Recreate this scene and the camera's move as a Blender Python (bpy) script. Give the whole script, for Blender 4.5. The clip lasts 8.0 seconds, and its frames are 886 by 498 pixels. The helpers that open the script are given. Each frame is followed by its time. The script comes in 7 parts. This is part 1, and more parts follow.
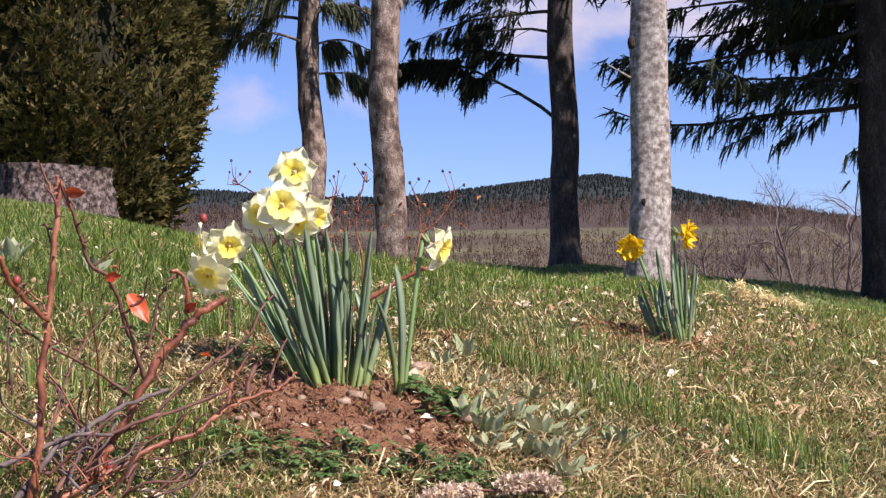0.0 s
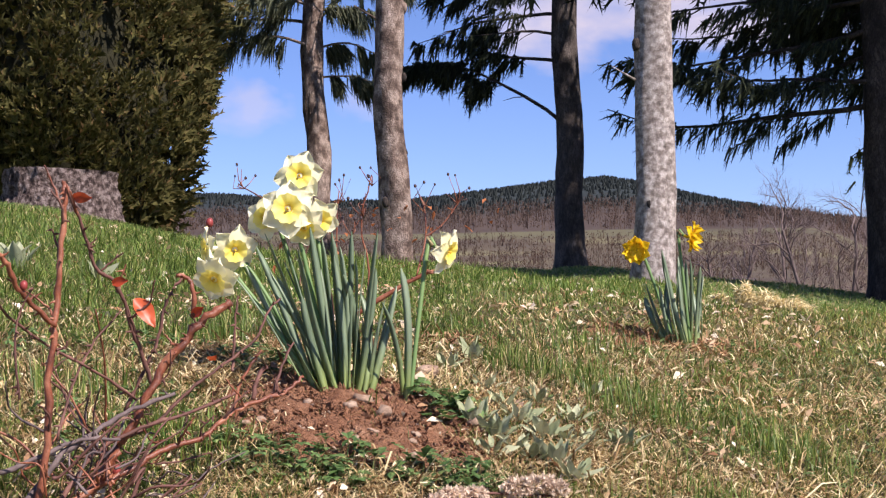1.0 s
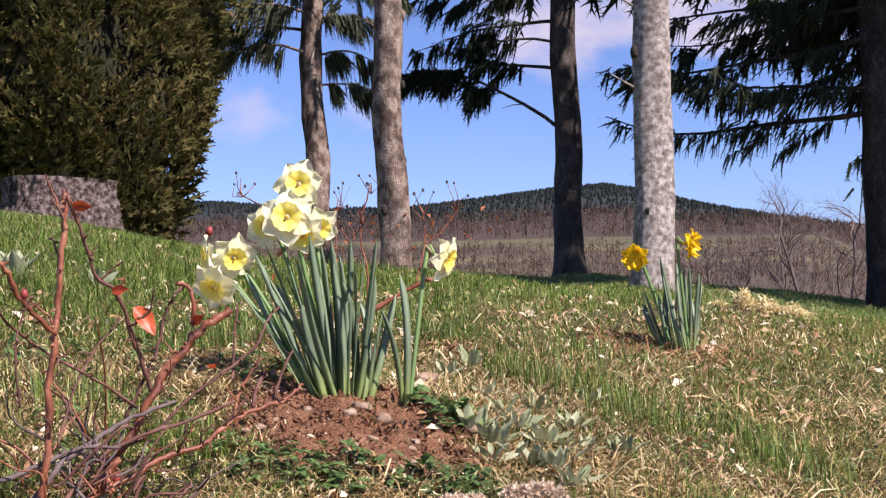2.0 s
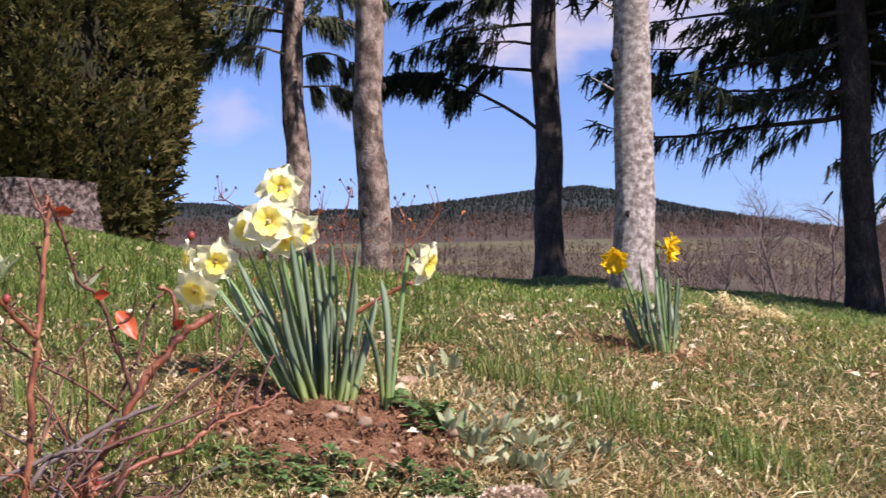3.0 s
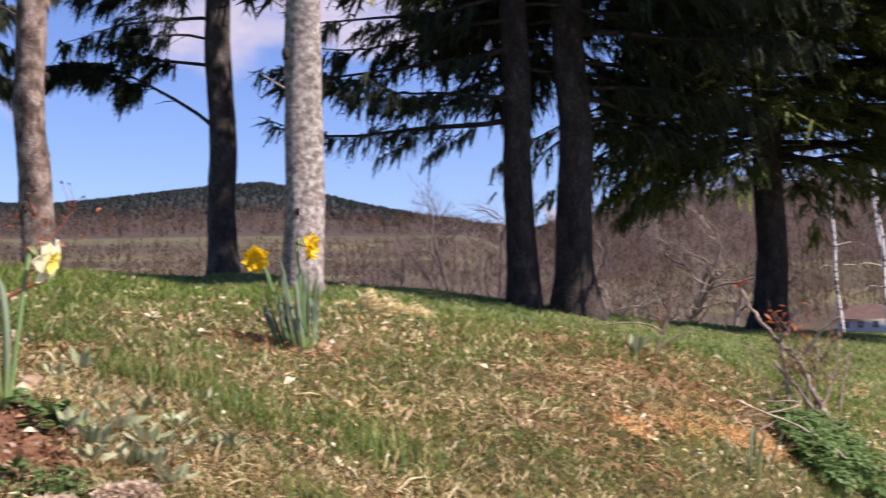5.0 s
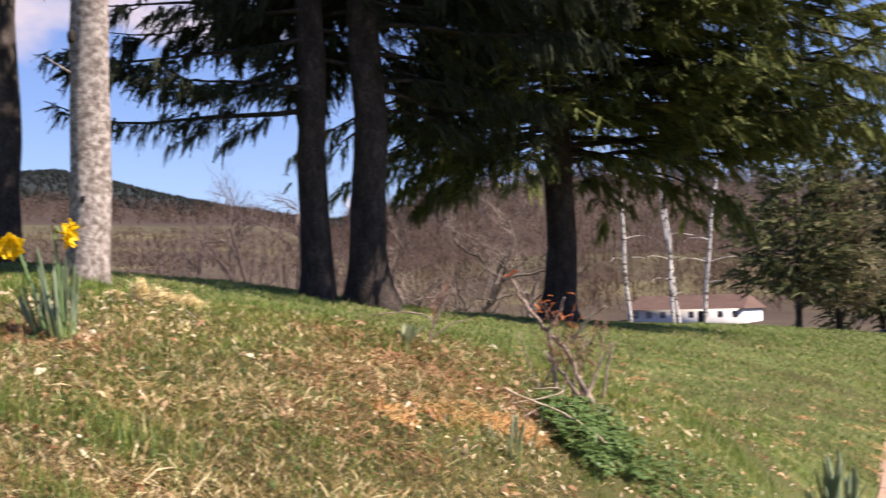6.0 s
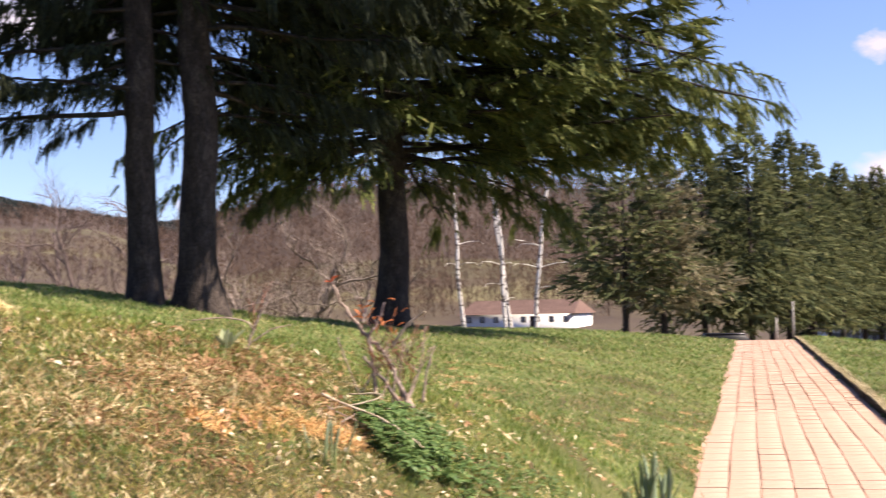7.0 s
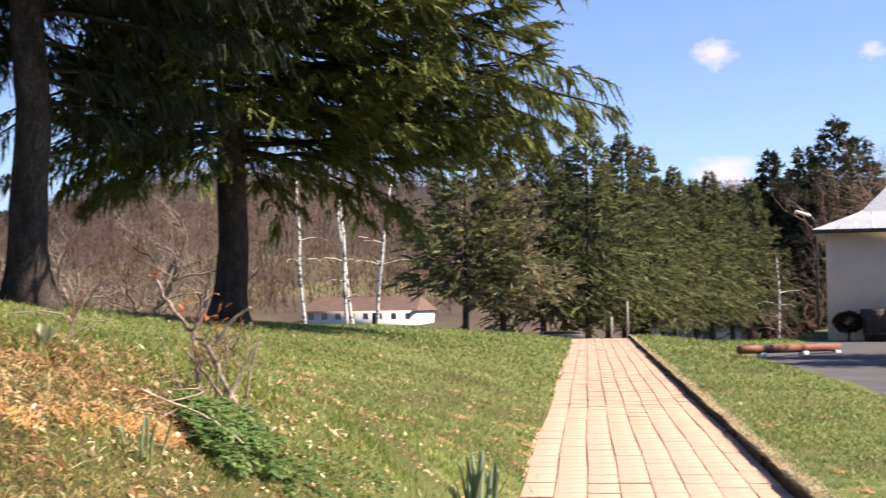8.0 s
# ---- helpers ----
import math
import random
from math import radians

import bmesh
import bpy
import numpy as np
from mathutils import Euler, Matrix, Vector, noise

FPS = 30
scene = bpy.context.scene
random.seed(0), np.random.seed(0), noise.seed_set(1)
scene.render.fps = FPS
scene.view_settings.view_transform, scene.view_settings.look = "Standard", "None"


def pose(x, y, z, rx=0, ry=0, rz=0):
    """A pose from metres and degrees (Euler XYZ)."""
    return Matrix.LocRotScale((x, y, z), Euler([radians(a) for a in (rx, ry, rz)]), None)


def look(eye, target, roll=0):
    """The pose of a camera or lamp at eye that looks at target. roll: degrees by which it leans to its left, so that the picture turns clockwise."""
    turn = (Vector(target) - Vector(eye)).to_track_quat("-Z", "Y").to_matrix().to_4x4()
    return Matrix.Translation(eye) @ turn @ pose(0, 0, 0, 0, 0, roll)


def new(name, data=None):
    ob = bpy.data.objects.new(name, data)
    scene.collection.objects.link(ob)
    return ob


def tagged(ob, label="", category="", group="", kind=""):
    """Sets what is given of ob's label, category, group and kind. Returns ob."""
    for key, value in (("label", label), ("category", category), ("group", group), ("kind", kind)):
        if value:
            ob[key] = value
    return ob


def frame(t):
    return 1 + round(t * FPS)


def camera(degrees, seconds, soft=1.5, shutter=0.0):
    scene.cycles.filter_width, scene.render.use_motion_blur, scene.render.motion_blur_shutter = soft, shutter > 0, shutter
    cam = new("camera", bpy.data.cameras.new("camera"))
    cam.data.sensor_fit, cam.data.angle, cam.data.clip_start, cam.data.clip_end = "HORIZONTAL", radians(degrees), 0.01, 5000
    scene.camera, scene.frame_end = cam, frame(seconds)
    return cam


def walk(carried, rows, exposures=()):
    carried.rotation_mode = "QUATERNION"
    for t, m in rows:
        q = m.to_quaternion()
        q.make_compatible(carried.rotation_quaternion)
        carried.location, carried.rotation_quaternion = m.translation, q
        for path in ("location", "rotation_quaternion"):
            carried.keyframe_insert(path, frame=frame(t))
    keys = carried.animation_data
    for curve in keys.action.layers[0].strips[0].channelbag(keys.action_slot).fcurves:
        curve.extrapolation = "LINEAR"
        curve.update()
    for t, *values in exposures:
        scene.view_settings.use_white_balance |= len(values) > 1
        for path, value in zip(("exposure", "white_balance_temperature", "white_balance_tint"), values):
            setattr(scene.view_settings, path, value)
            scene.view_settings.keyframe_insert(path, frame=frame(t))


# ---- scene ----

cam = camera(37.0, 8.0, 1.25, 0.5)
PATH = [
    (0, (0.0, 0.0, 1.256), (0.0000, 1.9980, 1.355), -0.5),
    (0.5, (-0.001, 0.002, 1.256), (-0.0093, 2.0000, 1.355), -0.6),
    (1, (-0.001, -0.001, 1.257), (-0.0086, 1.9970, 1.36), -0.7),
    (1.5, (0.0, -0.005, 1.257), (-0.0069, 1.9920, 1.368), -0.8),
    (2.8, (-0.003, -0.011, 1.258), (-0.0006, 1.9860, 1.374), -0.8),
    (3, (-0.001, -0.019, 1.26), (0.0223, 1.9780, 1.377), -0.8),
    (3.5, (0.012, -0.026, 1.26), (0.1128, 1.9683, 1.378), -0.5),
    (4, (0.035, -0.051, 1.259), (0.2818, 1.9308, 1.367), -0.8),
    (4.2, (0.046, -0.060, 1.259), (0.3441, 1.9141, 1.369), -0.8),
    (5.3, (0.105, -0.095, 1.256), (0.6857, 1.8162, 1.354), -1.5),
    (5.5, (0.13, -0.098, 1.253), (0.7671, 1.7957, 1.348), -1.6),
    (6, (0.153, -0.117, 1.251), (0.9378, 1.7202, 1.335), -1.3),
    (6.5, (0.167, -0.134, 1.253), (1.0618, 1.6527, 1.336), -1.1),
    (7, (0.192, -0.143, 1.251), (1.1986, 1.5827, 1.337), -1.3),
    (7.5, (0.208, -0.171, 1.252), (1.3240, 1.4864, 1.329), -1.1),
    (8, (0.223, -0.195, 1.25), (1.4263, 1.4009, 1.327), -0.7),
]
walk(cam, [(t, look(eye, target, roll)) for t, eye, target, roll in PATH],
     [(0, 0.92, 6500, 21), (3, 0.92, 6500, 24), (4, 0.92, 6500, 24), (5.5, 0.92, 6850, 22), (6.5, 1.32, 7350, 20), (7, 1.43, 7400, 20), (8, 1.42, 7500, 16)])

# ---- light ----
SUN_AZ, SUN_EL = 130.0, 48.0
sun_dir = Vector((math.sin(radians(SUN_AZ)) * math.cos(radians(SUN_EL)), math.cos(radians(SUN_AZ)) * math.cos(radians(SUN_EL)), math.sin(radians(SUN_EL))))
world = bpy.data.worlds.new("sky")
scene.world = world
world.use_nodes = True
wn = world.node_tree.nodes
wl = world.node_tree.links
sky = wn.new("ShaderNodeTexSky")
sky.sky_type = "NISHITA"
sky.sun_disc = False
sky.sun_elevation = radians(SUN_EL)
sky.sun_rotation = radians(SUN_AZ)
sky.altitude = 700
sky.air_density = 1.0
sky.dust_density = 0.3
sky.ozone_density = 3.0
tint = wn.new("ShaderNodeMix")
tint.data_type, tint.blend_type = "RGBA", "MULTIPLY"
tint.inputs[0].default_value = 1.0
tint.inputs[7].default_value = (0.80, 0.91, 1.22, 1)
wl.new(sky.outputs[0], tint.inputs[6])
wl.new(tint.outputs[2], wn["Background"].inputs[0])
wn["Background"].inputs[1].default_value = 0.068
sun_data = bpy.data.lights.new("sun", "SUN")
sun_data.energy = 5.0
sun_data.angle = radians(0.53)
sun_data.color = (1.0, 0.95, 0.86)
sun = new("sun", sun_data)
sun.matrix_world = look(sun_dir * 50, (0, 0, 0))


# ---- materials ----
def link_in(nt, node, socket, source):
    nt.links.new(source, node.inputs[socket])


def ramp_node(nt, fac, stops):
    r = nt.nodes.new("ShaderNodeValToRGB")
    el = r.color_ramp.elements
    while len(el) < len(stops):
        el.new(0.5)
    for e, (p, c) in zip(el, stops):
        e.position, e.color = p, (*c, 1)
    nt.links.new(fac, r.inputs[0])
    return r.outputs[0]


def noise_node(nt, scale, detail=5.0, rough=0.6, coords="Object", stretch=None):
    tc = nt.nodes.new("ShaderNodeTexCoord")
    n = nt.nodes.new("ShaderNodeTexNoise")
    n.inputs["Scale"].default_value = scale
    n.inputs["Detail"].default_value = detail
    n.inputs["Roughness"].default_value = rough
    if stretch:
        mp = nt.nodes.new("ShaderNodeMapping")
        mp.inputs["Scale"].default_value = stretch
        nt.links.new(tc.outputs[coords], mp.inputs[0])
        nt.links.new(mp.outputs[0], n.inputs["Vector"])
    else:
        nt.links.new(tc.outputs[coords], n.inputs["Vector"])
    return n.outputs["Fac"]


def mixc(nt, fac, a, b, mode="MIX"):
    m = nt.nodes.new("ShaderNodeMix")
    m.data_type, m.blend_type = "RGBA", mode
    for sock, val in ((m.inputs[0], fac), (m.inputs[6], a), (m.inputs[7], b)):
        if hasattr(val, "links"):
            nt.links.new(val, sock)
        elif isinstance(val, (int, float)):
            sock.default_value = val
        else:
            sock.default_value = (*val, 1)
    return m.outputs[2]


def bump_in(nt, bsdf, height, strength, distance):
    b = nt.nodes.new("ShaderNodeBump")
    b.inputs["Strength"].default_value = strength
    b.inputs["Distance"].default_value = distance
    nt.links.new(height, b.inputs["Height"])
    nt.links.new(b.outputs[0], bsdf.inputs["Normal"])


def surface(name, stops, scale=8.0, fine=60.0, rough=0.8, bump=0.3, depth=0.01, stretch=None, metal=0.0, spec=0.3):
    """A two-scale procedural surface: broad colour patches and fine grain with relief."""
    m = bpy.data.materials.new(name)
    m.use_nodes = True
    nt = m.node_tree
    p = nt.nodes["Principled BSDF"]
    broad = noise_node(nt, scale, 4, 0.6, "Object", stretch)
    grain = noise_node(nt, fine, 6, 0.65, "Object", stretch)
    col = ramp_node(nt, broad, stops)
    dark = ramp_node(nt, grain, [(0.3, (0.72, 0.72, 0.72)), (0.7, (1.15, 1.15, 1.15))])
    link_in(nt, p, "Base Color", mixc(nt, 1.0, col, dark, "MULTIPLY"))
    p.inputs["Roughness"].default_value = rough
    p.inputs["Metallic"].default_value = metal
    p.inputs["Specular IOR Level"].default_value = spec
    if bump:
        bump_in(nt, p, grain, bump, depth)
    return m


def scaly_bark(name, stops, crack, cell=42.0, squash=0.5, patch=7.0, stretch=(1, 1, 0.5), depth=0.75):
    """Bark in small plates with dark cracks between them, patched light and dark."""
    m = surface(name, stops, patch, 90, 0.9, 0, 0, stretch)
    nt = m.node_tree
    p = nt.nodes["Principled BSDF"]
    tc = nt.nodes.new("ShaderNodeTexCoord")
    mp = nt.nodes.new("ShaderNodeMapping")
    mp.inputs["Scale"].default_value = (1, 1, squash)
    nt.links.new(tc.outputs["Object"], mp.inputs[0])
    bend = nt.nodes.new("ShaderNodeTexNoise")
    bend.inputs["Scale"].default_value = 9.0
    nt.links.new(mp.outputs[0], bend.inputs["Vector"])
    add = nt.nodes.new("ShaderNodeMix")
    add.data_type, add.blend_type = "RGBA", "ADD"
    add.inputs[0].default_value = 0.16
    nt.links.new(mp.outputs[0], add.inputs[6])
    nt.links.new(bend.outputs["Color"], add.inputs[7])
    vo = nt.nodes.new("ShaderNodeTexVoronoi")
    vo.feature = "DISTANCE_TO_EDGE"
    vo.inputs["Scale"].default_value = cell
    nt.links.new(add.outputs[2], vo.inputs["Vector"])
    f = ramp_node(nt, vo.outputs["Distance"], [(0.01, (depth, depth, depth)), (0.12, (0, 0, 0))])
    col = p.inputs["Base Color"].links[0].from_socket
    fine = noise_node(nt, 30.0, 6, 0.7, "Object", (1, 1, 0.4))
    col = mixc(nt, 1.0, col, ramp_node(nt, fine, [(0.32, (0.5, 0.5, 0.5)), (0.68, (1.35, 1.35, 1.35))]), "MULTIPLY")
    link_in(nt, p, "Base Color", mixc(nt, f, col, crack))
    bump_in(nt, p, ramp_node(nt, vo.outputs["Distance"], [(0.0, (0, 0, 0)), (0.25, (1, 1, 1))]), 0.5, 0.008)
    return m


def leafy(name, stops, rough=0.55, through_light=0.35, spec=0.3, per_object=False):
    """Foliage: colour varies leaf by leaf, light passes through."""
    m = bpy.data.materials.new(name)
    m.use_nodes = True
    nt = m.node_tree
    p = nt.nodes["Principled BSDF"]
    g = nt.nodes.new("ShaderNodeObjectInfo" if per_object else "ShaderNodeNewGeometry")
    src = g.outputs["Random" if per_object else "Random Per Island"]
    col = ramp_node(nt, src, stops)
    patch = noise_node(nt, 3.0, 3, 0.6)
    col = mixc(nt, 1.0, col, ramp_node(nt, patch, [(0.3, (0.78, 0.8, 0.75)), (0.7, (1.15, 1.12, 1.05))]), "MULTIPLY")
    link_in(nt, p, "Base Color", col)
    p.inputs["Roughness"].default_value = rough
    p.inputs["Specular IOR Level"].default_value = spec
    tr = nt.nodes.new("ShaderNodeBsdfTranslucent")
    nt.links.new(col, tr.inputs["Color"])
    ms = nt.nodes.new("ShaderNodeMixShader")
    ms.inputs[0].default_value = through_light
    nt.links.new(p.outputs[0], ms.inputs[1])
    nt.links.new(tr.outputs[0], ms.inputs[2])
    nt.links.new(ms.outputs[0], nt.nodes["Material Output"].inputs[0])
    return m


RUST_STRAW = leafy("rusty_stalks", [(0.0, (0.16, 0.07, 0.035)), (0.5, (0.32, 0.17, 0.09)), (1.0, (0.50, 0.32, 0.18))], 0.8, 0.2)
DEAD_LEAF = leafy("dead_leaf", [(0.0, (0.26, 0.12, 0.06)), (0.35, (0.48, 0.32, 0.19)), (0.75, (0.66, 0.53, 0.37)), (1.0, (0.80, 0.73, 0.60))], 0.8, 0.2)
SOIL = surface("soil", [(0.3, (0.20, 0.085, 0.042)), (0.55, (0.335, 0.160, 0.084)), (0.8, (0.50, 0.30, 0.18))], 30, 140, 0.95, 1.0, 0.02)
BARK_DARK = scaly_bark("dark_bark", [(0.34, (0.028, 0.021, 0.018)), (0.5, (0.050, 0.038, 0.032)), (0.66, (0.092, 0.071, 0.059))], (0.015, 0.011, 0.009), 30.0, 0.35)
# dark bark lightened in colour to make up for light the crowns block
BARK_DARK_LIT = scaly_bark("dark_bark_lit", [(0.34, (0.060, 0.048, 0.043)), (0.5, (0.115, 0.094, 0.083)), (0.66, (0.19, 0.158, 0.140))], (0.030, 0.023, 0.020))
BARK_BROWN = scaly_bark("brown_bark", [(0.38, (0.075, 0.050, 0.040)), (0.48, (0.19, 0.135, 0.108)), (0.60, (0.34, 0.265, 0.22))], (0.06, 0.04, 0.03), 44.0, 0.7, 8.0, (1, 1, 0.8), 0.6)
BARK_GREY = scaly_bark("grey_bark", [(0.36, (0.17, 0.138, 0.12)), (0.46, (0.28, 0.235, 0.208)), (0.54, (0.40, 0.35, 0.315)), (0.66, (0.54, 0.485, 0.44))], (0.14, 0.112, 0.097), 70.0, 1.1, 14.0, (1, 1, 1.3), 0.4)
NEEDLE = leafy("spruce_needles", [(0.0, (0.026, 0.033, 0.026)), (0.7, (0.046, 0.056, 0.037)), (1.0, (0.075, 0.088, 0.044))], 0.8, 0.25, 0.08)
# the fir's yellow-green, brightened so the colour carries its sunlit look
NEEDLE_FIR_SUNLIT = leafy("sunlit_fir_needles", [(0.0, (0.062, 0.084, 0.030)), (0.5, (0.108, 0.135, 0.046)), (0.9, (0.165, 0.182, 0.060)), (1.0, (0.24, 0.225, 0.085))], 0.75, 0.2, 0.1)
NEEDLE_WEEP = leafy("weeping_needles", [(0.0, (0.070, 0.084, 0.058)), (0.7, (0.115, 0.128, 0.085)), (1.0, (0.19, 0.19, 0.125))], 0.8, 0.3, 0.08)
NEEDLE_FAR = leafy("grey_green_needles", [(0.0, (0.10, 0.10, 0.066)), (0.5, (0.19, 0.178, 0.115)), (1.0, (0.32, 0.27, 0.185))], 0.9, 0.3, 0.03)
NEEDLE_MID = leafy("row_spruce_needles", [(0.0, (0.060, 0.078, 0.042)), (0.5, (0.110, 0.130, 0.064)), (1.0, (0.200, 0.196, 0.100))], 0.9, 0.35, 0.03)
TWIG_RED = surface("reddish_twig", [(0.3, (0.14, 0.07, 0.055)), (0.7, (0.24, 0.14, 0.11))], 2, 20, 0.9, 0)
THUJA = leafy("thuja_sprays", [(0.0, (0.066, 0.066, 0.026)), (0.5, (0.114, 0.108, 0.042)), (0.9, (0.168, 0.142, 0.06)), (1.0, (0.22, 0.130, 0.068))], 0.95, 0.3, 0.02)
# near-black colour standing for the shade between thuja clumps
THUJA_GAP_SHADE = surface("thuja_gap_shade", [(0.3, (0.016, 0.016, 0.007)), (0.7, (0.034, 0.031, 0.013))], 9, 60, 0.95, 0.6, 0.03)
TWIG_GREY = surface("grey_twig", [(0.3, (0.15, 0.115, 0.098)), (0.7, (0.27, 0.22, 0.19))], 6, 30, 0.9, 0)
GRASS = leafy("grass_blades", [(0.0, (0.045, 0.088, 0.016)), (0.4, (0.104, 0.176, 0.032)), (0.76, (0.19, 0.262, 0.056)), (0.91, (0.29, 0.32, 0.095)), (1.0, (0.48, 0.42, 0.19))], 0.5, 0.35)
LAWN_GRASS = leafy("lawn_grass", [(0.0, (0.078, 0.148, 0.034)), (0.45, (0.143, 0.232, 0.052)), (0.75, (0.245, 0.288, 0.088)), (0.92, (0.37, 0.335, 0.15)), (1.0, (0.52, 0.43, 0.23))], 0.6, 0.3)
MOSS = leafy("moss", [(0.0, (0.064, 0.070, 0.020)), (0.4, (0.180, 0.182, 0.048)), (0.8, (0.34, 0.305, 0.09)), (1.0, (0.56, 0.45, 0.19))], 0.8, 0.25)
KERB_GRASS = leafy("kerb_grass", [(0.0, (0.16, 0.15, 0.06)), (0.4, (0.40, 0.33, 0.20)), (1.0, (0.66, 0.56, 0.40))], 0.7, 0.25)
STRAW = leafy("dry_grass", [(0.0, (0.11, 0.058, 0.026)), (0.3, (0.29, 0.185, 0.085)), (0.65, (0.54, 0.41, 0.215)), (1.0, (0.82, 0.71, 0.46))], 0.7, 0.2)
PAVER = surface("paver", [(0.3, (0.36, 0.230, 0.165)), (0.55, (0.455, 0.305, 0.225)), (0.8, (0.53, 0.38, 0.295))], 3, 160, 0.9, 0.3, 0.003)
CONCRETE = surface("kerb_stone", [(0.3, (0.016, 0.011, 0.009)), (0.6, (0.028, 0.020, 0.016)), (0.85, (0.06, 0.044, 0.035))], 6, 120, 0.95, 0.6, 0.01)
ASPHALT = surface("asphalt", [(0.3, (0.046, 0.045, 0.048)), (0.7, (0.082, 0.080, 0.084))], 1.2, 180, 0.9, 0.3, 0.004)
PLASTER = surface("plaster", [(0.3, (0.66, 0.53, 0.42)), (0.7, (0.76, 0.62, 0.50))], 2, 60, 0.9, 0.15, 0.004)
ROOF_TIN = surface("tin_roof", [(0.3, (0.40, 0.42, 0.44)), (0.7, (0.55, 0.57, 0.59))], 1.5, 20, 0.45, 0.05, 0.004, None, 0.4)
RED_WOOD = surface("red_wood", [(0.3, (0.13, 0.046, 0.032)), (0.7, (0.22, 0.084, 0.055))], 6, 60, 0.6, 0.2, 0.004)


# ---- building helpers ----
def put_mesh(name, verts, faces, material, parent=None, label="", smooth=True):
    me = bpy.data.meshes.new(name)
    me.from_pydata(verts, [], faces)
    me.materials.append(material)
    if smooth:
        me.polygons.foreach_set("use_smooth", [True] * len(me.polygons))
    me.update()
    ob = new(name, me)
    if parent is not None:
        ob.parent = parent
    if label:
        ob["label"] = label
    return ob


def part(name, bm, material, parent=None, label="", smooth=True):
    me = bpy.data.meshes.new(name)
    bm.to_mesh(me)
    bm.free()
    me.materials.append(material)
    if smooth:
        me.polygons.foreach_set("use_smooth", [True] * len(me.polygons))
    ob = new(name, me)
    if parent is not None:
        ob.parent = parent
    if label:
        ob["label"] = label
    return ob


def tri_mesh(name, tris, material, parent=None, label=""):
    """One mesh of loose triangles from an array (n, 3, 3)."""
    tris = np.asarray(tris, dtype=np.float32).reshape(-1, 3, 3)
    n = len(tris)
    me = bpy.data.meshes.new(name)
    me.vertices.add(3 * n)
    me.vertices.foreach_set("co", tris.ravel())
    me.loops.add(3 * n)
    me.loops.foreach_set("vertex_index", np.arange(3 * n, dtype=np.int32))
    me.polygons.add(n)
    me.polygons.foreach_set("loop_start", np.arange(0, 3 * n, 3, dtype=np.int32))
    me.polygons.foreach_set("loop_total", np.full(n, 3, dtype=np.int32))
    me.update(calc_edges=True)
    me.materials.append(material)
    ob = new(name, me)
    if parent is not None:
        ob.parent = parent
    if label:
        ob["label"] = label
    return ob


def empty(name, loc, label="", category="", group="", kind=""):
    ob = new(name)
    ob.location = loc
    return tagged(ob, label, category, group, kind)


def tube(points, radii, sides=8, cap=True):
    """Verts and faces of a tapered tube along points."""
    verts, faces = [], []
    pts = [Vector(p) for p in points]
    ref = Vector((0.31, 0.17, 0.93))
    for i, p in enumerate(pts):
        d = (pts[min(i + 1, len(pts) - 1)] - pts[max(i - 1, 0)]).normalized()
        a = d.cross(ref)
        if a.length < 0.1:
            a = d.cross(Vector((1, 0, 0)))
        a.normalize()
        b = d.cross(a)
        for k in range(sides):
            t = 2 * math.pi * k / sides
            verts.append(p + (a * math.cos(t) + b * math.sin(t)) * radii[i])
    for i in range(len(pts) - 1):
        for k in range(sides):
            k2 = (k + 1) % sides
            faces.append((i * sides + k, i * sides + k2, (i + 1) * sides + k2, (i + 1) * sides + k))
    if cap:
        faces.append(tuple(range(sides))[::-1])
        faces.append(tuple((len(pts) - 1) * sides + k for k in range(sides)))
    return verts, faces


def join(lists):
    verts, faces = [], []
    for v, f in lists:
        o = len(verts)
        verts += list(v)
        faces += [tuple(i + o for i in q) for q in f]
    return verts, faces


def at_bearing(az, r):
    return r * math.sin(radians(az)), r * math.cos(radians(az))


# ---- the lie of the land ----
PU = (0.6849, 0.7286)        # the path's direction
PV = (-0.7286, 0.6849)       # across it, up the bank
EDGE_L, EDGE_R = 0.165, -1.56


def smooth01(t):
    t = np.clip(t, 0, 1)
    return t * t * (3 - 2 * t)


def hump(x, y, cx, cy, s):
    return np.exp(-((x - cx) ** 2 + (y - cy) ** 2) / (2 * s * s))


def yard_edge(u):
    return -3.65 + 0.055 * np.maximum(u - 22.0, 0) - 0.36 * np.maximum(u - 28.0, 0) + 0.05 * np.sin(u * 1.9)


SKYLINE_AZ = (-60, -25, -9.7, -5.5, -2, 0, 2.1, 4.6, 6.8, 8.3, 11.3, 13.6, 15.7, 17.6, 21, 25, 29.4, 32.5, 36, 45, 60, 80)
SKYLINE_EL = (3.50, 4.06, 4.17, 3.83, 3.83, 4.06, 4.34, 4.66, 4.82, 4.56, 3.67, 3.07, 2.57, 2.91, 3.89, 4.78, 5.07, 4.83, 4.64, 3.94, 3.94, 3.50)


BRINK_AZ = (-60, -12, -6, 0, 5, 8.5, 12, 17, 21, 25, 29, 31, 33, 44.5, 46, 49, 51.5, 52.6, 53.3, 60)
BRINK_R = (24, 19, 18, 17, 20.5, 15.0, 15.2, 17.2, 17.6, 21, 23.0, 27, 70, 70, 42, 35, 36, 40, 52, 90)
BROW_AZ = (-17, -12, -8.1, -3.5, 0, 4.3, 8.4, 11.2, 14.7, 17, 21, 23.8, 27.4, 30.9, 34, 36.5)
BROW_DIP = (-0.41, 0.10, 0.52, 0.36, 0.04, 0.21, -0.52, -0.48, -0.26, -0.00, 0.19, 0.63, 0.64, 0.39, 0.12, 0.00)


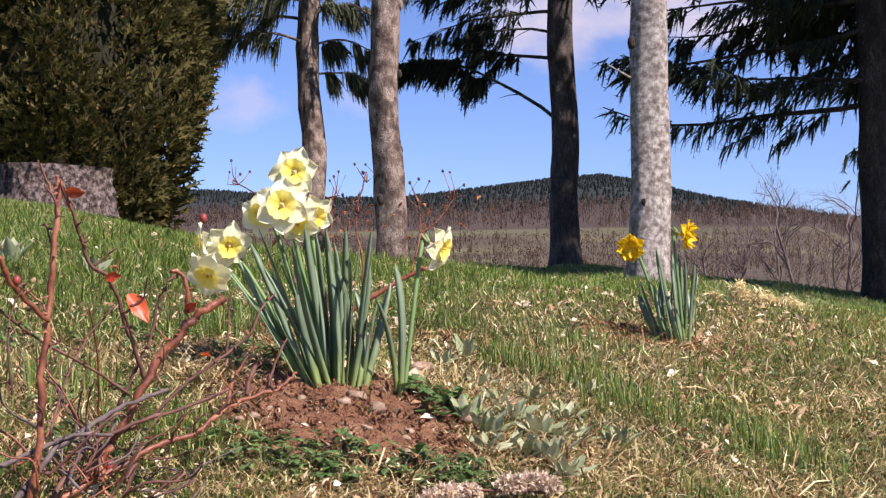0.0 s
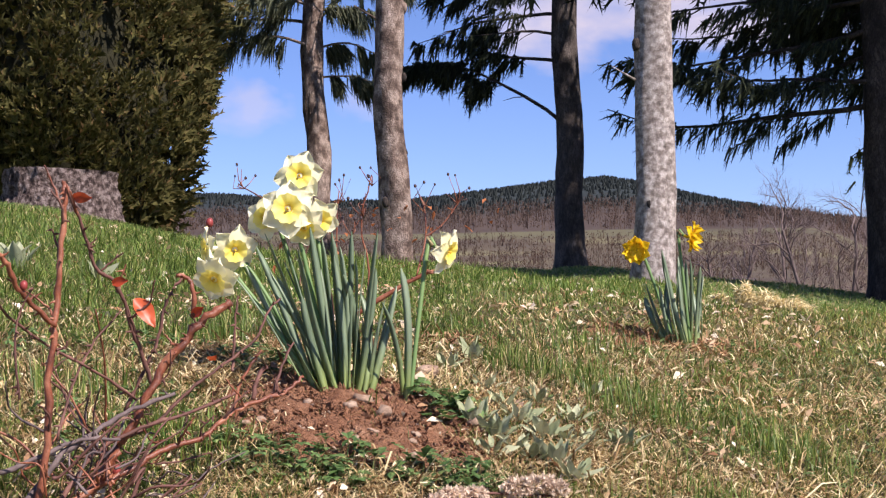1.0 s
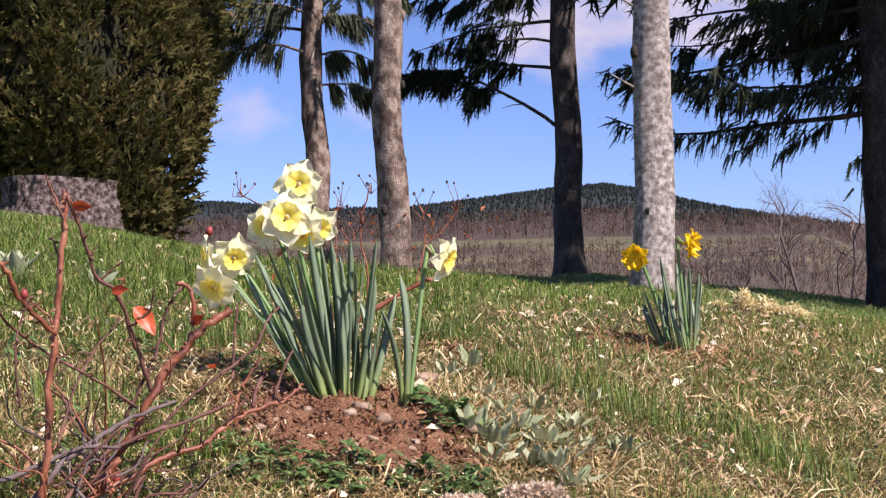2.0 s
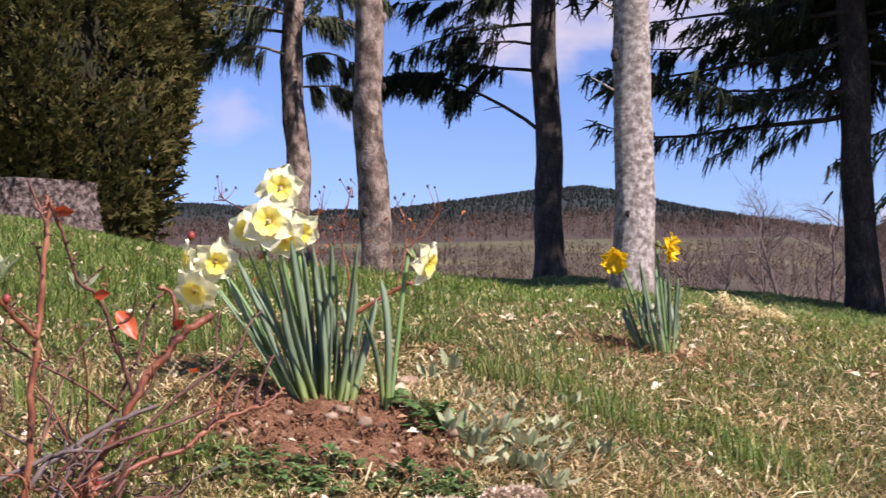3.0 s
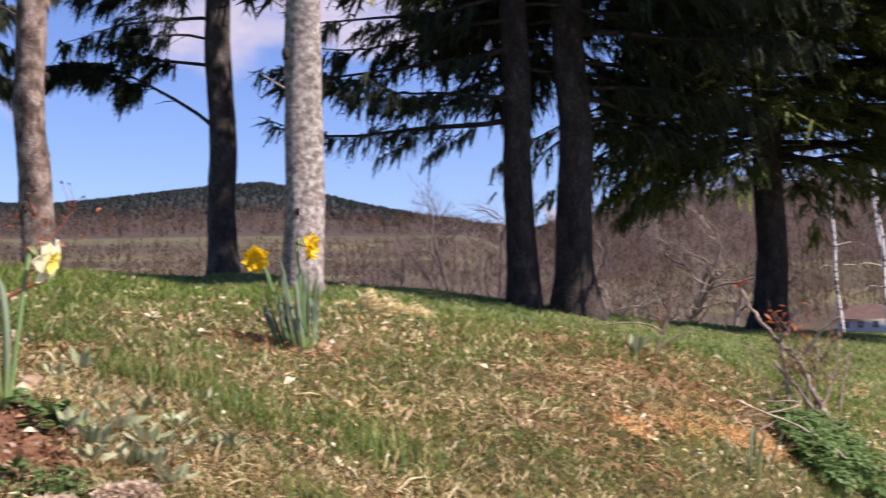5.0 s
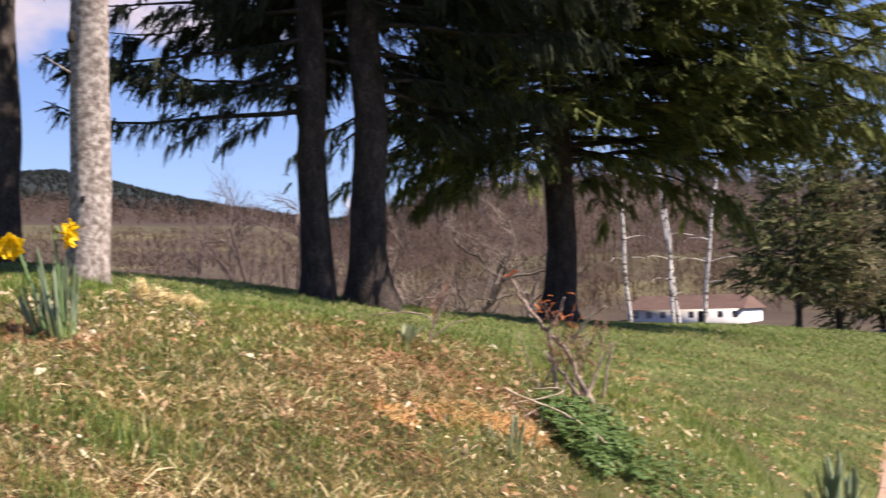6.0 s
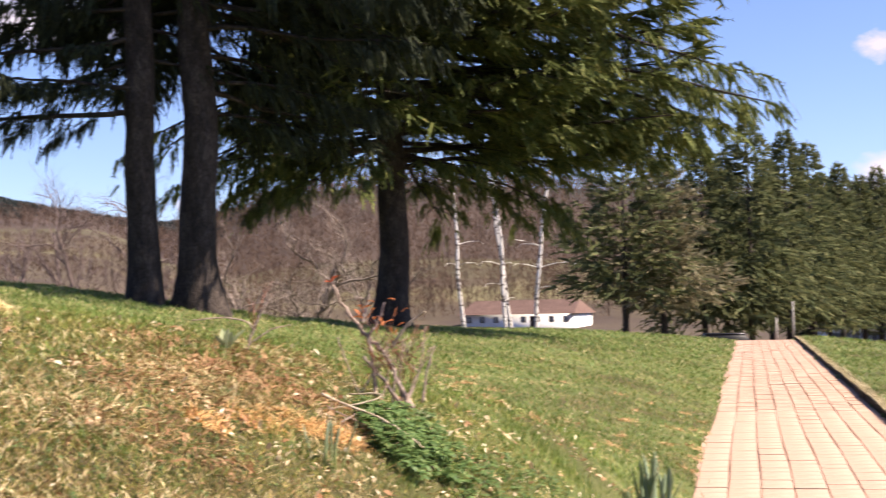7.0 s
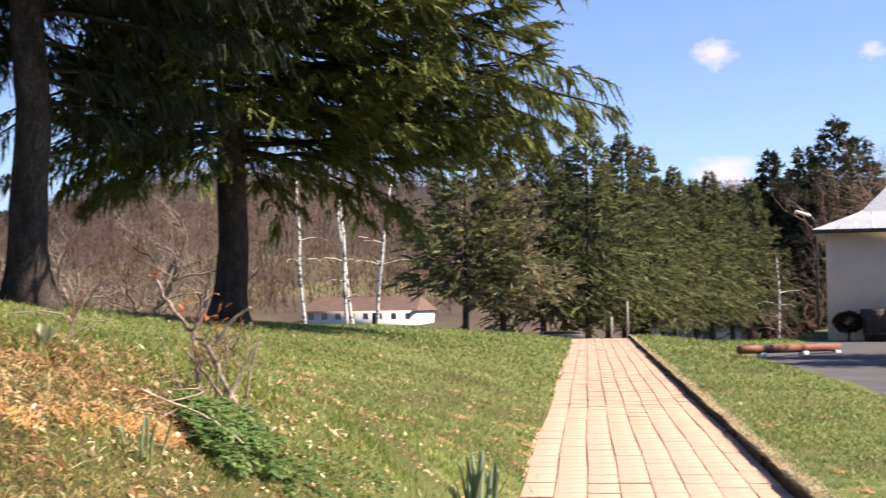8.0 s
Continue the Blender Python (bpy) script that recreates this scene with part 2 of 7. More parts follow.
def ground_z(x, y):
    x, y = np.asarray(x, float), np.asarray(y, float)
    u, v = PU[0] * x + PU[1] * y, PV[0] * x + PV[1] * y
    b = np.maximum(v - EDGE_L, 0)
    w = 1 / (1 + np.exp(np.clip((u - 7.6) / 1.1, -40, 40)))
    z = w * (1.0 * (1 - np.exp(-b / 0.42)) + 0.122 * b) + (1 - w) * 2.913 * (1 - np.exp(-b / 10.67)) * (1 - 0.45 * smooth01((u - 20) / 14))
    z = z + 0.08 * hump(x, y, 1.4, 3.8, 0.9) - 0.045 * hump(x, y, -0.2, 1.55, 0.45) - 0.17 * hump(x, y, -0.8, 14.2, 2.2)
    z = z + 0.03 * hump(x, y, -0.15, 2.12, 0.2)
    verge = 0.075 - 0.085 * smooth01((yard_edge(u) + 0.3 - v) / 0.9)
    z = np.where(v < EDGE_R - 0.05, verge, z)
    z = np.where((v >= EDGE_R - 0.05) & (v <= EDGE_L), -0.06, z)
    r, az = np.hypot(x, y), np.degrees(np.arctan2(x, y))
    z = z - r * np.tan(np.radians(np.interp(az, BROW_AZ, BROW_DIP))) * smooth01((r - 5) / 4) * (1 - smooth01((r - 30) / 10))
    # the land falls away just behind the row of trees and past the lawn's far edge
    q = np.maximum(y - 0.1 * x - 26.5, r - np.interp(az, BRINK_AZ, BRINK_R))
    drop = np.where(q > 0, np.where(q < 5, 0.026 * q * q, 0.65 + 0.26 * (q - 5)), 0)
    z = z - np.minimum(drop, 6.0)
    field = 1.25 + r * np.tan(np.radians(np.clip(1.3 + (r - 80) / 110, 0.8, 3.45)))
    side = smooth01((az - 15) / 8)
    field = field * (1 - side) - 3.5 * side
    rise = smooth01((r - 260 + 110 * side) / (1240 - 640 * side))
    hill = 1.25 + (1500 - 750 * side) * np.tan(np.radians(np.interp(az, SKYLINE_AZ, SKYLINE_EL)))
    far = field * (1 - rise) + hill * rise
    back = smooth01((np.abs(az - 15) - 60) / 40)
    far = far * (1 - back)
    k = smooth01((r - 48) / 45)
    z = z * (1 - k) + far * k
    return z - np.where(r > 1550, (r - 1550) * 0.1, 0)


def gz(x, y):
    return float(ground_z(x, y))


# ---- ground ----
def ground_material():
    m = bpy.data.materials.new("turf")
    m.use_nodes = True
    nt = m.node_tree
    p = nt.nodes["Principled BSDF"]
    broad = noise_node(nt, 0.55, 5, 0.6)
    mid = noise_node(nt, 5.0, 5, 0.65)
    fine = noise_node(nt, 70.0, 6, 0.7)
    green = ramp_node(nt, mid, [(0.3, (0.050, 0.074, 0.022)), (0.55, (0.105, 0.125, 0.040)), (0.75, (0.24, 0.20, 0.095))])
    # soil and thatch, darkened to put shade between the strands into the ground
    dry = ramp_node(nt, fine, [(0.32, (0.022, 0.015, 0.009)), (0.55, (0.062, 0.042, 0.022)), (0.75, (0.15, 0.105, 0.058))])
    f = ramp_node(nt, broad, [(0.45, (0, 0, 0)), (0.66, (0.75, 0.75, 0.75))])
    tc = nt.nodes.new("ShaderNodeTexCoord")
    ln = nt.nodes.new("ShaderNodeVectorMath")
    ln.operation = "LENGTH"
    nt.links.new(tc.outputs["Object"], ln.inputs[0])
    # the old flower bed is thatch and bare soil more than turf
    bed = nt.nodes.new("ShaderNodeMapRange")
    bed.inputs[1].default_value, bed.inputs[2].default_value, bed.inputs[3].default_value, bed.inputs[4].default_value = 3.2, 5.6, 0.55, 0.0
    nt.links.new(ln.outputs["Value"], bed.inputs[0])
    near = mixc(nt, f, green, dry)
    near = mixc(nt, bed.outputs[0], near, dry)
    # farther land: pasture and brown thicket by broad patches
    land = noise_node(nt, 0.02, 4, 0.6, "Object", (1, 1, 0.2))
    far = ramp_node(nt, land, [(0.35, (0.062, 0.046, 0.036)), (0.52, (0.09, 0.072, 0.046)), (0.60, (0.14, 0.125, 0.065))])
    mr = nt.nodes.new("ShaderNodeMapRange")
    mr.inputs[1].default_value, mr.inputs[2].default_value = 38.0, 60.0
    nt.links.new(ln.outputs["Value"], mr.inputs[0])
    wood = nt.nodes.new("ShaderNodeMapRange")
    wood.inputs[1].default_value, wood.inputs[2].default_value = 270.0, 340.0
    nt.links.new(ln.outputs["Value"], wood.inputs[0])
    ridge = nt.nodes.new("ShaderNodeMapRange")
    ridge.inputs[1].default_value, ridge.inputs[2].default_value = 470.0, 640.0
    nt.links.new(ln.outputs["Value"], ridge.inputs[0])
    far = mixc(nt, wood.outputs[0], far, ramp_node(nt, land, [(0.3, (0.050, 0.036, 0.029)), (0.7, (0.072, 0.052, 0.041))]))
    far = mixc(nt, ridge.outputs[0], far, ramp_node(nt, land, [(0.3, (0.016, 0.022, 0.022)), (0.7, (0.028, 0.034, 0.031))]))
    strip = nt.nodes.new("ShaderNodeMapRange")
    strip.inputs[1].default_value, strip.inputs[2].default_value = 296.0, 306.0
    nt.links.new(ln.outputs["Value"], strip.inputs[0])
    strip_end = nt.nodes.new("ShaderNodeMapRange")
    strip_end.inputs[1].default_value, strip_end.inputs[2].default_value, strip_end.inputs[3].default_value, strip_end.inputs[4].default_value = 338.0, 346.0, 1.0, 0.0
    nt.links.new(ln.outputs["Value"], strip_end.inputs[0])
    band = nt.nodes.new("ShaderNodeMath")
    band.operation = "MULTIPLY"
    nt.links.new(strip.outputs[0], band.inputs[0])
    nt.links.new(strip_end.outputs[0], band.inputs[1])
    far = mixc(nt, band.outputs[0], far, ramp_node(nt, land, [(0.35, (0.075, 0.064, 0.04)), (0.6, (0.10, 0.092, 0.05))]))
    link_in(nt, p, "Base Color", mixc(nt, mr.outputs[0], near, far))
    p.inputs["Roughness"].default_value = 0.95
    p.inputs["Specular IOR Level"].default_value = 0.15
    bump_in(nt, p, fine, 0.6, 0.02)
    return m


TURF = ground_material()


def build_ground():
    azs = list(np.arange(-30, 66, 0.5)) + list(np.arange(66, 330, 4.0))
    rs = [0.25]
    while rs[-1] < 3500:
        rs.append(rs[-1] * (1.03 if rs[-1] < 60 else 1.07))
    A, R = np.meshgrid(np.radians(azs), np.array(rs), indexing="ij")
    X, Y = R * np.sin(A), R * np.cos(A)
    Z = ground_z(X, Y)
    na, nr = X.shape
    verts = np.stack([X, Y, Z], -1).reshape(-1, 3).tolist()
    verts.append((0.0, 0.0, gz(0, 0)))
    faces = []
    for i in range(na):
        j = (i + 1) % na
        for k in range(nr - 1):
            faces.append((i * nr + k, i * nr + k + 1, j * nr + k + 1, j * nr + k))
        faces.append((na * nr, i * nr, j * nr))
    ob = put_mesh("ground", verts, faces, TURF)
    return tagged(ob, "sloping spring lawn, green grass with dry brown patches", "ground", "", "structure")


ground = build_ground()


def uv_to_xy(u, v):
    return PU[0] * u + PV[0] * v, PU[1] * u + PV[1] * v


# ---- trees ----
rng = np.random.default_rng(7)


def trunk_mesh(name, base, height, r0, r1, material, parent, lean=(0, 0), flare=1.6, sides=20, wob=0.03, seed=0, label="", lumpy=0.05):
    """A tapered trunk with root flare, slight crookedness and bark lumps."""
    g = np.random.default_rng(seed)
    n = 46
    verts, faces = [], []
    ph = g.uniform(0, 6.28, 6)
    for i in range(n):
        s = i / (n - 1)
        h = -0.25 + (height + 0.25) * s ** 1.15
        r = r0 + (r1 - r0) * s
        r *= 1 + (flare - 1) * math.exp(-max(h, 0) / 0.28)
        cx = base[0] + lean[0] * h + wob * (math.sin(1.1 * h + ph[0]) + 0.5 * math.sin(2.7 * h + ph[1]))
        cy = base[1] + lean[1] * h + wob * (math.sin(1.3 * h + ph[2]) + 0.5 * math.sin(2.3 * h + ph[3]))
        for k in range(sides):
            t = 2 * math.pi * k / sides
            lump = 1 + 0.05 * math.sin(3 * t + 1.7 * h + ph[4]) + 2 * lumpy * noise.noise((1.6 * math.cos(t), 1.6 * math.sin(t), 2.6 * h + seed)) + 0.04 * noise.noise((5 * math.cos(t), 5 * math.sin(t), 5 * h + seed))
            lump += 0.10 * math.exp(-max(h, 0) / 0.25) * math.sin(5 * t + ph[5])
            verts.append((cx + r * lump * math.cos(t), cy + r * lump * math.sin(t), base[2] + h))
    for i in range(n - 1):
        for k in range(sides):
            k2 = (k + 1) % sides
            faces.append((i * sides + k, i * sides + k2, (i + 1) * sides + k2, (i + 1) * sides + k))
    faces.append(tuple((n - 1) * sides + k for k in range(sides)))
    return put_mesh(name, verts, faces, material, parent, label)


def sprays(starts, dirs, lengths, needle, per=7, g=rng, width=0.42):
    """Feathery twigs: for every start, direction and length, a slim sagging body with needle tufts on both sides. Returns triangles."""
    starts, dirs, lengths = np.asarray(starts), np.asarray(dirs), np.asarray(lengths)
    dirs = dirs / np.linalg.norm(dirs, axis=1, keepdims=True)
    n = len(starts)
    rnd = g.normal(size=(n, 3))
    side = np.cross(dirs, rnd)
    side /= np.linalg.norm(side, axis=1, keepdims=True) + 1e-9
    down = np.array([0, 0, -1.0])

    def along(s):
        return starts + dirs * (lengths * s)[:, None] + down * (0.16 * lengths * s * s)[:, None]

    out = []
    for k in range(per):
        s = (k + 0.4) / per
        p = along(s)
        nl = needle * (1.05 - 0.42 * s) * g.uniform(0.7, 1.3, n)
        for sg in (-1, 1):
            jit = g.normal(size=(n, 3)) * 0.2
            d = side * sg * 0.7 + dirs * 0.85 + jit
            d /= np.linalg.norm(d, axis=1, keepdims=True)
            out.append(np.stack([p - dirs * (nl * width * 0.35)[:, None], p + dirs * (nl * width * 0.35)[:, None], p + d * nl[:, None]], 1))
    w = side * (needle * 0.20)
    a, b, c = along(0.0), along(0.55), along(1.06)
    out += [np.stack([a - w, a + w, b + w], 1), np.stack([a - w, b + w, b - w], 1), np.stack([b - w, b + w, c], 1)]
    return np.concatenate(out)


def limb_points(base, az, length, rise, sag, tipup, n=9, g=rng):
    """A spruce limb that leaves the trunk, sags and turns up at its tip."""
    o = np.array([math.sin(radians(az)), math.cos(radians(az)), 0])
    pts = []
    bend, wig = g.normal() * 0.10, g.uniform(0, 6.28)
    sd = np.array([o[1], -o[0], 0])
    for i in range(n):
        s = i / (n - 1)
        pts.append(np.array(base) + o * length * s + sd * length * (bend * s * s + 0.02 * math.sin(7 * s + wig)) + np.array([0, 0, length * (rise * s - sag * s * s + tipup * s ** 4 + 0.012 * math.sin(9 * s + wig))]))
    return np.array(pts)


def foliage_on_limb(pts, length, g, twigs, hang, tw_len, needle, reach=0.32, per=6, bare=0.12):
    """Side branches along a limb, each hung with short drooping shoots; returns triangles of needles."""
    nb = max(int(7 + 6 * length), 8)
    sb = np.sort(bare + (1 - bare) * g.random(nb) ** 0.85)
    side_len = reach * length * (1.05 - 0.8 * sb) * g.uniform(0.35, 1.25, nb) * np.where(g.random(nb) < 0.5, -1, 1)
    fall = g.uniform(-0.05, 0.55, nb)
    k = g.choice(nb, twigs, p=np.abs(side_len) / np.abs(side_len).sum())
    s = sb[k]
    idx = s * (len(pts) - 1)
    i0 = np.minimum(idx.astype(int), len(pts) - 2)
    f = (idx - i0)[:, None]
    p = pts[i0] * (1 - f) + pts[i0 + 1] * f
    d = pts[i0 + 1] - pts[i0]
    d /= np.linalg.norm(d, axis=1, keepdims=True)
    sd = np.stack([d[:, 1], -d[:, 0], np.zeros(len(d))], 1)
    along = g.random(twigs) ** 0.8
    spread = side_len[k] * along
    start = p + sd * spread[:, None] + d * (np.abs(spread) * 0.7)[:, None] + g.normal(size=(twigs, 3)) * 0.02
    start[:, 2] -= np.abs(spread) * fall[k]
    dr = sd * (np.sign(spread) * 0.5 + g.normal(size=twigs) * 0.35)[:, None] + d * g.uniform(0.1, 0.9, twigs)[:, None]
    dr[:, 2] -= hang * g.uniform(0.1, 1.3, twigs)
    return sprays(start, dr, tw_len * g.uniform(0.5, 1.4, twigs), needle * g.uniform(0.8, 1.2), per, g)


def conifer(name, base, label, trunk, limbs, material=NEEDLE, bark=BARK_DARK, group="", wood_sides=6):
    """trunk: dict for trunk_mesh; limbs: list of (height, bearing, length, rise, sag, tipup, twigs, hang, twig length, needle, bare)."""
    th = empty(name, base, label, "tree", group)
    g = np.random.default_rng(int(1000 * abs(base[0]) + 77 * abs(base[1])))
    trunk_mesh("trunk", (0, 0, 0), material=bark, parent=th, **trunk)
    tris, wood = [], []
    lean = trunk.get("lean", (0, 0))
    for h, az, ln, rise, sag, tipup, tw, hang, tl, nd, bare in limbs:
        pts = limb_points((lean[0] * h, lean[1] * h, h), az, ln, rise, sag, tipup, 9, g)
        r = 0.010 + 0.009 * ln
        own = [tube(pts, [r * (1 - 0.85 * i / 8) for i in range(9)], wood_sides, False)]
        for sgn in (-1, 1):
            for s in (0.3, 0.45, 0.6, 0.75):
                i = int(s * 8)
                d = pts[i + 1] - pts[i]
                d = d / np.linalg.norm(d)
                sdv = np.array([d[1], -d[0], 0]) * sgn
                e = pts[i] + (sdv + 0.6 * d + np.array([0, 0, -0.25])) * 0.28 * ln * (1 - 0.7 * s)
                own.append(tube([pts[i], (pts[i] + e) / 2 + np.array([0, 0, 0.02]), e], [r * 0.35, r * 0.25, r * 0.1], 4, False))
        if h < 5.5 and wood_sides > 4:
            put_mesh("limb", *join(own), bark, th)
        else:
            wood += own
        tris.append(foliage_on_limb(pts, ln, g, tw, hang, tl, nd, 0.32, 5, bare))
    if wood:
        tagged(put_mesh("branchwork", *join(wood), bark, th), kind="stuff")
    tri_mesh("crown", np.concatenate(tris), material, th)
    return th


def crown_limbs(g, z0, z1, r_low, n, twigs, hang=0.7, tl=0.35, nd=0.11, rise=0.05, sag=0.25, az_range=(0, 360), bare=0.15):
    out = []
    for i in range(n):
        s = i / max(n - 1, 1)
        h = z0 + (z1 - z0) * s
        ln = r_low * (1 - 0.85 * s) * g.uniform(0.75, 1.15)
        az = az_range[0] + (az_range[1] - az_range[0]) * ((i * 0.381966) % 1.0) + g.normal() * 8
        out.append((h, az, ln, rise + 0.25 * s, sag * (1 - s), 0.12, max(int(twigs * (ln / r_low) ** 1.2), 12), hang, tl, nd, bare))
    return out


def stand(az, r, dz=0.0):
    x, y = at_bearing(az, r)
    return (x, y, gz(x, y) + dz)



g1 = np.random.default_rng(3)
ROW = "row of old trees"
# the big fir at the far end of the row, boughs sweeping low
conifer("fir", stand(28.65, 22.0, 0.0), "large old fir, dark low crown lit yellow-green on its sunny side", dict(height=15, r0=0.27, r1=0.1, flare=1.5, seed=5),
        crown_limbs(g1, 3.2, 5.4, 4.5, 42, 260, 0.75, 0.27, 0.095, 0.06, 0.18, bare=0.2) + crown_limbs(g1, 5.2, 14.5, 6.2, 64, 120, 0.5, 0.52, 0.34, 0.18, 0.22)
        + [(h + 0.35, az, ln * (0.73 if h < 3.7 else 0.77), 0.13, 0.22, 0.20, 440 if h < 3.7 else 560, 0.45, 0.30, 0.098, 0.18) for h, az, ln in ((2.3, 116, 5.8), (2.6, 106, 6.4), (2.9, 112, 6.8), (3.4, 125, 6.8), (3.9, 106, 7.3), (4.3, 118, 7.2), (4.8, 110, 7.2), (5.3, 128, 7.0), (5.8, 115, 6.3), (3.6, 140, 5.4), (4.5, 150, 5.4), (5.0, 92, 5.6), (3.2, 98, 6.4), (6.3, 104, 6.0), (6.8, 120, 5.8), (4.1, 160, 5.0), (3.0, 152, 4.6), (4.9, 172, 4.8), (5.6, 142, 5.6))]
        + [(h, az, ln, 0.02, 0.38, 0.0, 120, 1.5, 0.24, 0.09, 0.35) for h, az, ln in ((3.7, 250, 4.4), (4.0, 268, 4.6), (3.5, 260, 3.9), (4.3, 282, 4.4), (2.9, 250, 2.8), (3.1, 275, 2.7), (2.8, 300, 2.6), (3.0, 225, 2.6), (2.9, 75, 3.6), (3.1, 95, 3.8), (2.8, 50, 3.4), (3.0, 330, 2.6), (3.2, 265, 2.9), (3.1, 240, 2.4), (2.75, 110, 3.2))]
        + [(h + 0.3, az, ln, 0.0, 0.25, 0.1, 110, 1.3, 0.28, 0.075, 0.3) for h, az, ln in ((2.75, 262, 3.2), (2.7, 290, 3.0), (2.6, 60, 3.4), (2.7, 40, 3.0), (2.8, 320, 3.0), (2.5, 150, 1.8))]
        + [(h, az, ln, 0.06, 0.30, 0.08, 400, 0.85, 0.30, 0.095, 0.25) for h, az, ln in ((4.2, 112, 5.8), (4.5, 120, 6.1), (4.0, 104, 5.4), (4.8, 115, 6.3), (3.8, 124, 5.2), (4.4, 108, 6.0), (3.6, 115, 4.8), (5.1, 122, 6.2))], NEEDLE_FIR_SUNLIT, group=ROW)
# twin dark spruces
conifer("spruce", stand(18.22, 17.0), "tall dark spruce trunk with drooping lower boughs", dict(height=15, r0=0.205, r1=0.1, flare=1.3, seed=8),
        [(h, az, ln, rs, sg, 0.10, int(tw * 1.15), 1.15, 0.24, 0.066, 0.12) for h, az, ln, rs, sg, tw in ((2.45, 284, 3.3, -0.16, -0.06, 330), (2.72, 256, 2.5, -0.05, 0.06, 220), (3.05, 298, 2.2, -0.30, -0.1, 230), (3.38, 276, 3.1, -0.27, -0.06, 330), (3.75, 288, 2.6, -0.12, 0.1, 260), (4.05, 266, 2.9, -0.26, 0.0, 280), (4.6, 282, 3.3, -0.14, 0.03, 320), (5.0, 272, 3.4, -0.1, 0.05, 280))]
        + [(h, az, 2.2, 0.0, 0.2, 0.1, 230, 1.7, 0.26, 0.07, 0.15) for h, az in ((3.1, 84), (3.5, 60), (3.9, 100), (4.3, 74), (4.7, 92), (5.1, 66), (3.4, 20), (4.0, 345), (4.5, 10), (5.0, 330), (5.4, 30))]
        # long boughs towards the sun, added above view to shade the trunk
        + [(h, az, 4.6, 0.04, 0.16, 0.1, 220, 0.8, 0.5, 0.2, 0.15) for h, az in ((6.0, 112), (6.6, 138), (7.2, 124), (7.9, 130), (8.5, 116))] + crown_limbs(g1, 5.5, 14.5, 4.0, 40, 70, 0.8, 0.50, 0.24), group=ROW)
conifer("spruce", stand(20.55, 17.2), "stout dark spruce trunk flaring at the ground", dict(height=15, r0=0.255, r1=0.1, flare=1.55, seed=9),
        [(h, az, ln, 0.0, 0.18, 0.08, tw, 1.8, 0.28, 0.08, 0.2) for h, az, ln, tw in ((2.6, 60, 2.4, 230), (3.0, 88, 2.8, 250), (3.4, 48, 2.6, 230), (3.9, 104, 3.2, 260), (4.3, 70, 3.3, 260), (3.6, 128, 3.0, 230), (4.1, 142, 3.0, 230), (4.5, 122, 3.4, 260), (4.9, 92, 3.4, 260), (5.2, 136, 3.4, 260), (2.8, 76, 3.2, 240), (3.4, 350, 2.6, 260), (3.9, 320, 2.6, 260), (4.3, 12, 3.0, 280), (4.8, 340, 3.0, 280), (5.2, 25, 3.2, 280), (3.7, 84, 3.4, 260), (4.0, 56, 3.2, 250), (4.6, 60, 3.4, 260), (4.4, 96, 3.6, 260), (3.3, 70, 3.0, 240))]
        # more unseen sun-side boughs, added to keep trunk and lower boughs in shade
        + [(h + 1.0, az, 5.8, 0.04, 0.16, 0.1, 300, 0.8, 0.5, 0.2, 0.15) for h, az in ((5.7, 118), (5.9, 142), (6.2, 126), (6.6, 104), (6.9, 150), (7.3, 122), (7.7, 134), (8.2, 114), (8.7, 128), (9.2, 142))] + crown_limbs(g1, 4.6, 14.5, 4.6, 54, 100, 0.9, 0.46, 0.22), group=ROW)
# straight dark trunk in the middle with one bough
conifer("spruce", stand(5.25, 22.0), "straight dark spruce trunk with sparse drooping boughs", dict(height=16, r0=0.25, r1=0.13, flare=1.3, seed=10),
        [(2.4, 278, 2.8, 0.95, 0.55, 0.0, 520, 2.0, 0.30, 0.08, 0.42), (3.5, 283, 2.6, 0.30, 0.40, 0.08, 360, 1.6, 0.26, 0.08, 0.25), (3.9, 262, 2.0, 0.35, 0.5, 0.1, 200, 1.6, 0.26, 0.075, 0.35), (4.3, 288, 2.6, 0.20, 0.42, 0.12, 330, 1.6, 0.26, 0.08, 0.25), (4.8, 272, 2.6, 0.15, 0.35, 0.12, 340, 1.6, 0.26, 0.08, 0.2)]
        + crown_limbs(g1, 5.9, 15, 3.4, 36, 65, 0.9, 0.48, 0.23), bark=BARK_DARK_LIT, group=ROW)
conifer("spruce", stand(-5.65, 19.0), "brown-barked conifer with hanging weeping twigs", dict(height=14, r0=0.175, r1=0.12, flare=1.25, seed=11, wob=0.05, lumpy=0.16),
        [(h, az, ln * 0.85, rs + 0.25, 0.55, 0.0, int(tw * 2.2), 2.3, 0.27, 0.042, br * 0.6) for h, az, ln, rs, tw, br in ((2.75, 82, 1.2, 0.1, 260, 0.2), (3.2, 70, 1.3, 0.15, 280, 0.2), (3.7, 95, 1.4, 0.1, 300, 0.15), (4.3, 84, 1.5, 0.1, 320, 0.15), (3.2, 274, 1.9, 0.25, 220, 0.45), (3.5, 284, 2.3, 0.2, 330, 0.3), (3.8, 266, 2.1, 0.15, 380, 0.25), (4.2, 280, 2.5, 0.1, 420, 0.2), (4.6, 270, 2.5, 0.1, 420, 0.2))]
        + crown_limbs(g1, 5.0, 13.5, 2.9, 34, 70, 1.6, 0.52, 0.13), NEEDLE_WEEP, BARK_BROWN, group=ROW)


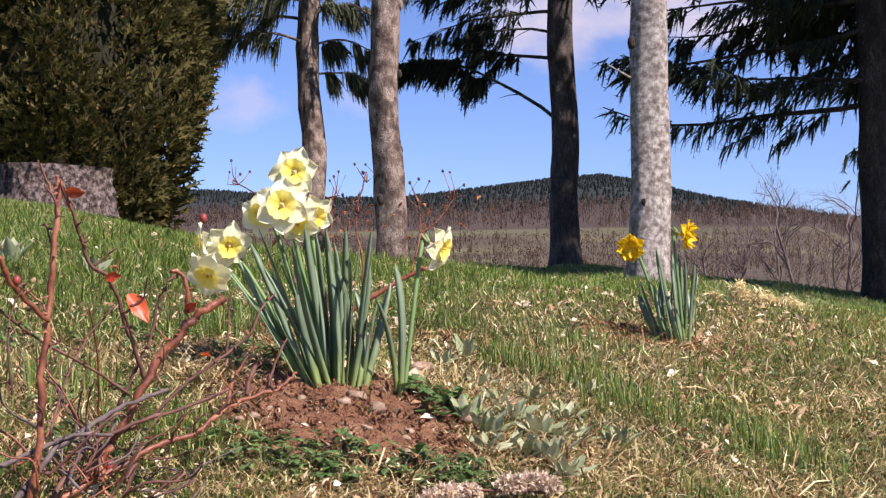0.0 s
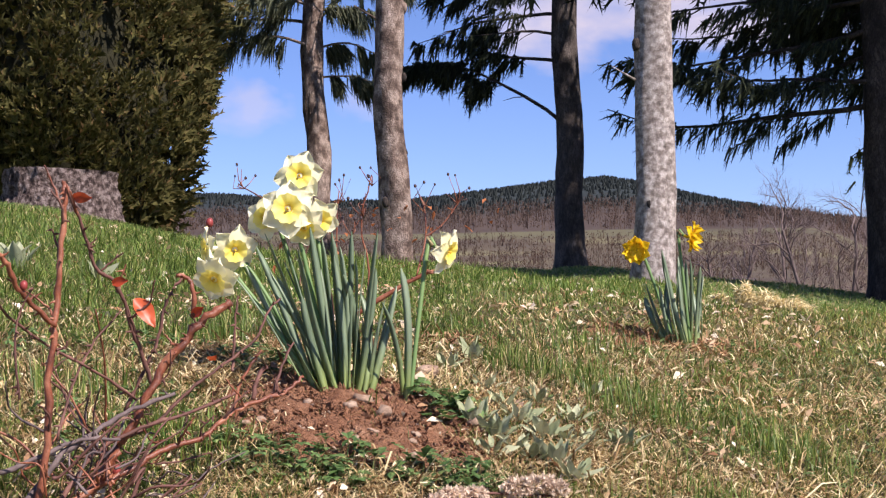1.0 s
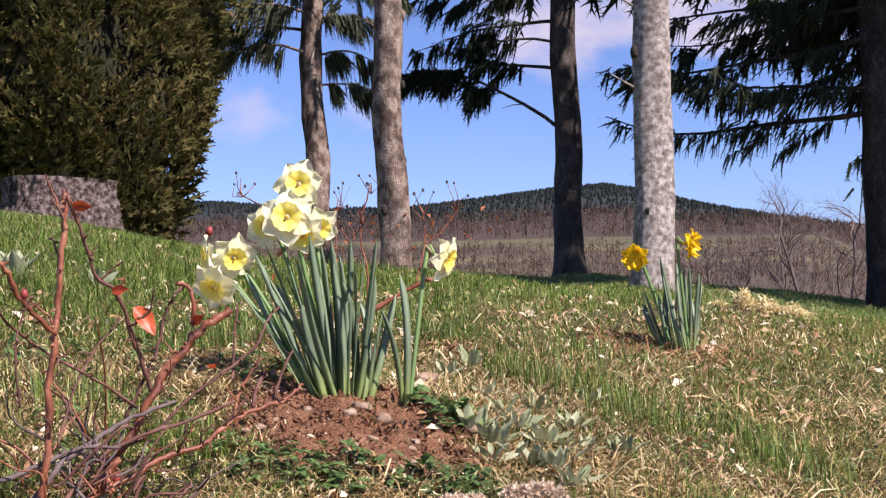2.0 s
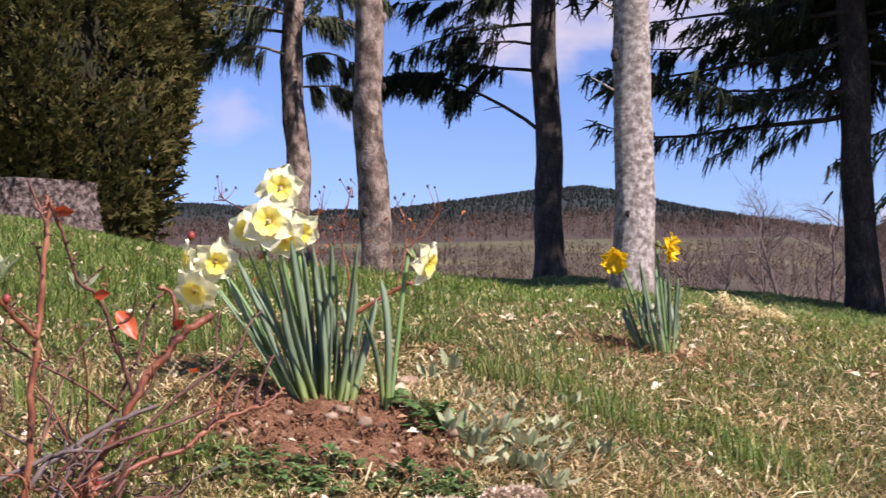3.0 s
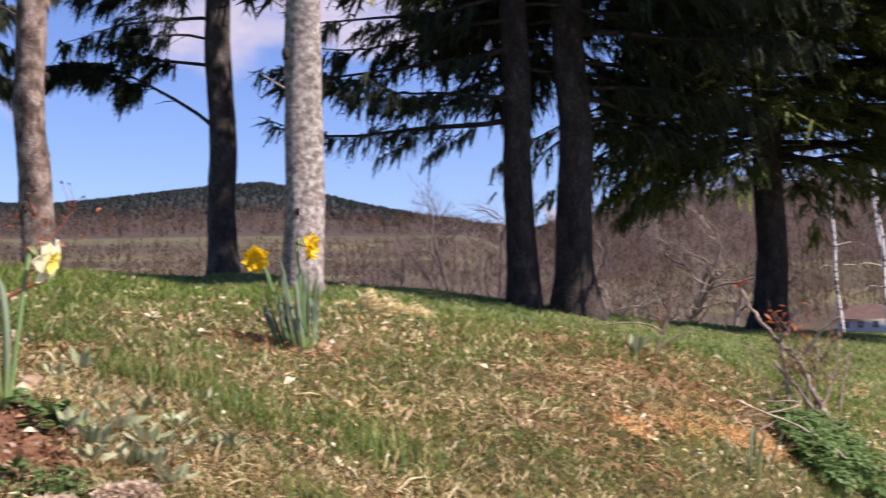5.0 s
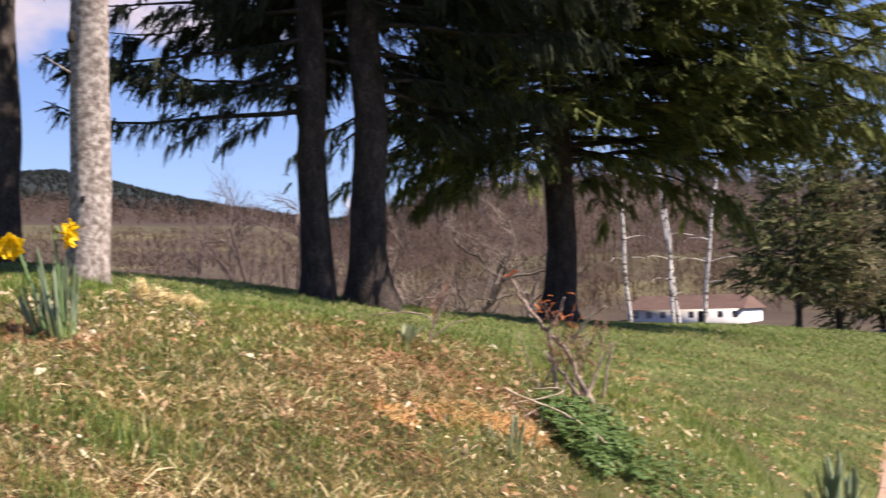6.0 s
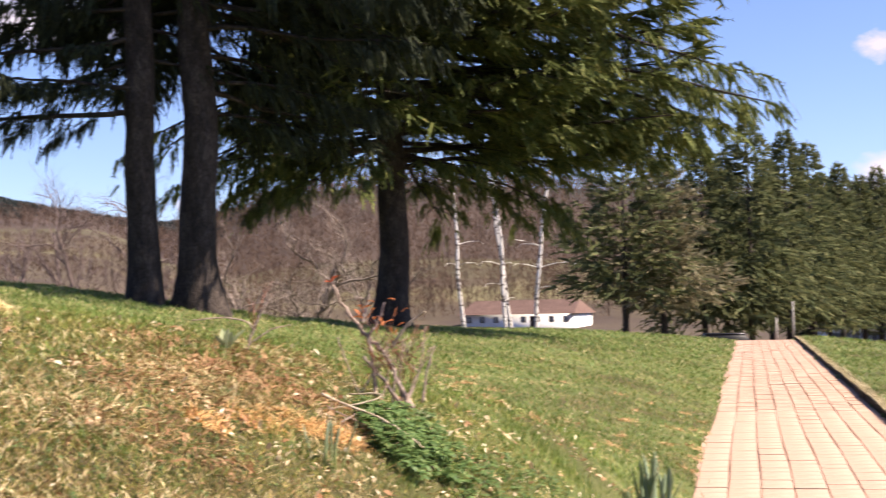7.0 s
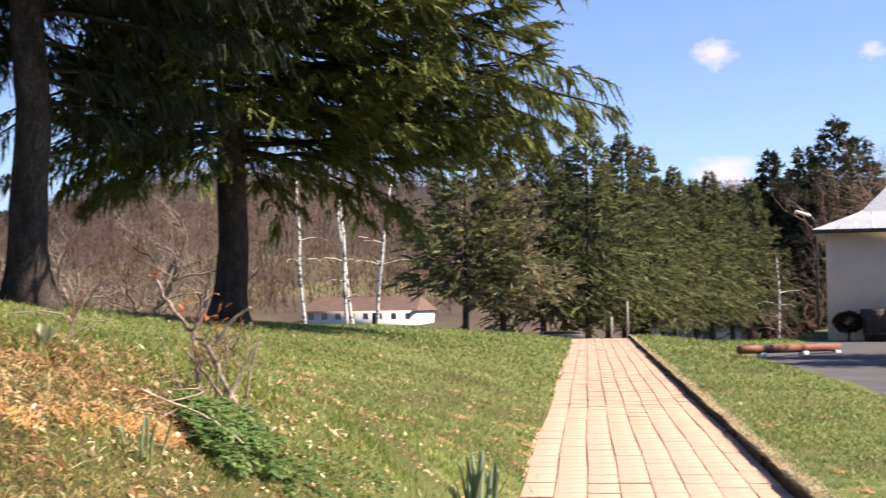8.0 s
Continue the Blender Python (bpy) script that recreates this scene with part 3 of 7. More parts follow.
def bare_trunk(az, r, label, material, knots, **kw):
    th = empty("tree", stand(az, r, 0.0), label, "tree", ROW)
    tr = trunk_mesh("trunk", (0, 0, 0), material=material, parent=th, **kw)
    g = np.random.default_rng(kw["seed"])
    for i in range(knots):
        h = g.uniform(0.5, 4.2)
        s = h / kw["height"]
        rr = kw["r0"] + (kw["r1"] - kw["r0"]) * s
        t = math.atan2(-math.cos(radians(az)), -math.sin(radians(az))) + g.uniform(-1.4, 1.4)
        bm = bmesh.new()
        bmesh.ops.create_icosphere(bm, subdivisions=2, radius=1)
        sc = g.uniform(0.035, 0.06)
        for vv in bm.verts:
            vv.co = Vector((vv.co.x * sc * 0.8, vv.co.y * sc * 0.8, vv.co.z * sc * 1.3)) * (1 + 0.25 * noise.noise(vv.co * 2.5 + Vector((i, 0, 0))))
            vv.co += Vector((rr * 0.83 * math.cos(t), rr * 0.83 * math.sin(t), h))
        part("knot", bm, BARK_DARK if g.random() < 0.5 else material, tr)
    for i in range(4):
        h = g.uniform(1.5, 4.0)
        t = g.uniform(0, 6.28)
        rr = kw["r0"]
        p = Vector((rr * 0.8 * math.cos(t), rr * 0.8 * math.sin(t), h))
        o = Vector((math.cos(t), math.sin(t), 0.5))
        put_mesh("branch_stub", *tube([p, p + o * 0.12, p + o * g.uniform(0.15, 0.3)], [0.014, 0.009, 0.004], 6), material, th)
    return th


bare_trunk(-2.35, 14.0, "slender knotty grey-brown trunk with mottled bark", BARK_BROWN, 12, height=12, r0=0.165, r1=0.12, flare=1.3, seed=12, wob=0.035, lumpy=0.13)
bare_trunk(8.85, 13.2, "pale grey trunk with flaking bark in full sun", BARK_GREY, 6, height=12, r0=0.205, r1=0.125, flare=1.22, seed=13, wob=0.015, lean=(0.012, 0))


def thuja_bush(az, r, rad, height, seed, clumps):
    """A broad column of flame-shaped clumps of scaly sprays that point up and out."""
    base = stand(az, r, -0.1)
    th = empty("thuja", base, "broad dense thuja, dark olive green with brown tips", "shrub", "thujas behind the stump")
    g = np.random.default_rng(seed)

    def shape(h, t):
        q = h / height
        return rad * (0.66 + 0.34 * min(h / 1.5, 1)) * min(1.0, 1.12 - 0.42 * q * q) * (1 + 0.06 * math.sin(3 * t + 1.3 * h + seed) + 0.05 * math.sin(6 * t - 1.7 * h))

    tris = []
    for i in range(clumps):
        t, h = g.uniform(0, 2 * math.pi), height * g.random() ** 0.9
        out = shape(h, t) * (1 + g.normal() * 0.035)
        size = g.uniform(0.7, 1.35)
        n = 28
        f = g.random(n)
        lean = np.array([math.cos(t), math.sin(t), 0.0])
        axis = lean * 0.42 + np.array([0, 0, 0.9]) + g.normal(size=3) * 0.12
        wide = 0.17 * size * np.sin(np.pi * np.clip(f * 0.85 + 0.15, 0, 1)) ** 0.8
        around = g.normal(size=(n, 3))
        around /= np.linalg.norm(around, axis=1, keepdims=True)
        p = lean * out * 0.93 + np.array([0, 0, h]) + axis * (0.46 * size * (f - 0.35))[:, None] + around * wide[:, None]
        d = axis + around * 0.75 + lean * 0.3
        tris.append(sprays(p, d, g.uniform(0.09, 0.17, n) * size, 0.090, 2, g, 1.0))
    tri_mesh("foliage", np.concatenate(tris), THUJA, th)
    # closed dark shell, added so gaps in the foliage read as shade
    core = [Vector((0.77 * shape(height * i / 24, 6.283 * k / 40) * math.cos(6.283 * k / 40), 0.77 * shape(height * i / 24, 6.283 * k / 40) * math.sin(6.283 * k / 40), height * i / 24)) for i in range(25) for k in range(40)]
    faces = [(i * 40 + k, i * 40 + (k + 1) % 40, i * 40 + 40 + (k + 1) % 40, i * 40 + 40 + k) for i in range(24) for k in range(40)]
    put_mesh("gap_shade_core", core, faces, THUJA_GAP_SHADE, th, "dark core that stands for shade between the clumps", False)
    return th


thuja_bush(-16.5, 16.8, 1.95, 5.8, 21, 1250)
thuja_bush(-25.3, 17.6, 2.2, 5.6, 22, 450)


# ---- stump ----
def stump(az, r):
    base = stand(az, r, 0.0)
    th = empty("tree_stump", base, "wide weathered grey tree stump in the grass", "stump")
    verts, faces = [], []
    sides, n = 140, 16
    for i in range(n):
        s = i / (n - 1)
        rad = 0.475 - 0.02 * s + 0.05 * (1 - s) ** 3 + 0.012 * s ** 6
        for k in range(sides):
            t = 2 * math.pi * k / sides
            q = rad * (1 + 0.09 * noise.noise((4 * math.cos(t), 4 * math.sin(t), 3 * s)) + 0.05 * noise.noise((16 * math.cos(t), 16 * math.sin(t), 7 * s)) + 0.03 * noise.noise((40 * math.cos(t), 40 * math.sin(t), 16 * s)))
            verts.append((q * math.cos(t), q * math.sin(t), -0.06 + 0.415 * s + (0.012 * math.sin(2 * t) if i == n - 1 else 0)))
    for i in range(n - 1):
        for k in range(sides):
            k2 = (k + 1) % sides
            faces.append((i * sides + k, i * sides + k2, (i + 1) * sides + k2, (i + 1) * sides + k))
    put_mesh("bark", verts, faces, STUMP, th)
    rim = verts[-sides:]
    top = [(0, 0, 0.348)] + [(p[0] * 0.985, p[1] * 0.985, p[2] - 0.004) for p in rim]
    put_mesh("cut_face", top, [(0, 1 + k, 1 + (k + 1) % sides) for k in range(sides)], STUMP, th, "grey cracked cut face")
    return th


STUMP = surface("weathered_wood", [(0.38, (0.055, 0.036, 0.031)), (0.5, (0.19, 0.135, 0.118)), (0.62, (0.42, 0.335, 0.30))], 24, 70, 0.95, 1.0, 0.08, (1, 1, 0.9))
stump(-16.35, 11.6)


# ---- paved path and verge ----
def box(a, b, bevel=0.0):
    bm = bmesh.new()
    bmesh.ops.create_cube(bm, size=1)
    for v in bm.verts:
        v.co = Vector([a[i] + (b[i] - a[i]) * (v.co[i] + 0.5) for i in range(3)])
    if bevel:
        bmesh.ops.bevel(bm, geom=bm.edges, offset=bevel, segments=1, affect="EDGES")
    return bm


PATH_TURN = math.atan2(PU[1], PU[0])


def uv_xyz(u, v, z=0.0):
    return Vector((PU[0] * u + PV[0] * v, PU[1] * u + PV[1] * v, z))


def path_drop(u, v=-0.6):
    x, y = PU[0] * u + PV[0] * v, PU[1] * u + PV[1] * v
    return gz(x, y) + 0.06


def kerb_piece(u0, u1, i):
    """One kerb stone with worn edges, slightly out of line."""
    g = np.random.default_rng(900 + i)
    w = g.normal() * 0.008
    bm = box((0, -0.045, -0.16), (u1 - u0 + 0.004, 0.0, 0.09 + g.normal() * 0.004), 0.008)
    for vv in bm.verts:
        vv.co += Vector((0, w, 0)) + Vector((noise.noise(vv.co * 9 + Vector((i, 0, 0))), noise.noise(vv.co * 8 + Vector((0, i, 0))), noise.noise(vv.co * 7))) * 0.004
    return bm


def build_path():
    th = empty("path", (0, 0, 0), "straight path of pale sunlit square pavers", "path", "", "structure")
    verts, faces = [], []
    us = np.arange(-4, 60.1, 1.0)
    for u in us:
        for v, z in ((EDGE_R - 0.03, -0.022), (EDGE_L, -0.022)):
            p = uv_xyz(u, v, path_drop(u) + z)
            verts.append(p)
    for i in range(len(us) - 1):
        faces.append((2 * i, 2 * i + 2, 2 * i + 3, 2 * i + 1))
    put_mesh("joint_sand", verts, faces, JOINT, th)
    cols, rows = 8, 0.221
    wcol = (EDGE_L - EDGE_R) / cols
    protos = []
    g = np.random.default_rng(5)
    for k in range(6):
        bm = box((-rows / 2 + 0.0065, -wcol / 2 + 0.004, -0.05), (rows / 2 - 0.0065, wcol / 2 - 0.004, 0.0), 0.003)
        me = bpy.data.meshes.new("paver")
        bm.to_mesh(me)
        bm.free()
        me.materials.append(PAVER)
        protos.append(me)
    rest_v, rest_f = [], []
    n = 0
    u = -3.85
    while u < 46:
        for c in range(cols):
            v = EDGE_R + (c + 0.5) * wcol + 0.007 * math.sin(0.9 * u + 0.5 * c) + 0.002 * math.sin(2.3 * u + 1.3 * c)
            shift = 0.02 * math.sin(c * 2.1) + g.normal() * 0.005
            z = path_drop(u) + g.normal() * 0.0013
            tilt = (g.normal() * 0.0025, math.atan2(path_drop(u) - path_drop(u + 0.4), 0.4) + g.normal() * 0.002, PATH_TURN + g.normal() * 0.008)
            if 7.6 < u < 15.2 and n < 300:
                ob = new("paver", protos[int(g.integers(0, 6))])
                ob.location = uv_xyz(u + shift, v, z)
                ob.rotation_euler = tilt
                ob.parent = th
                n += 1
            else:
                m = Matrix.Translation(uv_xyz(u + shift, v, z)) @ Euler(tilt).to_matrix().to_4x4()
                o = len(rest_v)
                a, b = rows / 2 - 0.0075, wcol / 2 - 0.0045
                for q in ((-a, -b, -0.04), (a, -b, -0.04), (a, b, -0.04), (-a, b, -0.04), (-a + .004, -b + .004, 0), (a - .004, -b + .004, 0), (a - .004, b - .004, 0), (-a + .004, b - .004, 0)):
                    rest_v.append(m @ Vector(q))
                rest_f += [(o + 4, o + 5, o + 6, o + 7), (o, o + 1, o + 5, o + 4), (o + 1, o + 2, o + 6, o + 5), (o + 2, o + 3, o + 7, o + 6), (o + 3, o, o + 4, o + 7)]
        u += rows
    tagged(put_mesh("pavers_beyond", rest_v, rest_f, PAVER, th, "", False), kind="stuff")
    i = 0
    u = -4.0
    while u < 46:
        ob = part("kerb_stone", kerb_piece(u, u + 1.0, i), CONCRETE, th, "", False)
        ob.location = uv_xyz(u, EDGE_R - 0.005 + 0.012 * math.sin(u * 0.8), path_drop(u))
        ob.rotation_euler = (0, math.atan2(path_drop(u) - path_drop(u + 1), 1.0), PATH_TURN + 0.012 * math.sin(i * 1.1))
        u += 1.0
        i += 1
    # pale edging on the bank's side
    u = -4.0
    while u < 45:
        ob = part("edging", box((0, 0, -0.08), (0.499, 0.045, -0.004), 0.003), PAVER, th, "", False)
        ob.location = uv_xyz(u, EDGE_L + 0.004, path_drop(u))
        ob.rotation_euler = (0, math.atan2(path_drop(u) - path_drop(u + 0.5), 0.5), PATH_TURN)
        u += 0.5


JOINT = surface("joint_sand", [(0.3, (0.17, 0.095, 0.060)), (0.7, (0.28, 0.17, 0.115))], 20, 120, 0.95, 0.4, 0.004)
build_path()


def build_yard():
    """Asphalt yard below the verge."""
    verts, faces = [], []
    nu, nv = 40, 12
    for i in range(nu):
        u = 4 + 40 * i / (nu - 1)
        edge = float(yard_edge(u))
        for k in range(nv):
            v = edge - 30 * (k / (nv - 1)) ** 1.5
            p = uv_xyz(u, v)
            verts.append((p.x, p.y, max(gz(p.x, p.y), -0.42) + (0.02 if k else -0.04)))
    for i in range(nu - 1):
        for k in range(nv - 1):
            faces.append((i * nv + k, (i + 1) * nv + k, (i + 1) * nv + k + 1, i * nv + k + 1))
    tagged(put_mesh("yard", verts, faces, ASPHALT), "grey asphalt yard in front of the house", "yard", "", "structure")


build_yard()


# ---- the house by the yard ----
def build_house():
    cx, cy = at_bearing(53.6, 38.0)
    z0 = gz(cx, cy) + 0.02
    th = empty("house", (cx, cy, z0), "single-storey rendered house with a pale metal roof", "house")
    th.rotation_euler = (0, 0, radians(-54.5))
    W, D, H = 9.0, 7.0, 2.98
    part("front_wall", box((0, -0.15, -0.3), (W, 0.1, H)), PLASTER, th)
    part("side_wall", box((0, 0.1, -0.3), (0.25, D - 0.25, H)), PLASTER, th)
    part("side_wall", box((W - 0.25, 0.1, -0.3), (W, D - 0.25, H)), PLASTER, th)
    part("back_wall", box((0, D - 0.25, -0.3), (W, D, H)), PLASTER, th)
    ov = 0.36
    # roof: low flared skirt, then a steeper hip
    lv = [(-ov, H + 0.05), (0.95, H + 0.60), (2.6, H + 2.3), (3.4, H + 3.0)]
    rings = []
    for inset, z in lv:
        rings.append([(inset if inset > 0 else -ov, inset if inset > 0 else -ov - 0.15, z), (W - inset, inset if inset > 0 else -ov - 0.15, z), (W - inset, D - inset, z), (inset, D - inset, z)])
    verts = [p for r in rings for p in r]
    faces = [(0, 3, 2, 1)]
    for i in range(len(lv) - 1):
        for k in range(4):
            faces.append((4 * i + k, 4 * i + (k + 1) % 4, 4 * i + 4 + (k + 1) % 4, 4 * i + 4 + k))
    faces.append(tuple(4 * (len(lv) - 1) + k for k in range(4)))
    roof = put_mesh("roof", verts, faces, ROOF_TIN, th, "", False)
    for i in range(19):
        x = 0.3 + i * 0.47
        a = Vector((min(max(x, 0.95), W - 0.95), 0.95, H + 0.60))
        seam = [(x, -ov - 0.14, H + 0.06), (x * 0.6 + a.x * 0.4, 0.3, H + 0.33), (a.x, 0.95, H + 0.61)]
        put_mesh("roof_seam", *tube(seam, [0.018] * 3, 5), ROOF_TIN, roof)
        if 2.6 < x < W - 2.6:
            put_mesh("roof_seam", *tube([(x, 0.95, H + 0.61), (x, 2.6, H + 2.31)], [0.018] * 2, 5), ROOF_TIN, roof)
    part("gutter", box((-ov - 0.05, -ov - 0.24, H - 0.06), (W + ov, -ov - 0.14, H + 0.05), 0.02), GUTTER, th, "dark metal gutter")
    # planting by the wall
    pot = empty("planter", (th.matrix_basis @ Vector((1.25, -0.75, 0.0))), "dark wooden tub standing by the house wall", "planter")
    pot.rotation_euler = th.rotation_euler
    vb, fb = tube([(0, 0, 0.0), (0, 0, 0.5), (0, 0, 0.86)], [0.30, 0.36, 0.41], 16)
    put_mesh("tub", vb, fb, DARK_WOOD, pot)
    for hz in (0.18, 0.66):
        put_mesh("hoop", *tube([(0, 0, hz), (0, 0, hz + 0.05)], [0.345 if hz < 0.4 else 0.395] * 2, 16), GUTTER, pot)
    bx = th.matrix_basis @ Vector((0.55, -0.7, 0.0))
    bush = empty("bush", bx, "small round clipped bush with reddish leaves", "shrub")
    g = np.random.default_rng(61)
    n = 700
    d = g.normal(size=(n, 3))
    d /= np.linalg.norm(d, axis=1, keepdims=True)
    p = d * np.array([0.36, 0.36, 0.24]) * g.uniform(0.7, 1.0, (n, 1)) + np.array([0, 0, 0.52])
    tri_mesh("foliage", sprays(p, d, np.full(n, 0.07), 0.085, 3, g, 0.8), DARK_LEAF, bush)
    put_mesh("stem", *tube([(0, 0, -0.05), (0.01, 0, 0.2), (0, 0, 0.45)], [0.03, 0.025, 0.02], 6), BARK_DARK, bush)


GUTTER = surface("dark_metal", [(0.3, (0.03, 0.03, 0.032)), (0.7, (0.06, 0.058, 0.056))], 4, 50, 0.5, 0.05, 0.002)
DARK_WOOD = surface("dark_wood", [(0.3, (0.03, 0.022, 0.018)), (0.7, (0.07, 0.05, 0.04))], 6, 60, 0.7, 0.3, 0.004)
DARK_LEAF = leafy("dark_red_leaf", [(0.0, (0.04, 0.015, 0.014)), (1.0, (0.10, 0.05, 0.03))])
WHITE_PAINT = surface("white_paint", [(0.3, (0.72, 0.71, 0.68)), (0.7, (0.80, 0.79, 0.76))], 4, 40, 0.6, 0.05, 0.002)
build_house()


def build_barrier():
    a = Vector((*at_bearing(50.2, 26.6), 0))
    b = Vector((*at_bearing(54.1, 30.2), 0))
    a.z, b.z = gz(a.x, a.y) + 0.02, gz(b.x, b.y) + 0.02
    th = empty("log_barrier", a, "red-brown round log barrier on pale concrete feet", "barrier")
    d = b - a
    pts = [Vector((0, 0, 0.115)) + d * (i / 6) for i in range(7)]
    put_mesh("log", *tube(pts, [0.083, 0.088, 0.085, 0.089, 0.086, 0.087, 0.083], 14), RED_WOOD, th)
    for s in (0.20, 0.62, 0.97):
        p = d * s
        part("foot", box((p.x - 0.08, p.y - 0.08, p.z - 0.05), (p.x + 0.08, p.y + 0.08, p.z + 0.055), 0.015), WHITE_PAINT, th)


build_barrier()


def build_lamp():
    x, y = at_bearing(53.1, 52.0)
    z0 = gz(x, y)
    th = empty("street_lamp", (x, y, z0), "street lamp with a flat white head on a slim pole", "lamp")
    h = 1.25 + 52 * math.tan(radians(3.35)) - z0
    put_mesh("pole", *tube([(0, 0, 0), (0, 0, h * 0.6), (0, 0, h - 0.5), (-0.06, 0.04, h - 0.2), (-0.2, 0.14, h)], [0.06, 0.05, 0.045, 0.04, 0.03], 8), GUTTER, th)
    bm = box((-0.30, -0.10, -0.05), (0.30, 0.10, 0.06), 0.03)
    ob = part("lamp_head", bm, WHITE_PAINT, th)
    ob.location, ob.rotation_euler = (-0.42, 0.28, h + 0.05), (0, radians(18), radians(-38))


build_lamp()


POST_GREY = surface("grey_post", [(0.3, (0.30, 0.28, 0.26)), (0.7, (0.45, 0.43, 0.40))], 8, 40, 0.8, 0.2, 0.003)


def thin_post(az, r, h, rad, label):
    b = stand(az, r, -0.05)
    th = empty("post", b, label, "post")
    put_mesh("shaft", *tube([(0, 0, 0), (0, 0, h * 0.5), (0, 0, h)], [rad, rad * 0.95, rad * 0.8], 8), POST_GREY, th)


thin_post(45.3, 43.0, 1.27, 0.038, "weathered grey post beside the end of the path")
thin_post(44.6, 44.5, 0.85, 0.04, "short grey post near the end of the path")


def far_house(bear_a, far_a, bear_b, far_b, z0, eaves, peak, label, windows, roof_mat):
    """Long low white house; eaves and peak are the elevations of its roof's edges."""
    a = Vector((*at_bearing(bear_a, far_a), 0))
    b = Vector((*at_bearing(bear_b, far_b), 0))
    d = b - a
    L = d.length
    th = empty("farmhouse", (a.x, a.y, z0), label, "house")
    th.rotation_euler = (0, 0, math.atan2(d.y, d.x))
    mid = (far_a + far_b) / 2
    top = 1.25 + mid * math.tan(radians(eaves)) - z0
    ridge = 1.25 + mid * math.tan(radians(peak)) - z0
    part("wall", box((0, 0, -1.0), (L, 7, top)), WHITE_WALL, th)
    put_mesh("roof", [(-0.4, -0.7, top - 0.1), (L + 0.4, -0.7, top - 0.1), (L + 0.4, 7.7, top - 0.1), (-0.4, 7.7, top - 0.1), (0.6, 3.5, ridge), (L - 0.6, 3.5, ridge)],
             [(0, 1, 5, 4), (1, 2, 5), (2, 3, 4, 5), (3, 0, 4), (0, 3, 2, 1)], roof_mat, th, "", False)
    for i in range(windows):
        x = 1.3 + i * (L - 2.6) / max(windows - 1, 1)
        w = part("window", box((x - 0.42, -0.06, top - 1.35), (x + 0.42, 0.05, top - 0.45)), DARK_GLASS, th)
        part("window_frame", box((x - 0.03, -0.09, top - 1.35), (x + 0.03, -0.05, top - 0.45)), WHITE_PAINT, w)
    part("door", box((L * 0.62, -0.06, -0.8), (L * 0.62 + 1.0, 0.05, top - 0.4)), DARK_WOOD, th)


def parked_car(az, r, turn):
    """A small dark car standing beyond the end of the path."""
    th = empty("car", stand(az, r), "dark parked car half hidden behind the lawn's edge", "car")
    th.rotation_euler = (0, 0, radians(turn))
    body = box((-1.9, -0.8, 0.28), (1.9, 0.8, 0.85), 0.12)
    part("body", body, CAR_PAINT, th)
    cab = box((-1.3, -0.7, 0.83), (0.9, 0.7, 1.42), 0.1)
    for v in cab.verts:
        if v.co.z > 1.1:
            v.co.x = -0.2 + (v.co.x + 0.2) * 0.72
            v.co.y *= 0.86
    part("cabin", cab, CAR_GLASS, th, "tinted car windows")
    part("roof", box((-0.95, -0.56, 1.40), (0.55, 0.56, 1.46), 0.03), CAR_PAINT, th)
    for x in (-1.2, 1.2):
        for y in (-0.78, 0.78):
            w = put_mesh("wheel", *tube([(x, y - 0.1, 0.3), (x, y + 0.1, 0.3)], [0.3, 0.3], 18), DARK_WOOD, th)
            put_mesh("rim", *tube([(x, y - 0.11, 0.3), (x, y + 0.11, 0.3)], [0.18, 0.18], 14), WHITE_PAINT, w)
    for y in (-0.55, 0.55):
        part("headlight", box((-1.93, y - 0.14, 0.6), (-1.86, y + 0.14, 0.72), 0.02), WHITE_PAINT, th)


WHITE_WALL = surface("white_render", [(0.3, (0.70, 0.69, 0.66)), (0.7, (0.78, 0.77, 0.74))], 0.5, 10, 0.9, 0.05, 0.01)
ROOF_BROWN = surface("brown_tile", [(0.3, (0.11, 0.066, 0.053)), (0.7, (0.16, 0.10, 0.08))], 0.8, 12, 0.9, 0.2, 0.02)
DARK_GLASS = surface("dull_pane", [(0.3, (0.16, 0.165, 0.17)), (0.7, (0.26, 0.265, 0.27))], 1, 10, 0.15, 0)
CAR_GLASS = surface("tinted_glass", [(0.3, (0.012, 0.013, 0.015)), (0.7, (0.02, 0.021, 0.023))], 2, 30, 0.4, 0, 0, None, 0.0, 0.15)
CAR_PAINT = surface("car_paint", [(0.3, (0.020, 0.021, 0.024)), (0.7, (0.032, 0.033, 0.036))], 2, 30, 0.25, 0, 0, None, 0.3, 0.5)
far_house(31.05, 203.0, 35.9, 195.0, -4.2, -0.40, 0.18, "long low white house with a brown tiled roof", 8, ROOF_BROWN)
far_house(46.1, 104.0, 49.2, 100.0, -3.4, -1.25, -0.6, "white house seen between the trunks of the spruces", 6, ROOF_BROWN)
parked_car(42.6, 52.0, -35)


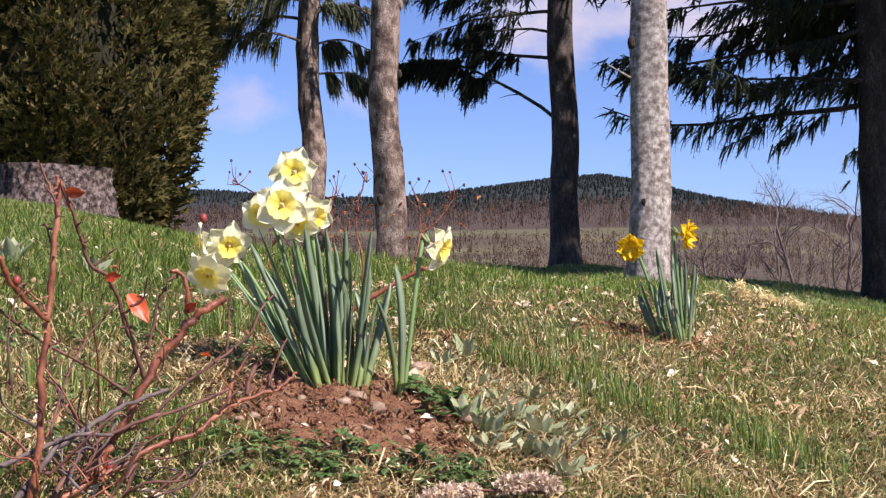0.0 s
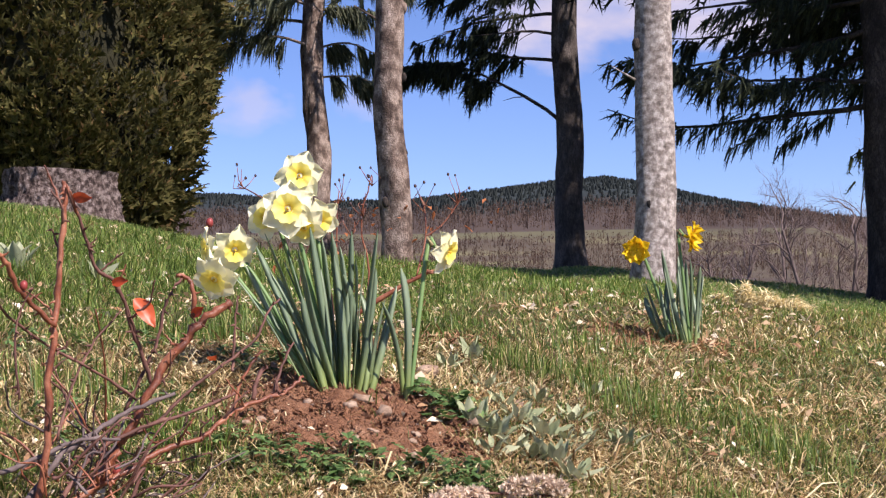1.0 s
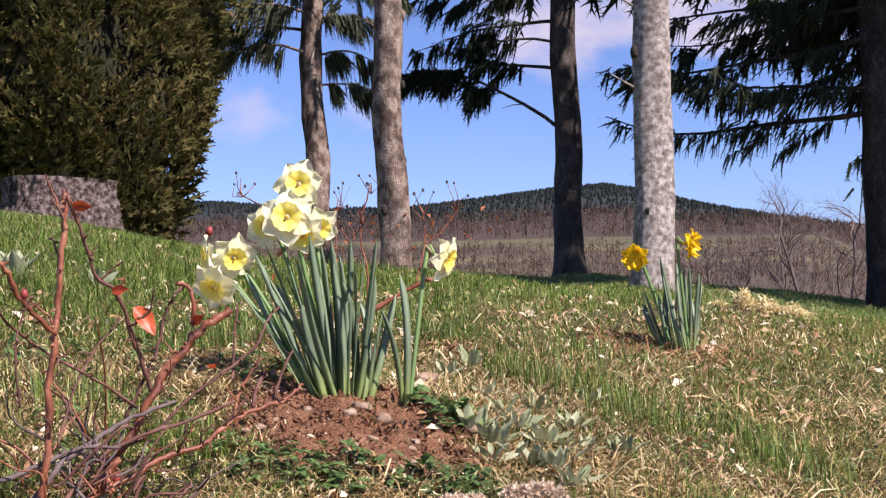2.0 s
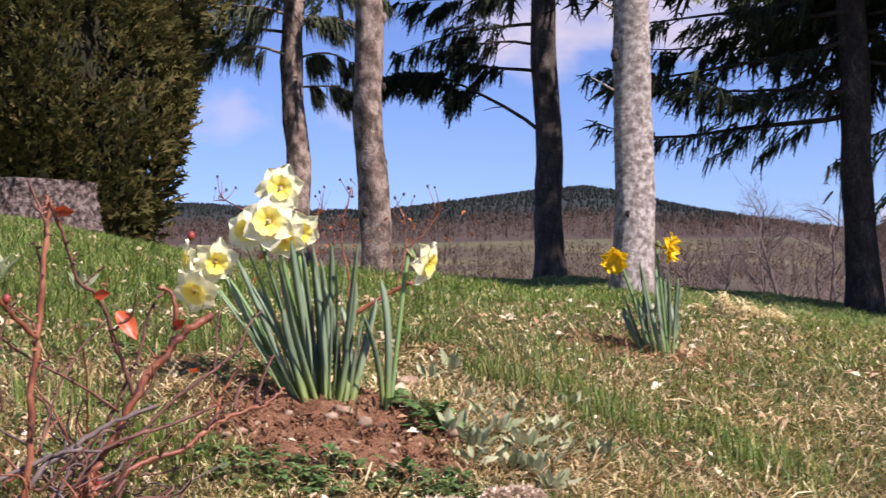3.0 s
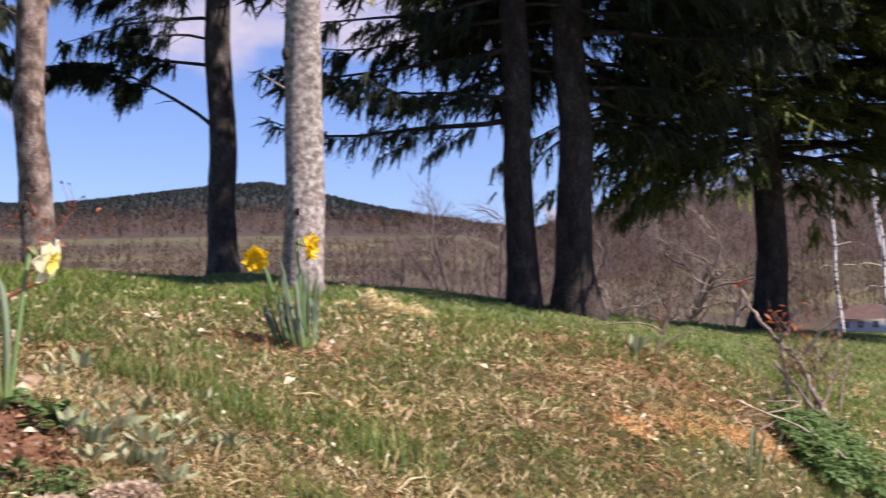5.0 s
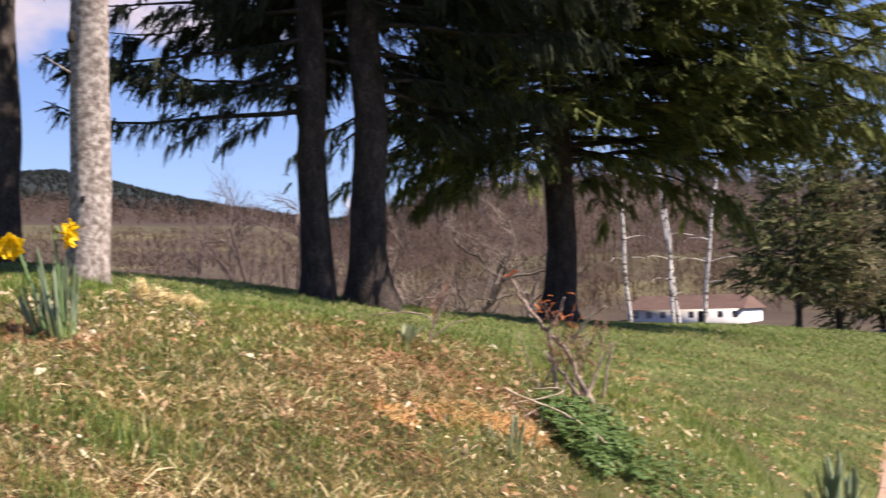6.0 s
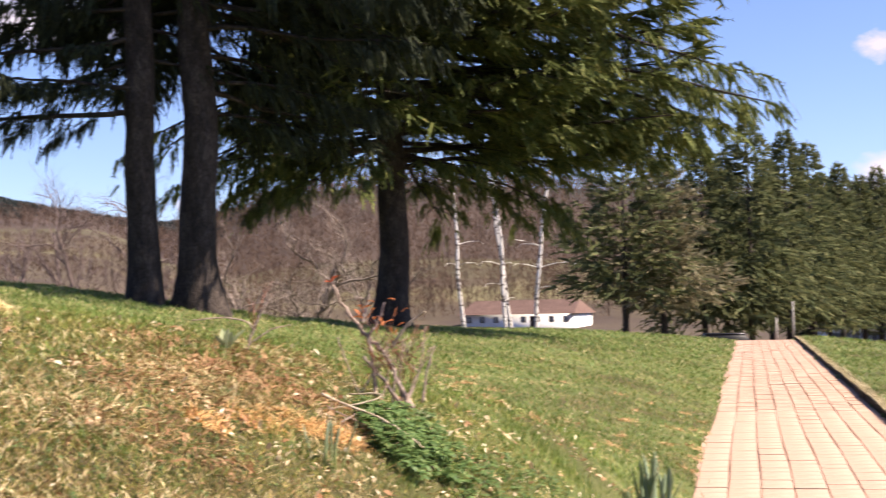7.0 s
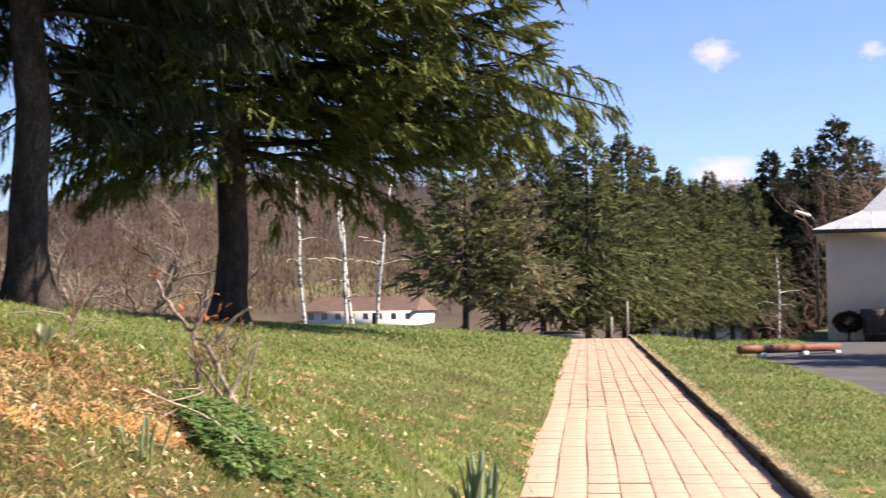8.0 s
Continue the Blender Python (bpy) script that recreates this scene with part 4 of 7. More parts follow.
# ---- bare trees, birches, distant conifers ----
def bare_tree_mesh(height, seed, spread=0.55, levels=4, first=0.25, r0=0.09, kids=(5, 4, 4, 3), droop=0.0):
    """Trunk, limbs and twigs of a leafless tree as two tube sets (wood, twigs)."""
    g = np.random.default_rng(seed)
    wood, twigs = [], []

    def grow(p, d, length, r, level):
        n = 6 if level < 2 else 3
        pts = [Vector(p)]
        dd = Vector(d).normalized()
        for i in range(n):
            dd = (dd + Vector(g.normal(size=3) * (0.30 if level else 0.09)) + Vector((0, 0, 0.05 - droop * level))).normalized()
            pts.append(pts[-1] + dd * (length / n))
        radii = [r * (1 - 0.55 * i / n) for i in range(n + 1)]
        (wood if level < 2 else twigs).append(tube(pts, radii, 7 if level == 0 else (5 if level == 1 else 3), False))
        if level >= levels:
            return
        k = kids[min(level, len(kids) - 1)] + (2 if level == 0 else 0)
        for j in range(k):
            s = first + (1 - first) * (j + g.random()) / k if level == 0 else 0.25 + 0.75 * (j + g.random()) / k
            f = s * n
            i = min(int(f), n - 1)
            q = pts[i].lerp(pts[i + 1], f - i)
            a = g.uniform(0, 6.28)
            side = Vector((math.cos(a), math.sin(a), 0))
            nd = (dd * (1 - spread) + side * spread * g.uniform(0.7, 1.3) + Vector((0, 0, 0.15)))
            grow(q, nd, length * g.uniform(0.42, 0.62) * (1.15 - 0.4 * s), r * 0.42 * (1.2 - 0.5 * s), level + 1)

    grow((0, 0, -0.2), (g.normal() * 0.05, g.normal() * 0.05, 1), height * 0.8, r0, 0)
    return join(wood), join(twigs)


BARE_BARK = surface("pale_bark", [(0.3, (0.14, 0.107, 0.088)), (0.6, (0.25, 0.20, 0.17)), (0.85, (0.37, 0.315, 0.27))], 3, 30, 0.9, 0.4, 0.01, (1, 1, 0.5))
TWIG_BROWN = surface("brown_twig", [(0.3, (0.13, 0.085, 0.065)), (0.7, (0.24, 0.17, 0.13))], 2, 20, 0.9, 0)
TWIG_PALE = surface("pale_twig", [(0.3, (0.115, 0.083, 0.075)), (0.7, (0.18, 0.135, 0.122))], 6, 30, 0.9, 0)


def bare_tree(az, r, height, seed, label, r0=0.09, spread=0.55, bark=None, twig=None, group="", dz=0.0, **kw):
    th = empty("bare_tree", stand(az, r, dz), label, "tree", group)
    w, t = bare_tree_mesh(height, seed, spread, r0=r0, **kw)
    put_mesh("trunk", *w, bark or BARE_BARK, th)
    tagged(put_mesh("crown", *t, twig or TWIG_GREY, th), kind="stuff")
    return th


OLD = "leafless tree with gnarled pale branches"
bare_tree(24.7, 33, 5.6, 31, OLD, 0.125, 0.60, group="bare trees behind the row", kids=(10, 8, 5, 3), first=0.12)
bare_tree(23.2, 34, 5.4, 32, OLD, 0.11, 0.60, group="bare trees behind the row", kids=(10, 8, 5, 3), first=0.12)
bare_tree(26.0, 37, 5.6, 33, OLD, 0.11, 0.60, group="bare trees behind the row", kids=(8, 5, 4, 3), first=0.15)
bare_tree(21.8, 40, 5.2, 39, OLD, 0.11, 0.66, group="bare trees behind the row", kids=(8, 5, 4, 3), first=0.15)
FARBARE = "slim leafless tree with pale fine twigs"
for i, (az, r, el) in enumerate(((15.7, 64, 5.45), (14.4, 66, 5.1), (16.9, 62, 5.6), (17.9, 66, 4.9), (12.6, 80, 4.0), (11.4, 74, 3.4), (19.2, 72, 4.6))):
    x, y = at_bearing(az, r)
    bare_tree(az, r, 1.02 * (1.25 + r * math.tan(radians(el)) - gz(x, y)), 40 + i, FARBARE, 0.13, 0.30, TWIG_PALE, TWIG_PALE, "bare trees at the field", kids=(9, 6, 4, 3), first=0.10, levels=4 if i < 3 else 3)
for i, (az, r, h) in enumerate(((1.4, 62, 3.4), (2.6, 66, 3.6), (0.2, 70, 3.6), (3.7, 72, 3.4), (9.7, 60, 2.6), (10.6, 64, 3.0), (13.2, 58, 2.8), (14.6, 56, 3.0), (16.2, 57, 2.6), (-0.9, 74, 3.6))):
    bare_tree(az, r, h, 60 + i, "low leafless thicket shrub with brown-grey twigs", 0.03, 0.5, TWIG_BROWN, TWIG_BROWN, "thicket shrubs", kids=(10, 7, 5), first=0.03, levels=3)


def birch_material():
    m = surface("birch_bark", [(0.42, (0.10, 0.085, 0.08)), (0.47, (0.60, 0.57, 0.53)), (0.8, (0.74, 0.72, 0.68))], 3.0, 30, 0.7, 0.2, 0.004, (1, 1, 2.6))
    return m


BIRCH = birch_material()


def birch(az, r, height, lean, seed, branches, label="slender white birch trunk with dark bands", r0=0.10):
    th = empty("birch", stand(az, r, 0.0), label, "tree", "birches beyond the lawn")
    g = np.random.default_rng(seed)
    pts = [Vector((lean[0] * h + 0.09 * math.sin(h * 0.6 + 2 * seed) + 0.035 * math.sin(h * 1.9 + seed), lean[1] * h, h)) for h in np.linspace(-0.2, height, 14)]
    put_mesh("trunk", *tube(pts, [r0 * (1 - 0.6 * i / 13) for i in range(14)], 10), BIRCH, th)
    for i in range(branches):
        k = int(g.integers(3, 13))
        a = g.uniform(0, 6.28)
        o = Vector((math.cos(a), math.sin(a), 0.25))
        L = g.uniform(0.8, 2.0) * (0.4 + 6 * r0)
        p = pts[k]
        put_mesh("branch", *tube([p, p + o * L * 0.4, p + o * L * 0.75 + Vector((0, 0, -0.08)), p + o * L + Vector((0, 0, -0.3))], [0.22 * r0, 0.16 * r0, 0.1 * r0, 0.04 * r0], 5, False), BIRCH, th)
    w, t = bare_tree_mesh(height * 0.5, seed + 5, 0.4, r0=0.04, first=0.05, kids=(5, 4, 3), levels=3)
    tagged(put_mesh("crown", [Vector(v) + pts[9] for v in t[0]], t[1], TWIG_BROWN, th), kind="stuff")
    return th


birch(31.6, 55, 11, (-0.062, 0.03), 1, 5)
birch(33.3, 55, 11, (-0.045, 0.03), 2, 6)
birch(33.55, 56, 11, (-0.075, 0.04), 3, 5)
birch(34.2, 53, 11, (0.085, -0.045), 4, 12)
birch(51.5, 50, 5.6, (0.012, 0.012), 6, 12, "thin pale birch trunk among reddish brush", 0.058)


def far_conifer(az, r, height, rad, seed, label, material=NEEDLE_FAR, group="conifers beyond the lawn", n=1700, low=0.7, size=0.30, lift=0.0, full=0.85, gaps=0.3):
    """A distant spruce: whorls of boughs that sag and turn up, hung with feathery sprays."""
    g = np.random.default_rng(seed)
    th = empty("spruce", stand(az, r), label, "tree", group)
    whorls = max(int(height * 2.6), 10)
    arms = 9
    wi = np.minimum((whorls * (1 - (1 - g.random(n)) ** 0.74)).astype(int), whorls - 1)
    ai = g.integers(0, arms, n)
    turn = g.uniform(0, 6.283, whorls)
    reach = np.clip(g.normal(0.88, gaps, (whorls, arms)), 0.25, 1.35)
    tilt = g.normal(size=(whorls, arms)) * 0.14
    s = (wi + 0.5 * g.random(n)) / whorls
    h = low + (height - low) * s
    t = turn[wi] + 6.283 * ai / arms + g.normal(size=n) * 0.15
    ln = rad * np.minimum((1 - s) ** full, 0.86 + 0.9 * s) * reach[wi, ai] + 0.10
    f = g.uniform(0.08, 1.0, n) ** 0.6
    side = g.normal(size=n) * 0.17 * ln
    o = np.stack([np.cos(t), np.sin(t), np.zeros(n)], 1)
    sd = np.stack([-np.sin(t), np.cos(t), np.zeros(n)], 1)
    p = o * (f * ln)[:, None] + sd * side[:, None]
    p[:, 2] = h + ln * (tilt[wi, ai] + (lift - 0.24) * f + 0.22 * f ** 3) - 0.3 * np.abs(side) + 0.06 * g.normal(size=n)
    d = o * 0.9 + sd * (np.sign(side) * 0.5 + g.normal(size=n) * 0.4)[:, None]
    d[:, 2] += -0.35 + 0.8 * s + 0.9 * lift + g.normal(size=n) * 0.3
    tri_mesh("crown", sprays(p, d, size * (1.15 - 0.75 * s) * g.uniform(0.6, 1.5, n), size * 0.47, 2, g, 0.8), material, th)
    trunk_mesh("trunk", (0, 0, 0), height * 1.01, 0.05 + 0.013 * height, 0.012, BARK_DARK, th, flare=1.2, seed=seed, sides=8, wob=0.01)
    return th


def top_at(az, r, el):
    """Height of a tree whose tip is seen at this elevation."""
    return 1.25 + r * math.tan(radians(el)) - gz(*at_bearing(az, r))


far_conifer(38.35, 45, top_at(38.35, 45, 6.6), 2.3, 70, "young dark spruce, bare-tipped boughs spreading wide", NEEDLE_MID, n=1900, size=0.40, low=2.0, lift=0.25, full=0.62, gaps=0.42)
far_conifer(39.95, 46, top_at(39.95, 46, 6.2), 2.1, 71, "young spruce with tan-green upswept boughs", n=3000, size=0.36, low=1.6, lift=0.25, full=0.8)
ROWC = "dark green spruce in a dense row"
for i, (az, r, el, rad) in enumerate(((41.6, 57, 6.9, 3.0), (43.55, 58, 7.75, 3.3), (45.05, 63, 7.05, 2.9), (46.0, 67, 6.5, 2.8), (47.15, 73, 5.55, 2.9), (48.0, 78, 5.0, 3.0), (48.65, 82, 5.35, 2.9), (49.5, 86, 4.6, 3.2), (50.4, 90, 4.75, 3.2), (44.3, 72, 5.9, 3.2), (46.6, 80, 5.0, 3.2), (42.5, 64, 6.3, 2.8))):
    far_conifer(az, r, top_at(az, r, el), rad, 80 + i, ROWC, NEEDLE_MID, "conifers beyond the lawn", 2900, max(1.8, 1.95 - 0.019 * r - gz(*at_bearing(az, r))), 0.46, 0.0, 0.95)
BACKC = "tall dark conifer at the wood's edge"
for i, (az, r, el, rad) in enumerate(((51.08, 118, 6.05, 2.8), (52.5, 110, 6.15, 4.4), (53.75, 106, 7.35, 5.0), (54.7, 112, 6.5, 4.6), (50.3, 125, 4.9, 4.6), (49.2, 122, 4.6, 4.4), (57.6, 112, 6.2, 4.4), (48.2, 122, 4.6, 4.2), (47.0, 120, 4.5, 4.2), (51.6, 104, 4.9, 4.2), (53.1, 102, 5.4, 4.4), (52.0, 118, 5.2, 4.6))):
    far_conifer(az, r, top_at(az, r, el), rad, 110 + i, BACKC, NEEDLE, "wood behind the house", 2500, 1.0, 1.0, 0.0, 0.66, 0.30)
# two trees out of view, added only to throw shade across the asphalt
for az, r, h in ((66.8, 29.9, 9.0), (68.6, 27.6, 8.8)):
    far_conifer(az, r, h, 3.4, 139 + int(r), "unseen spruce added to cast the shadow on the yard", NEEDLE, "wood behind the house", 2600, 0.6, 0.5, 0.0, 0.7)
for i, (az, r, h) in enumerate(((50.9, 58, 4.4), (52.4, 60, 5.4), (53.0, 64, 5.6), (51.9, 57, 4.6), (50.2, 60, 3.2), (51.2, 62, 3.6))):
    bare_tree(az, r, h, 140 + i, "leafless reddish-brown brush tree", 0.04, 0.42, TWIG_RED, TWIG_RED, "brush behind the house", kids=(10, 8, 6), first=0.05, levels=3)
for i, (az, r, el) in enumerate(((54.9, 92, 5.4), (55.6, 88, 6.3), (56.4, 92, 6.2), (54.2, 86, 4.6), (55.2, 84, 5.0), (57.2, 90, 6.0))):
    bare_tree(az, r, top_at(az, r, el), 150 + i, "broad leafless brown tree behind the roof", 0.14, 0.5, TWIG_BROWN, TWIG_BROWN, "bare trees behind the house", kids=(9, 7, 5), first=0.08, levels=3)


# ---- far woods ----
def far_woods():
    g = np.random.default_rng(17)
    # bare woods on the slopes: crowns of short fine branches over thin stems
    n = 13500
    kind = g.random(n)
    az = np.where(kind < 0.50, g.uniform(17, 62, n), g.uniform(-32, 20, n))
    r = np.where(az > 19, 215 + 500 * g.random(n) ** 1.1, np.where(kind > 0.68, 55 + 240 * g.random(n) ** 0.8, 342 + 200 * g.random(n)))
    x, y = r * np.sin(np.radians(az)), r * np.cos(np.radians(az))
    z = ground_z(x, y)
    low = (r < 300) & (az <= 19)
    h = np.where(low, g.uniform(0.8, 1.7, n) * (0.5 + r / 260), g.uniform(5, 9, n) * np.where(az > 19, 1.15, 0.7))
    wide = h * g.uniform(0.22, 0.4, n)
    tris = []
    for k in range(0, 14):
        a = g.uniform(0, 6.28, n)
        s = g.uniform(0.05, 0.85, n) * (k > 0)
        rad = wide * np.sqrt(np.clip(1 - (2 * s - 1.05) ** 2, 0.05, 1)) * np.sqrt(g.random(n)) * (k > 0)
        b = np.stack([x + rad * np.cos(a), y + rad * np.sin(a), z + h * s], 1)
        a2 = a + g.normal(size=n) * 0.8
        out = g.uniform(0.05, 0.20, n) * h
        t = b + np.stack([np.cos(a2) * out, np.sin(a2) * out, h * g.uniform(0.02, 0.22, n) + (k == 0) * h * 0.8], 1)
        w = np.stack([np.cos(a2 + 1.57), np.sin(a2 + 1.57), np.full(n, 0.6)], 1) * (r * 0.00030 + 0.008)[:, None]
        tris.append(np.stack([b - w, b + w, t], 1))
    ob = tri_mesh("bare_woods", np.concatenate(tris), BARE_WOODS)
    tagged(ob, "distant leafless brown woods on the hillside", "woods", "", "stuff")
    # dark conifers up on the ridge
    n = 26000
    az = g.uniform(-34, 24, n)
    r = 460 + 1060 * g.random(n) ** 0.6
    x, y = r * np.sin(np.radians(az)), r * np.cos(np.radians(az))
    keep = (np.sin(x * 0.011) + np.sin(y * 0.013 + x * 0.006) + g.normal(size=n) * 0.5 + (r - 560) / 130) > 0.1
    x, y, r = x[keep], y[keep], r[keep]
    n = len(x)
    z = ground_z(x, y)
    h = g.uniform(1.7, 3.2, n)
    tris = []
    for k in range(4):
        a0, a1 = 6.283 * k / 4, 6.283 * (k + 1) / 4
        rr = 0.42 * h
        tris.append(np.stack([np.stack([x + rr * math.cos(a0), y + rr * math.sin(a0), z], 1), np.stack([x + rr * math.cos(a1), y + rr * math.sin(a1), z], 1), np.stack([x, y, z + h], 1)], 1))
    ob = tri_mesh("ridge_conifers", np.concatenate(tris), RIDGE_WOODS)
    tagged(ob, "distant dark conifer forest on the ridge", "woods", "", "stuff")


BARE_WOODS = leafy("bare_woods", [(0.0, (0.090, 0.061, 0.050)), (0.5, (0.112, 0.077, 0.063)), (1.0, (0.145, 0.100, 0.082))], 0.95, 0.5, 0.0)
# conifer green lifted and blued a little to stand in for haze
RIDGE_WOODS = leafy("ridge_conifers", [(0.0, (0.026, 0.032, 0.034)), (1.0, (0.038, 0.044, 0.044))], 0.9, 0.3, 0.0)
far_woods()


# ---- clouds ----
def cloud_material(seed, dens):
    m = bpy.data.materials.new("cloud")
    m.use_nodes = True
    nt = m.node_tree
    nt.nodes.remove(nt.nodes["Principled BSDF"])
    tc = nt.nodes.new("ShaderNodeTexCoord")
    ln = nt.nodes.new("ShaderNodeVectorMath")
    ln.operation = "LENGTH"
    nt.links.new(tc.outputs["Object"], ln.inputs[0])
    n = nt.nodes.new("ShaderNodeTexNoise")
    n.inputs["Scale"].default_value = 2.2
    n.inputs["Detail"].default_value = 6
    off = nt.nodes.new("ShaderNodeVectorMath")
    off.operation = "ADD"
    off.inputs[1].default_value = (seed, seed * 0.7, 0)
    nt.links.new(tc.outputs["Object"], off.inputs[0])
    nt.links.new(off.outputs[0], n.inputs["Vector"])
    sub = nt.nodes.new("ShaderNodeMath")
    sub.operation = "MULTIPLY_ADD"
    sub.inputs[1].default_value = 1.55
    nt.links.new(ln.outputs["Value"], sub.inputs[0])
    inv = nt.nodes.new("ShaderNodeMath")
    inv.operation = "MULTIPLY_ADD"
    inv.inputs[1].default_value = -1.5
    inv.inputs[2].default_value = 0.42
    nt.links.new(n.outputs["Fac"], inv.inputs[0])
    nt.links.new(inv.outputs[0], sub.inputs[2])
    a = ramp_node(nt, sub.outputs[0], [(0.0, (dens, dens, dens)), (0.3, (dens * 0.62, dens * 0.62, dens * 0.62)), (0.8, (0, 0, 0))])
    em = nt.nodes.new("ShaderNodeEmission")
    em.inputs[0].default_value = (0.90, 0.84, 0.93, 1)
    em.inputs[1].default_value = 0.46
    tr = nt.nodes.new("ShaderNodeBsdfTransparent")
    mx = nt.nodes.new("ShaderNodeMixShader")
    nt.links.new(a, mx.inputs[0])
    nt.links.new(tr.outputs[0], mx.inputs[1])
    nt.links.new(em.outputs[0], mx.inputs[2])
    nt.links.new(mx.outputs[0], nt.nodes["Material Output"].inputs[0])
    return m


def cloud(az, el, wide, high, seed, dens=0.9):
    r = 3300
    x, y = at_bearing(az, r)
    z = 1.25 + r * math.tan(radians(el))
    n = 8
    verts, faces = [], []
    for i in range(n + 1):
        for k in range(n + 1):
            a, b = 2 * i / n - 1, 2 * k / n - 1
            verts.append((a, b, 0.15 * (1 - a * a) * (1 - b * b)))
    for i in range(n):
        for k in range(n):
            faces.append((i * (n + 1) + k, (i + 1) * (n + 1) + k, (i + 1) * (n + 1) + k + 1, i * (n + 1) + k + 1))
    ob = put_mesh("cloud", verts, faces, cloud_material(seed, dens))
    ob.matrix_world = look((x, y, z), (0, 0, 1.25)) @ Matrix.Rotation(math.pi, 4, "Y") @ Matrix.Diagonal((r * math.tan(radians(wide)), r * math.tan(radians(high)), 60, 1))
    ob.visible_shadow = False
    tagged(ob, "soft white cloud in the blue sky", "cloud", "clouds", "structure")


cloud(4.6, 12.6, 5.2, 3.4, 1.3)
cloud(9.6, 13.6, 7.5, 3.4, 4.1)
cloud(14.0, 11.9, 6.0, 2.0, 3.2, 0.8)
cloud(-8.6, 9.1, 2.6, 1.9, 7.7, 0.4)
cloud(-3.4, 9.4, 2.4, 1.6, 9.1, 0.3)
cloud(19.5, 4.3, 1.1, 0.8, 2.9, 0.9)
cloud(48.75, 10.25, 1.5, 0.95, 5.3, 0.8)
cloud(55.2, 10.0, 0.85, 0.6, 6.1, 0.55)
cloud(48.9, 5.2, 2.2, 1.2, 8.8, 0.9)


# ---- flower bed: materials ----
def daffodil_leaf_material():
    """Grey-green strap leaves, fresh yellow-green where they leave the ground."""
    m = leafy("daffodil_leaf", [(0.0, (0.15, 0.21, 0.13)), (0.5, (0.20, 0.275, 0.175)), (1.0, (0.27, 0.35, 0.235))], 0.42, 0.3, 0.45, True)
    nt = m.node_tree
    p = nt.nodes["Principled BSDF"]
    col = p.inputs["Base Color"].links[0].from_socket
    tc = nt.nodes.new("ShaderNodeTexCoord")
    xyz = nt.nodes.new("ShaderNodeSeparateXYZ")
    nt.links.new(tc.outputs["Object"], xyz.inputs[0])
    f = ramp_node(nt, xyz.outputs[2], [(0.015, (0.75, 0.75, 0.75)), (0.075, (0, 0, 0))])
    mixed = mixc(nt, f, col, (0.30, 0.38, 0.10))
    streak = noise_node(nt, 60.0, 3, 0.6, "Object", (3, 3, 0.06))
    mixed = mixc(nt, 1.0, mixed, ramp_node(nt, streak, [(0.35, (0.82, 0.82, 0.82)), (0.65, (1.12, 1.12, 1.12))]), "MULTIPLY")
    link_in(nt, p, "Base Color", mixed)
    return m


DAFF_LEAF = daffodil_leaf_material()
DAFF_STEM = leafy("daffodil_stem", [(0.0, (0.13, 0.24, 0.08)), (1.0, (0.20, 0.32, 0.12))], 0.45, 0.25, 0.4, True)
PETAL = leafy("cream_petal", [(0.0, (0.87, 0.84, 0.56)), (1.0, (0.90, 0.88, 0.68))], 0.5, 0.3, 0.3, True)
def trumpet_material():
    """Deep yellow throat that pales towards the frilled rim."""
    m = leafy("yellow_trumpet", [(0.0, (0.90, 0.78, 0.20)), (1.0, (0.92, 0.82, 0.28))], 0.5, 0.25, 0.3, True)
    nt = m.node_tree
    tc = nt.nodes.new("ShaderNodeTexCoord")
    ln = nt.nodes.new("ShaderNodeVectorMath")
    ln.operation = "LENGTH"
    nt.links.new(tc.outputs["Object"], ln.inputs[0])
    sc = nt.nodes.new("ShaderNodeMath")
    sc.operation = "MULTIPLY"
    sc.inputs[1].default_value = 45.0
    nt.links.new(ln.outputs["Value"], sc.inputs[0])
    col = ramp_node(nt, sc.outputs[0], [(0.12, (0.84, 0.48, 0.015)), (0.4, (0.93, 0.76, 0.10)), (0.95, (0.94, 0.84, 0.24))])
    link_in(nt, nt.nodes["Principled BSDF"], "Base Color", col)
    link_in(nt, nt.nodes["Translucent BSDF"], "Color", col)
    return m


CORONA = trumpet_material()
CENTRE = leafy("amber_centre", [(0.0, (0.55, 0.33, 0.03)), (1.0, (0.68, 0.45, 0.05))], 0.6, 0.2, 0.3, True)
GOLD = leafy("golden_petal", [(0.0, (0.86, 0.55, 0.01)), (1.0, (0.90, 0.66, 0.02))], 0.5, 0.35, 0.3, True)
SHEATH = leafy("papery_sheath", [(0.0, (0.42, 0.33, 0.18)), (1.0, (0.5, 0.42, 0.25))], 0.8, 0.4, 0.2, True)
CANE = surface("rose_cane", [(0.32, (0.080, 0.026, 0.015)), (0.5, (0.205, 0.064, 0.031)), (0.68, (0.34, 0.142, 0.075))], 22, 140, 0.42, 0.5, 0.003, None, 0.0, 0.4)
CANE_OLD = surface("old_cane", [(0.3, (0.06, 0.026, 0.020)), (0.55, (0.135, 0.060, 0.044)), (0.8, (0.25, 0.135, 0.10))], 20, 120, 0.7, 0.4, 0.003)
CANE_DULL = surface("dull_cane", [(0.3, (0.065, 0.045, 0.043)), (0.55, (0.125, 0.092, 0.085)), (0.8, (0.22, 0.175, 0.16))], 26, 120, 0.8, 0.4, 0.003)
CANE_GREY = surface("grey_cane", [(0.3, (0.18, 0.125, 0.098)), (0.55, (0.33, 0.25, 0.20)), (0.8, (0.50, 0.41, 0.34))], 30, 120, 0.8, 0.4, 0.003)
